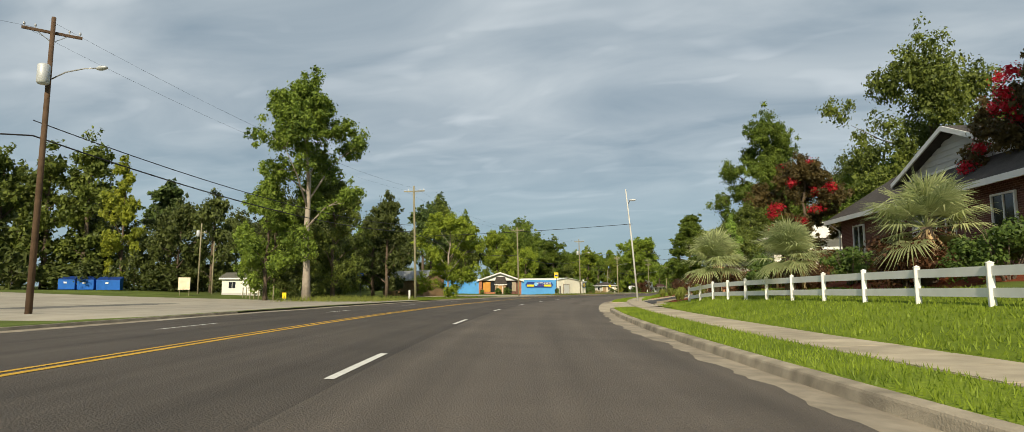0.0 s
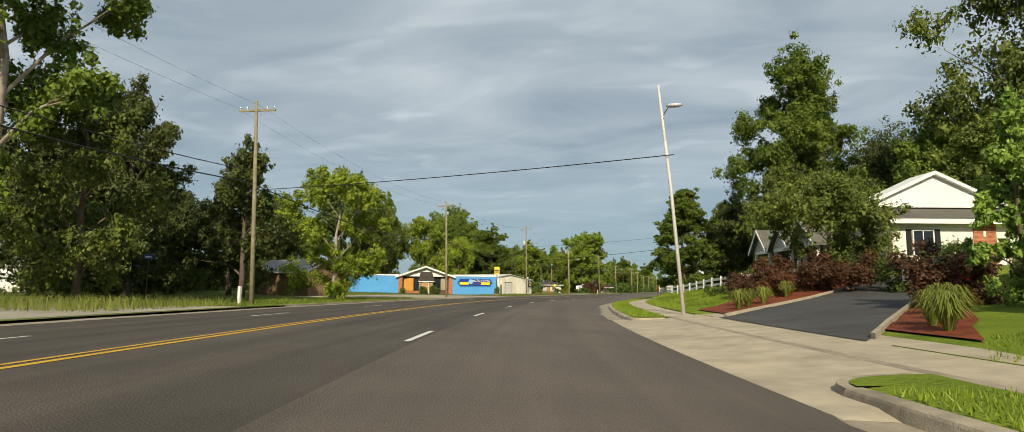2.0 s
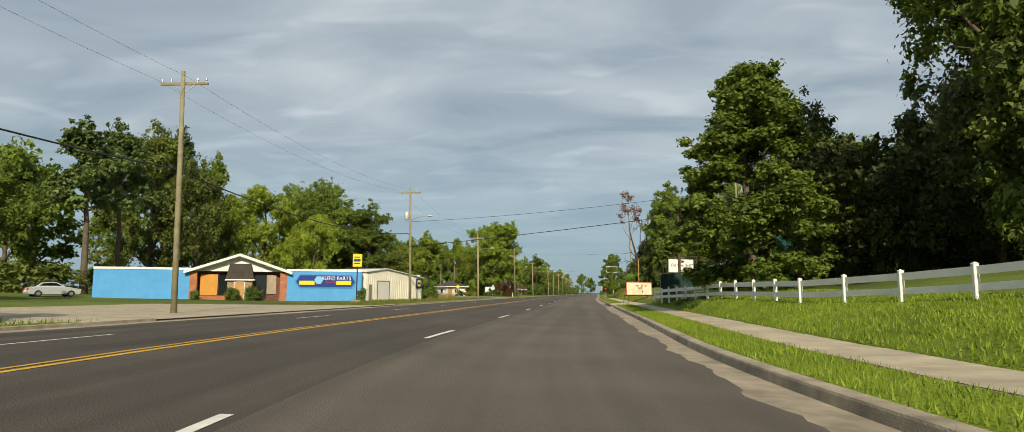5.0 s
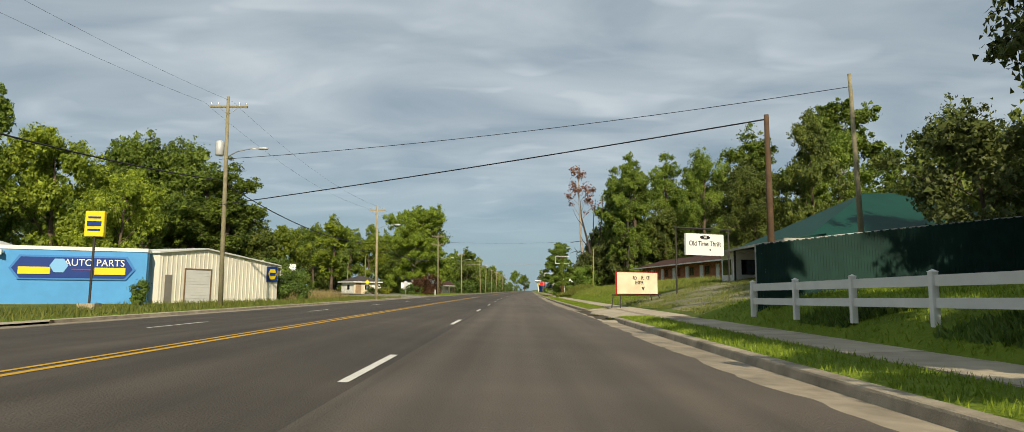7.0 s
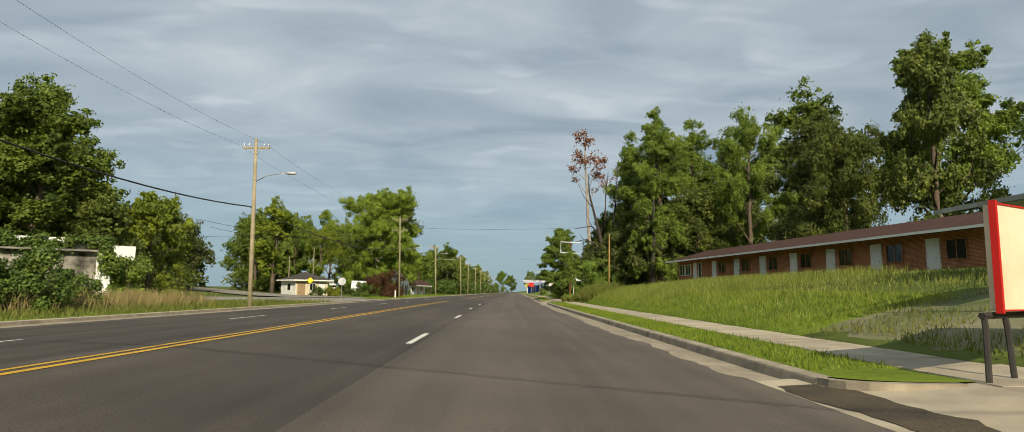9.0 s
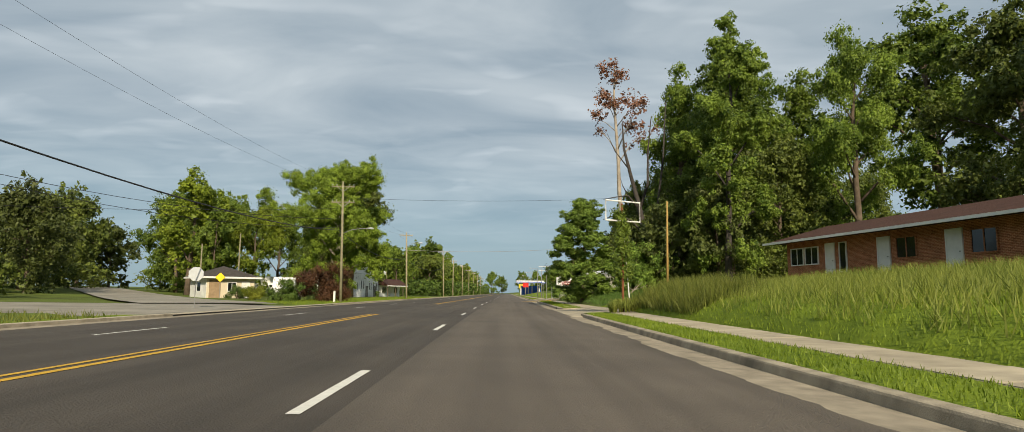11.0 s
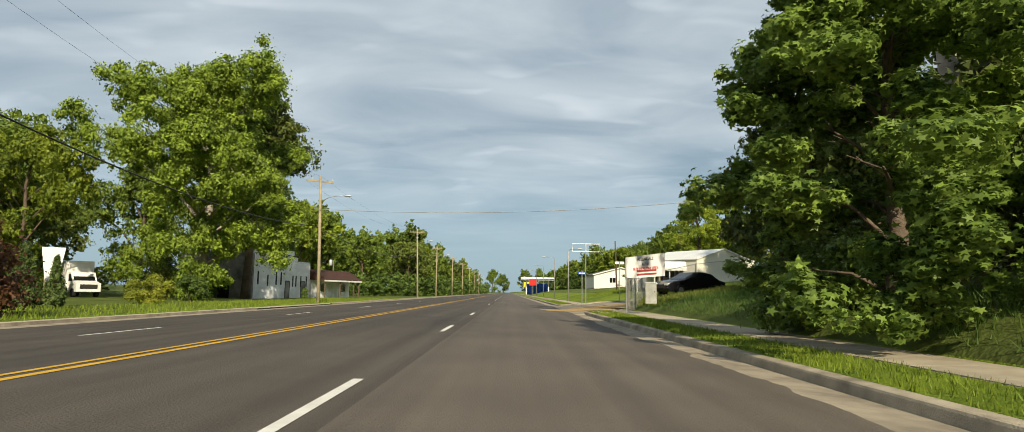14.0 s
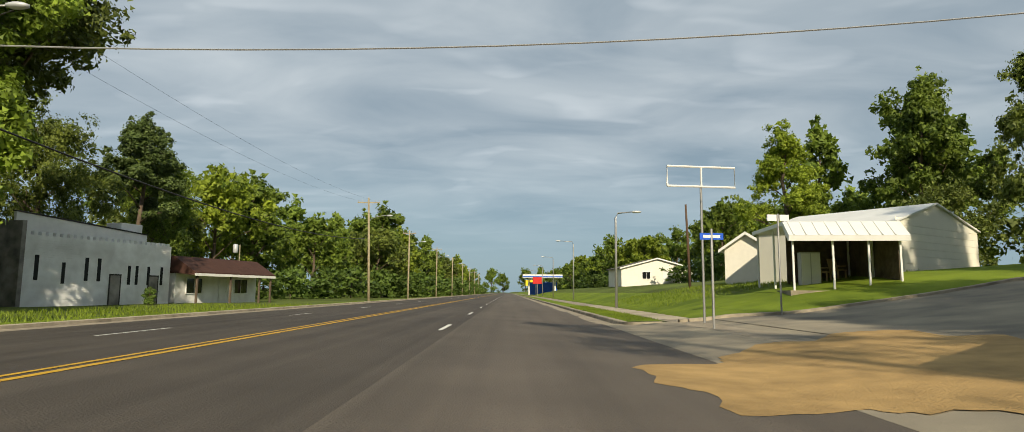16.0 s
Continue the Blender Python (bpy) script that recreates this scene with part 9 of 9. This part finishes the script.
blades("tall_grass", 166, 203.4, 8.9, 22, 44, 0.46, 0.016, TALL_BLADES, "tall seeding grass on the bank", 518, 0.03, lambda s, l: (l > 9.3 + 0.4 * np.sin(s * 1.7)) | (np.sin(s * 3.1) > 0.8))
blades("rank_grass", 190, 202.6, 8.65, 11.5, 140, 0.80, 0.024, TALL_BLADES, "rank grass grown up round the sign post", 528, 0.03)
# dark green bank grass, its tint lowered further in place of tree shade
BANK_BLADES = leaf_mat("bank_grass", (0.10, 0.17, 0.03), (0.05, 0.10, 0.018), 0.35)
blades("bank_grass", 214, 254, 8.7, 14, 70, 0.20, 0.014, BANK_BLADES, "long uncut grass on the bank, tinted dark partly for tree shade", 519, 0.04)
blades("lot_weeds", 127, 150, 8.6, 20, 120, 0.14, 0.013, TALL_BLADES, "weeds growing through the broken paving", 520, 0.10, lambda s, l: np.sin(s * 1.1) * np.sin(l * 1.6 + s * 0.35) > -0.12)
blades("bank_grass", 150, 168, 9.0, 20, 24, 0.24, 0.016, TALL_BLADES, "uncut grass on the bank", 521, 0.04)
blades("track_grass", 203, 212, 8.7, 24, 40, 0.16, 0.014, TALL_BLADES, "short dry grass over the track", 527, 0.10, lambda s, l: np.sin(s * 2.1 + np.sin(l)) > -0.35)
blades("corner_weeds", 249, 257.6, 8.9, 15, 110, 0.26, 0.022, TALL_BLADES, "rank weeds by the chain-link fence", 522, 0.03)
blades("left_grass", 57, 92, -13.2, -24, 14, 0.16, 0.02, BLADES, "rough grass on the far side", 523, 0.03)
blades("left_weeds", 121, 191, -13.2, -21, 16, 0.28, 0.025, TALL_BLADES, "weedy grass on the far side", 524, 0.03)
blades("dry_weeds", 160, 178, -18, -23.5, 60, 0.85, 0.022, mat("dry_stalks", (0.30, 0.24, 0.10), 0.9, vary=0.4, scale=2.0), "tall dry weeds before the derelict shop", 529, 0.03)
blades("left_grass", 217, 300, -13.2, -22, 16, 0.18, 0.022, BLADES, "rough grass on the far side", 525, 0.03)
blades("pole_weeds", 47, 58, -14, -24, 26, 0.55, 0.02, TALL_BLADES, "long dry grass round the tall tree", 526, 0.03)

# sand washed over the corner, a puddle line and litter
sand = MB()
rs = random.Random(9)
ring = []
for k in range(120):
    a = 2 * math.pi * k / 120
    q = 1 + 0.12 * math.sin(3 * a + 1) + 0.09 * math.sin(7 * a) + 0.06 * math.sin(13 * a + 2) + rs.uniform(-.02, .02)
    ring.append((260.9 + 4.3 * q * math.cos(a), 7.4 + 3.2 * q * math.sin(a) + 1.3 * q * math.cos(a)))
for f in (1.0, 0.88, 0.7, 0.5, 0.25, 0.0):
    for s, l in ring:
        s2, l2 = 260.9 + (s - 260.9) * f, 7.4 + (l - 7.4) * f
        x, y = at(s2, l2)
        base = float(np.interp(l2, [2, 5.36, 6.2, 7.1, 8.8, 9.6, 10.4, 12], [road_z(2), road_z(5.36), -0.13, 0.0, 0.12, ground(9.6) * dip(9.6) + 0.14, ground(10.4) * dip(10.4) + 0.14, ground(12) * dip(12) + 0.14]))
        sand.v.append((x, y, base + 0.005 + 0.03 * (1 - f)))
for r in range(5):
    for k in range(120):
        j = (k + 1) % 120
        sand.f.append((r * 120 + k, r * 120 + j, (r + 1) * 120 + j, (r + 1) * 120 + k))
solo("sand_patch", sand, DIRT, "fan of orange sandy dirt washed over the street corner", "dirt", "structure", smooth=True)

# mud washed along the gutter of the shop drive
def apron_z(l):
    return float(np.interp(l, [5.36, 6.2, 7.1], [road_z(5.36), -0.14, -0.005]))


mud = MB()
for i in range(62):
    s = 129.4 + i * 0.21
    a, b = 5.46 + 0.08 * math.sin(s * 1.9) + rs.uniform(-.03, .03), 6.02 + 0.16 * math.sin(s * 0.9 + 1) + 0.07 * math.sin(s * 3.7) + rs.uniform(-.04, .04)
    for l in (a, (a + b) / 2, b):
        mud.v.append((*at(s, l), apron_z(l) + 0.008))
for i in range(61):
    for j in range(2):
        k = i * 3 + j
        mud.f.append((k, k + 1, k + 4, k + 3))
solo("gutter_mud", mud, mat("wet_mud", (0.10, 0.075, 0.042), 0.75, dark=(0.05, 0.04, 0.025), scale=3.0, bump=0.6, bscale=25), "dark wet mud washed along the gutter", "mud", "structure")

WATER = mat("still_water", (0.03, 0.028, 0.022), 0.03, spec=0.5)
for ps_, pl_, pw_ in ((130.3, 5.95, 0.24), (134.0, 5.75, 0.16)):
    pud = MB()
    for k in range(28):
        a = 2 * math.pi * k / 28
        pud.v.append((*at(ps_ + 0.85 * math.cos(a) * (1 + 0.2 * math.sin(3 * a)), pl_ + pw_ * math.sin(a) * (1 + 0.25 * math.sin(5 * a + 1))), apron_z(pl_ + pw_) + 0.016))
    pud.f.append(tuple(range(28)))
    solo("puddle", pud, WATER, "shallow rain puddle lying in the gutter", "puddle", "structure")
for s, l in ((217.5, 6.75), (251.4, 6.75)):
    dr = thing("drain_cover", Matrix.Translation((*at(s, l), 0.005)), "round iron drain cover set in a concrete pad", "drain cover")
    part("pad", MB().box(-0.5, 0.5, -0.62, 0.62, -0.15, 0.012), CONCRETE, dr)
    part("cover", MB().tube([(0, 0, 0.0), (0, 0, 0.028)], 0.38, 20), DARK_STEEL, dr)
    if s < 230:
        part("inlet", MB().box(-1.09, -1.03, -0.5, 0.5, -0.205, -0.10), BLACK, dr, "dark drain mouth in the kerb")
for s in (254.6, 255.4, 256.2):
    x, y = at(s, 6.6 + (s - 254.6) * 0.9)
    solo("kerb_mark", MB().box(x - 0.35, x + 0.35, y - 0.2, y + 0.2, -0.3, float(np.interp(6.6 + (s - 254.6) * 0.9, [6.2, 7.1, 8.55, 9], [-0.14, -0.005, 0.04, 0.12])) + 0.035), YELLOW_LINE, "worn yellow paint on a sunken kerb stone", "paint", "structure")
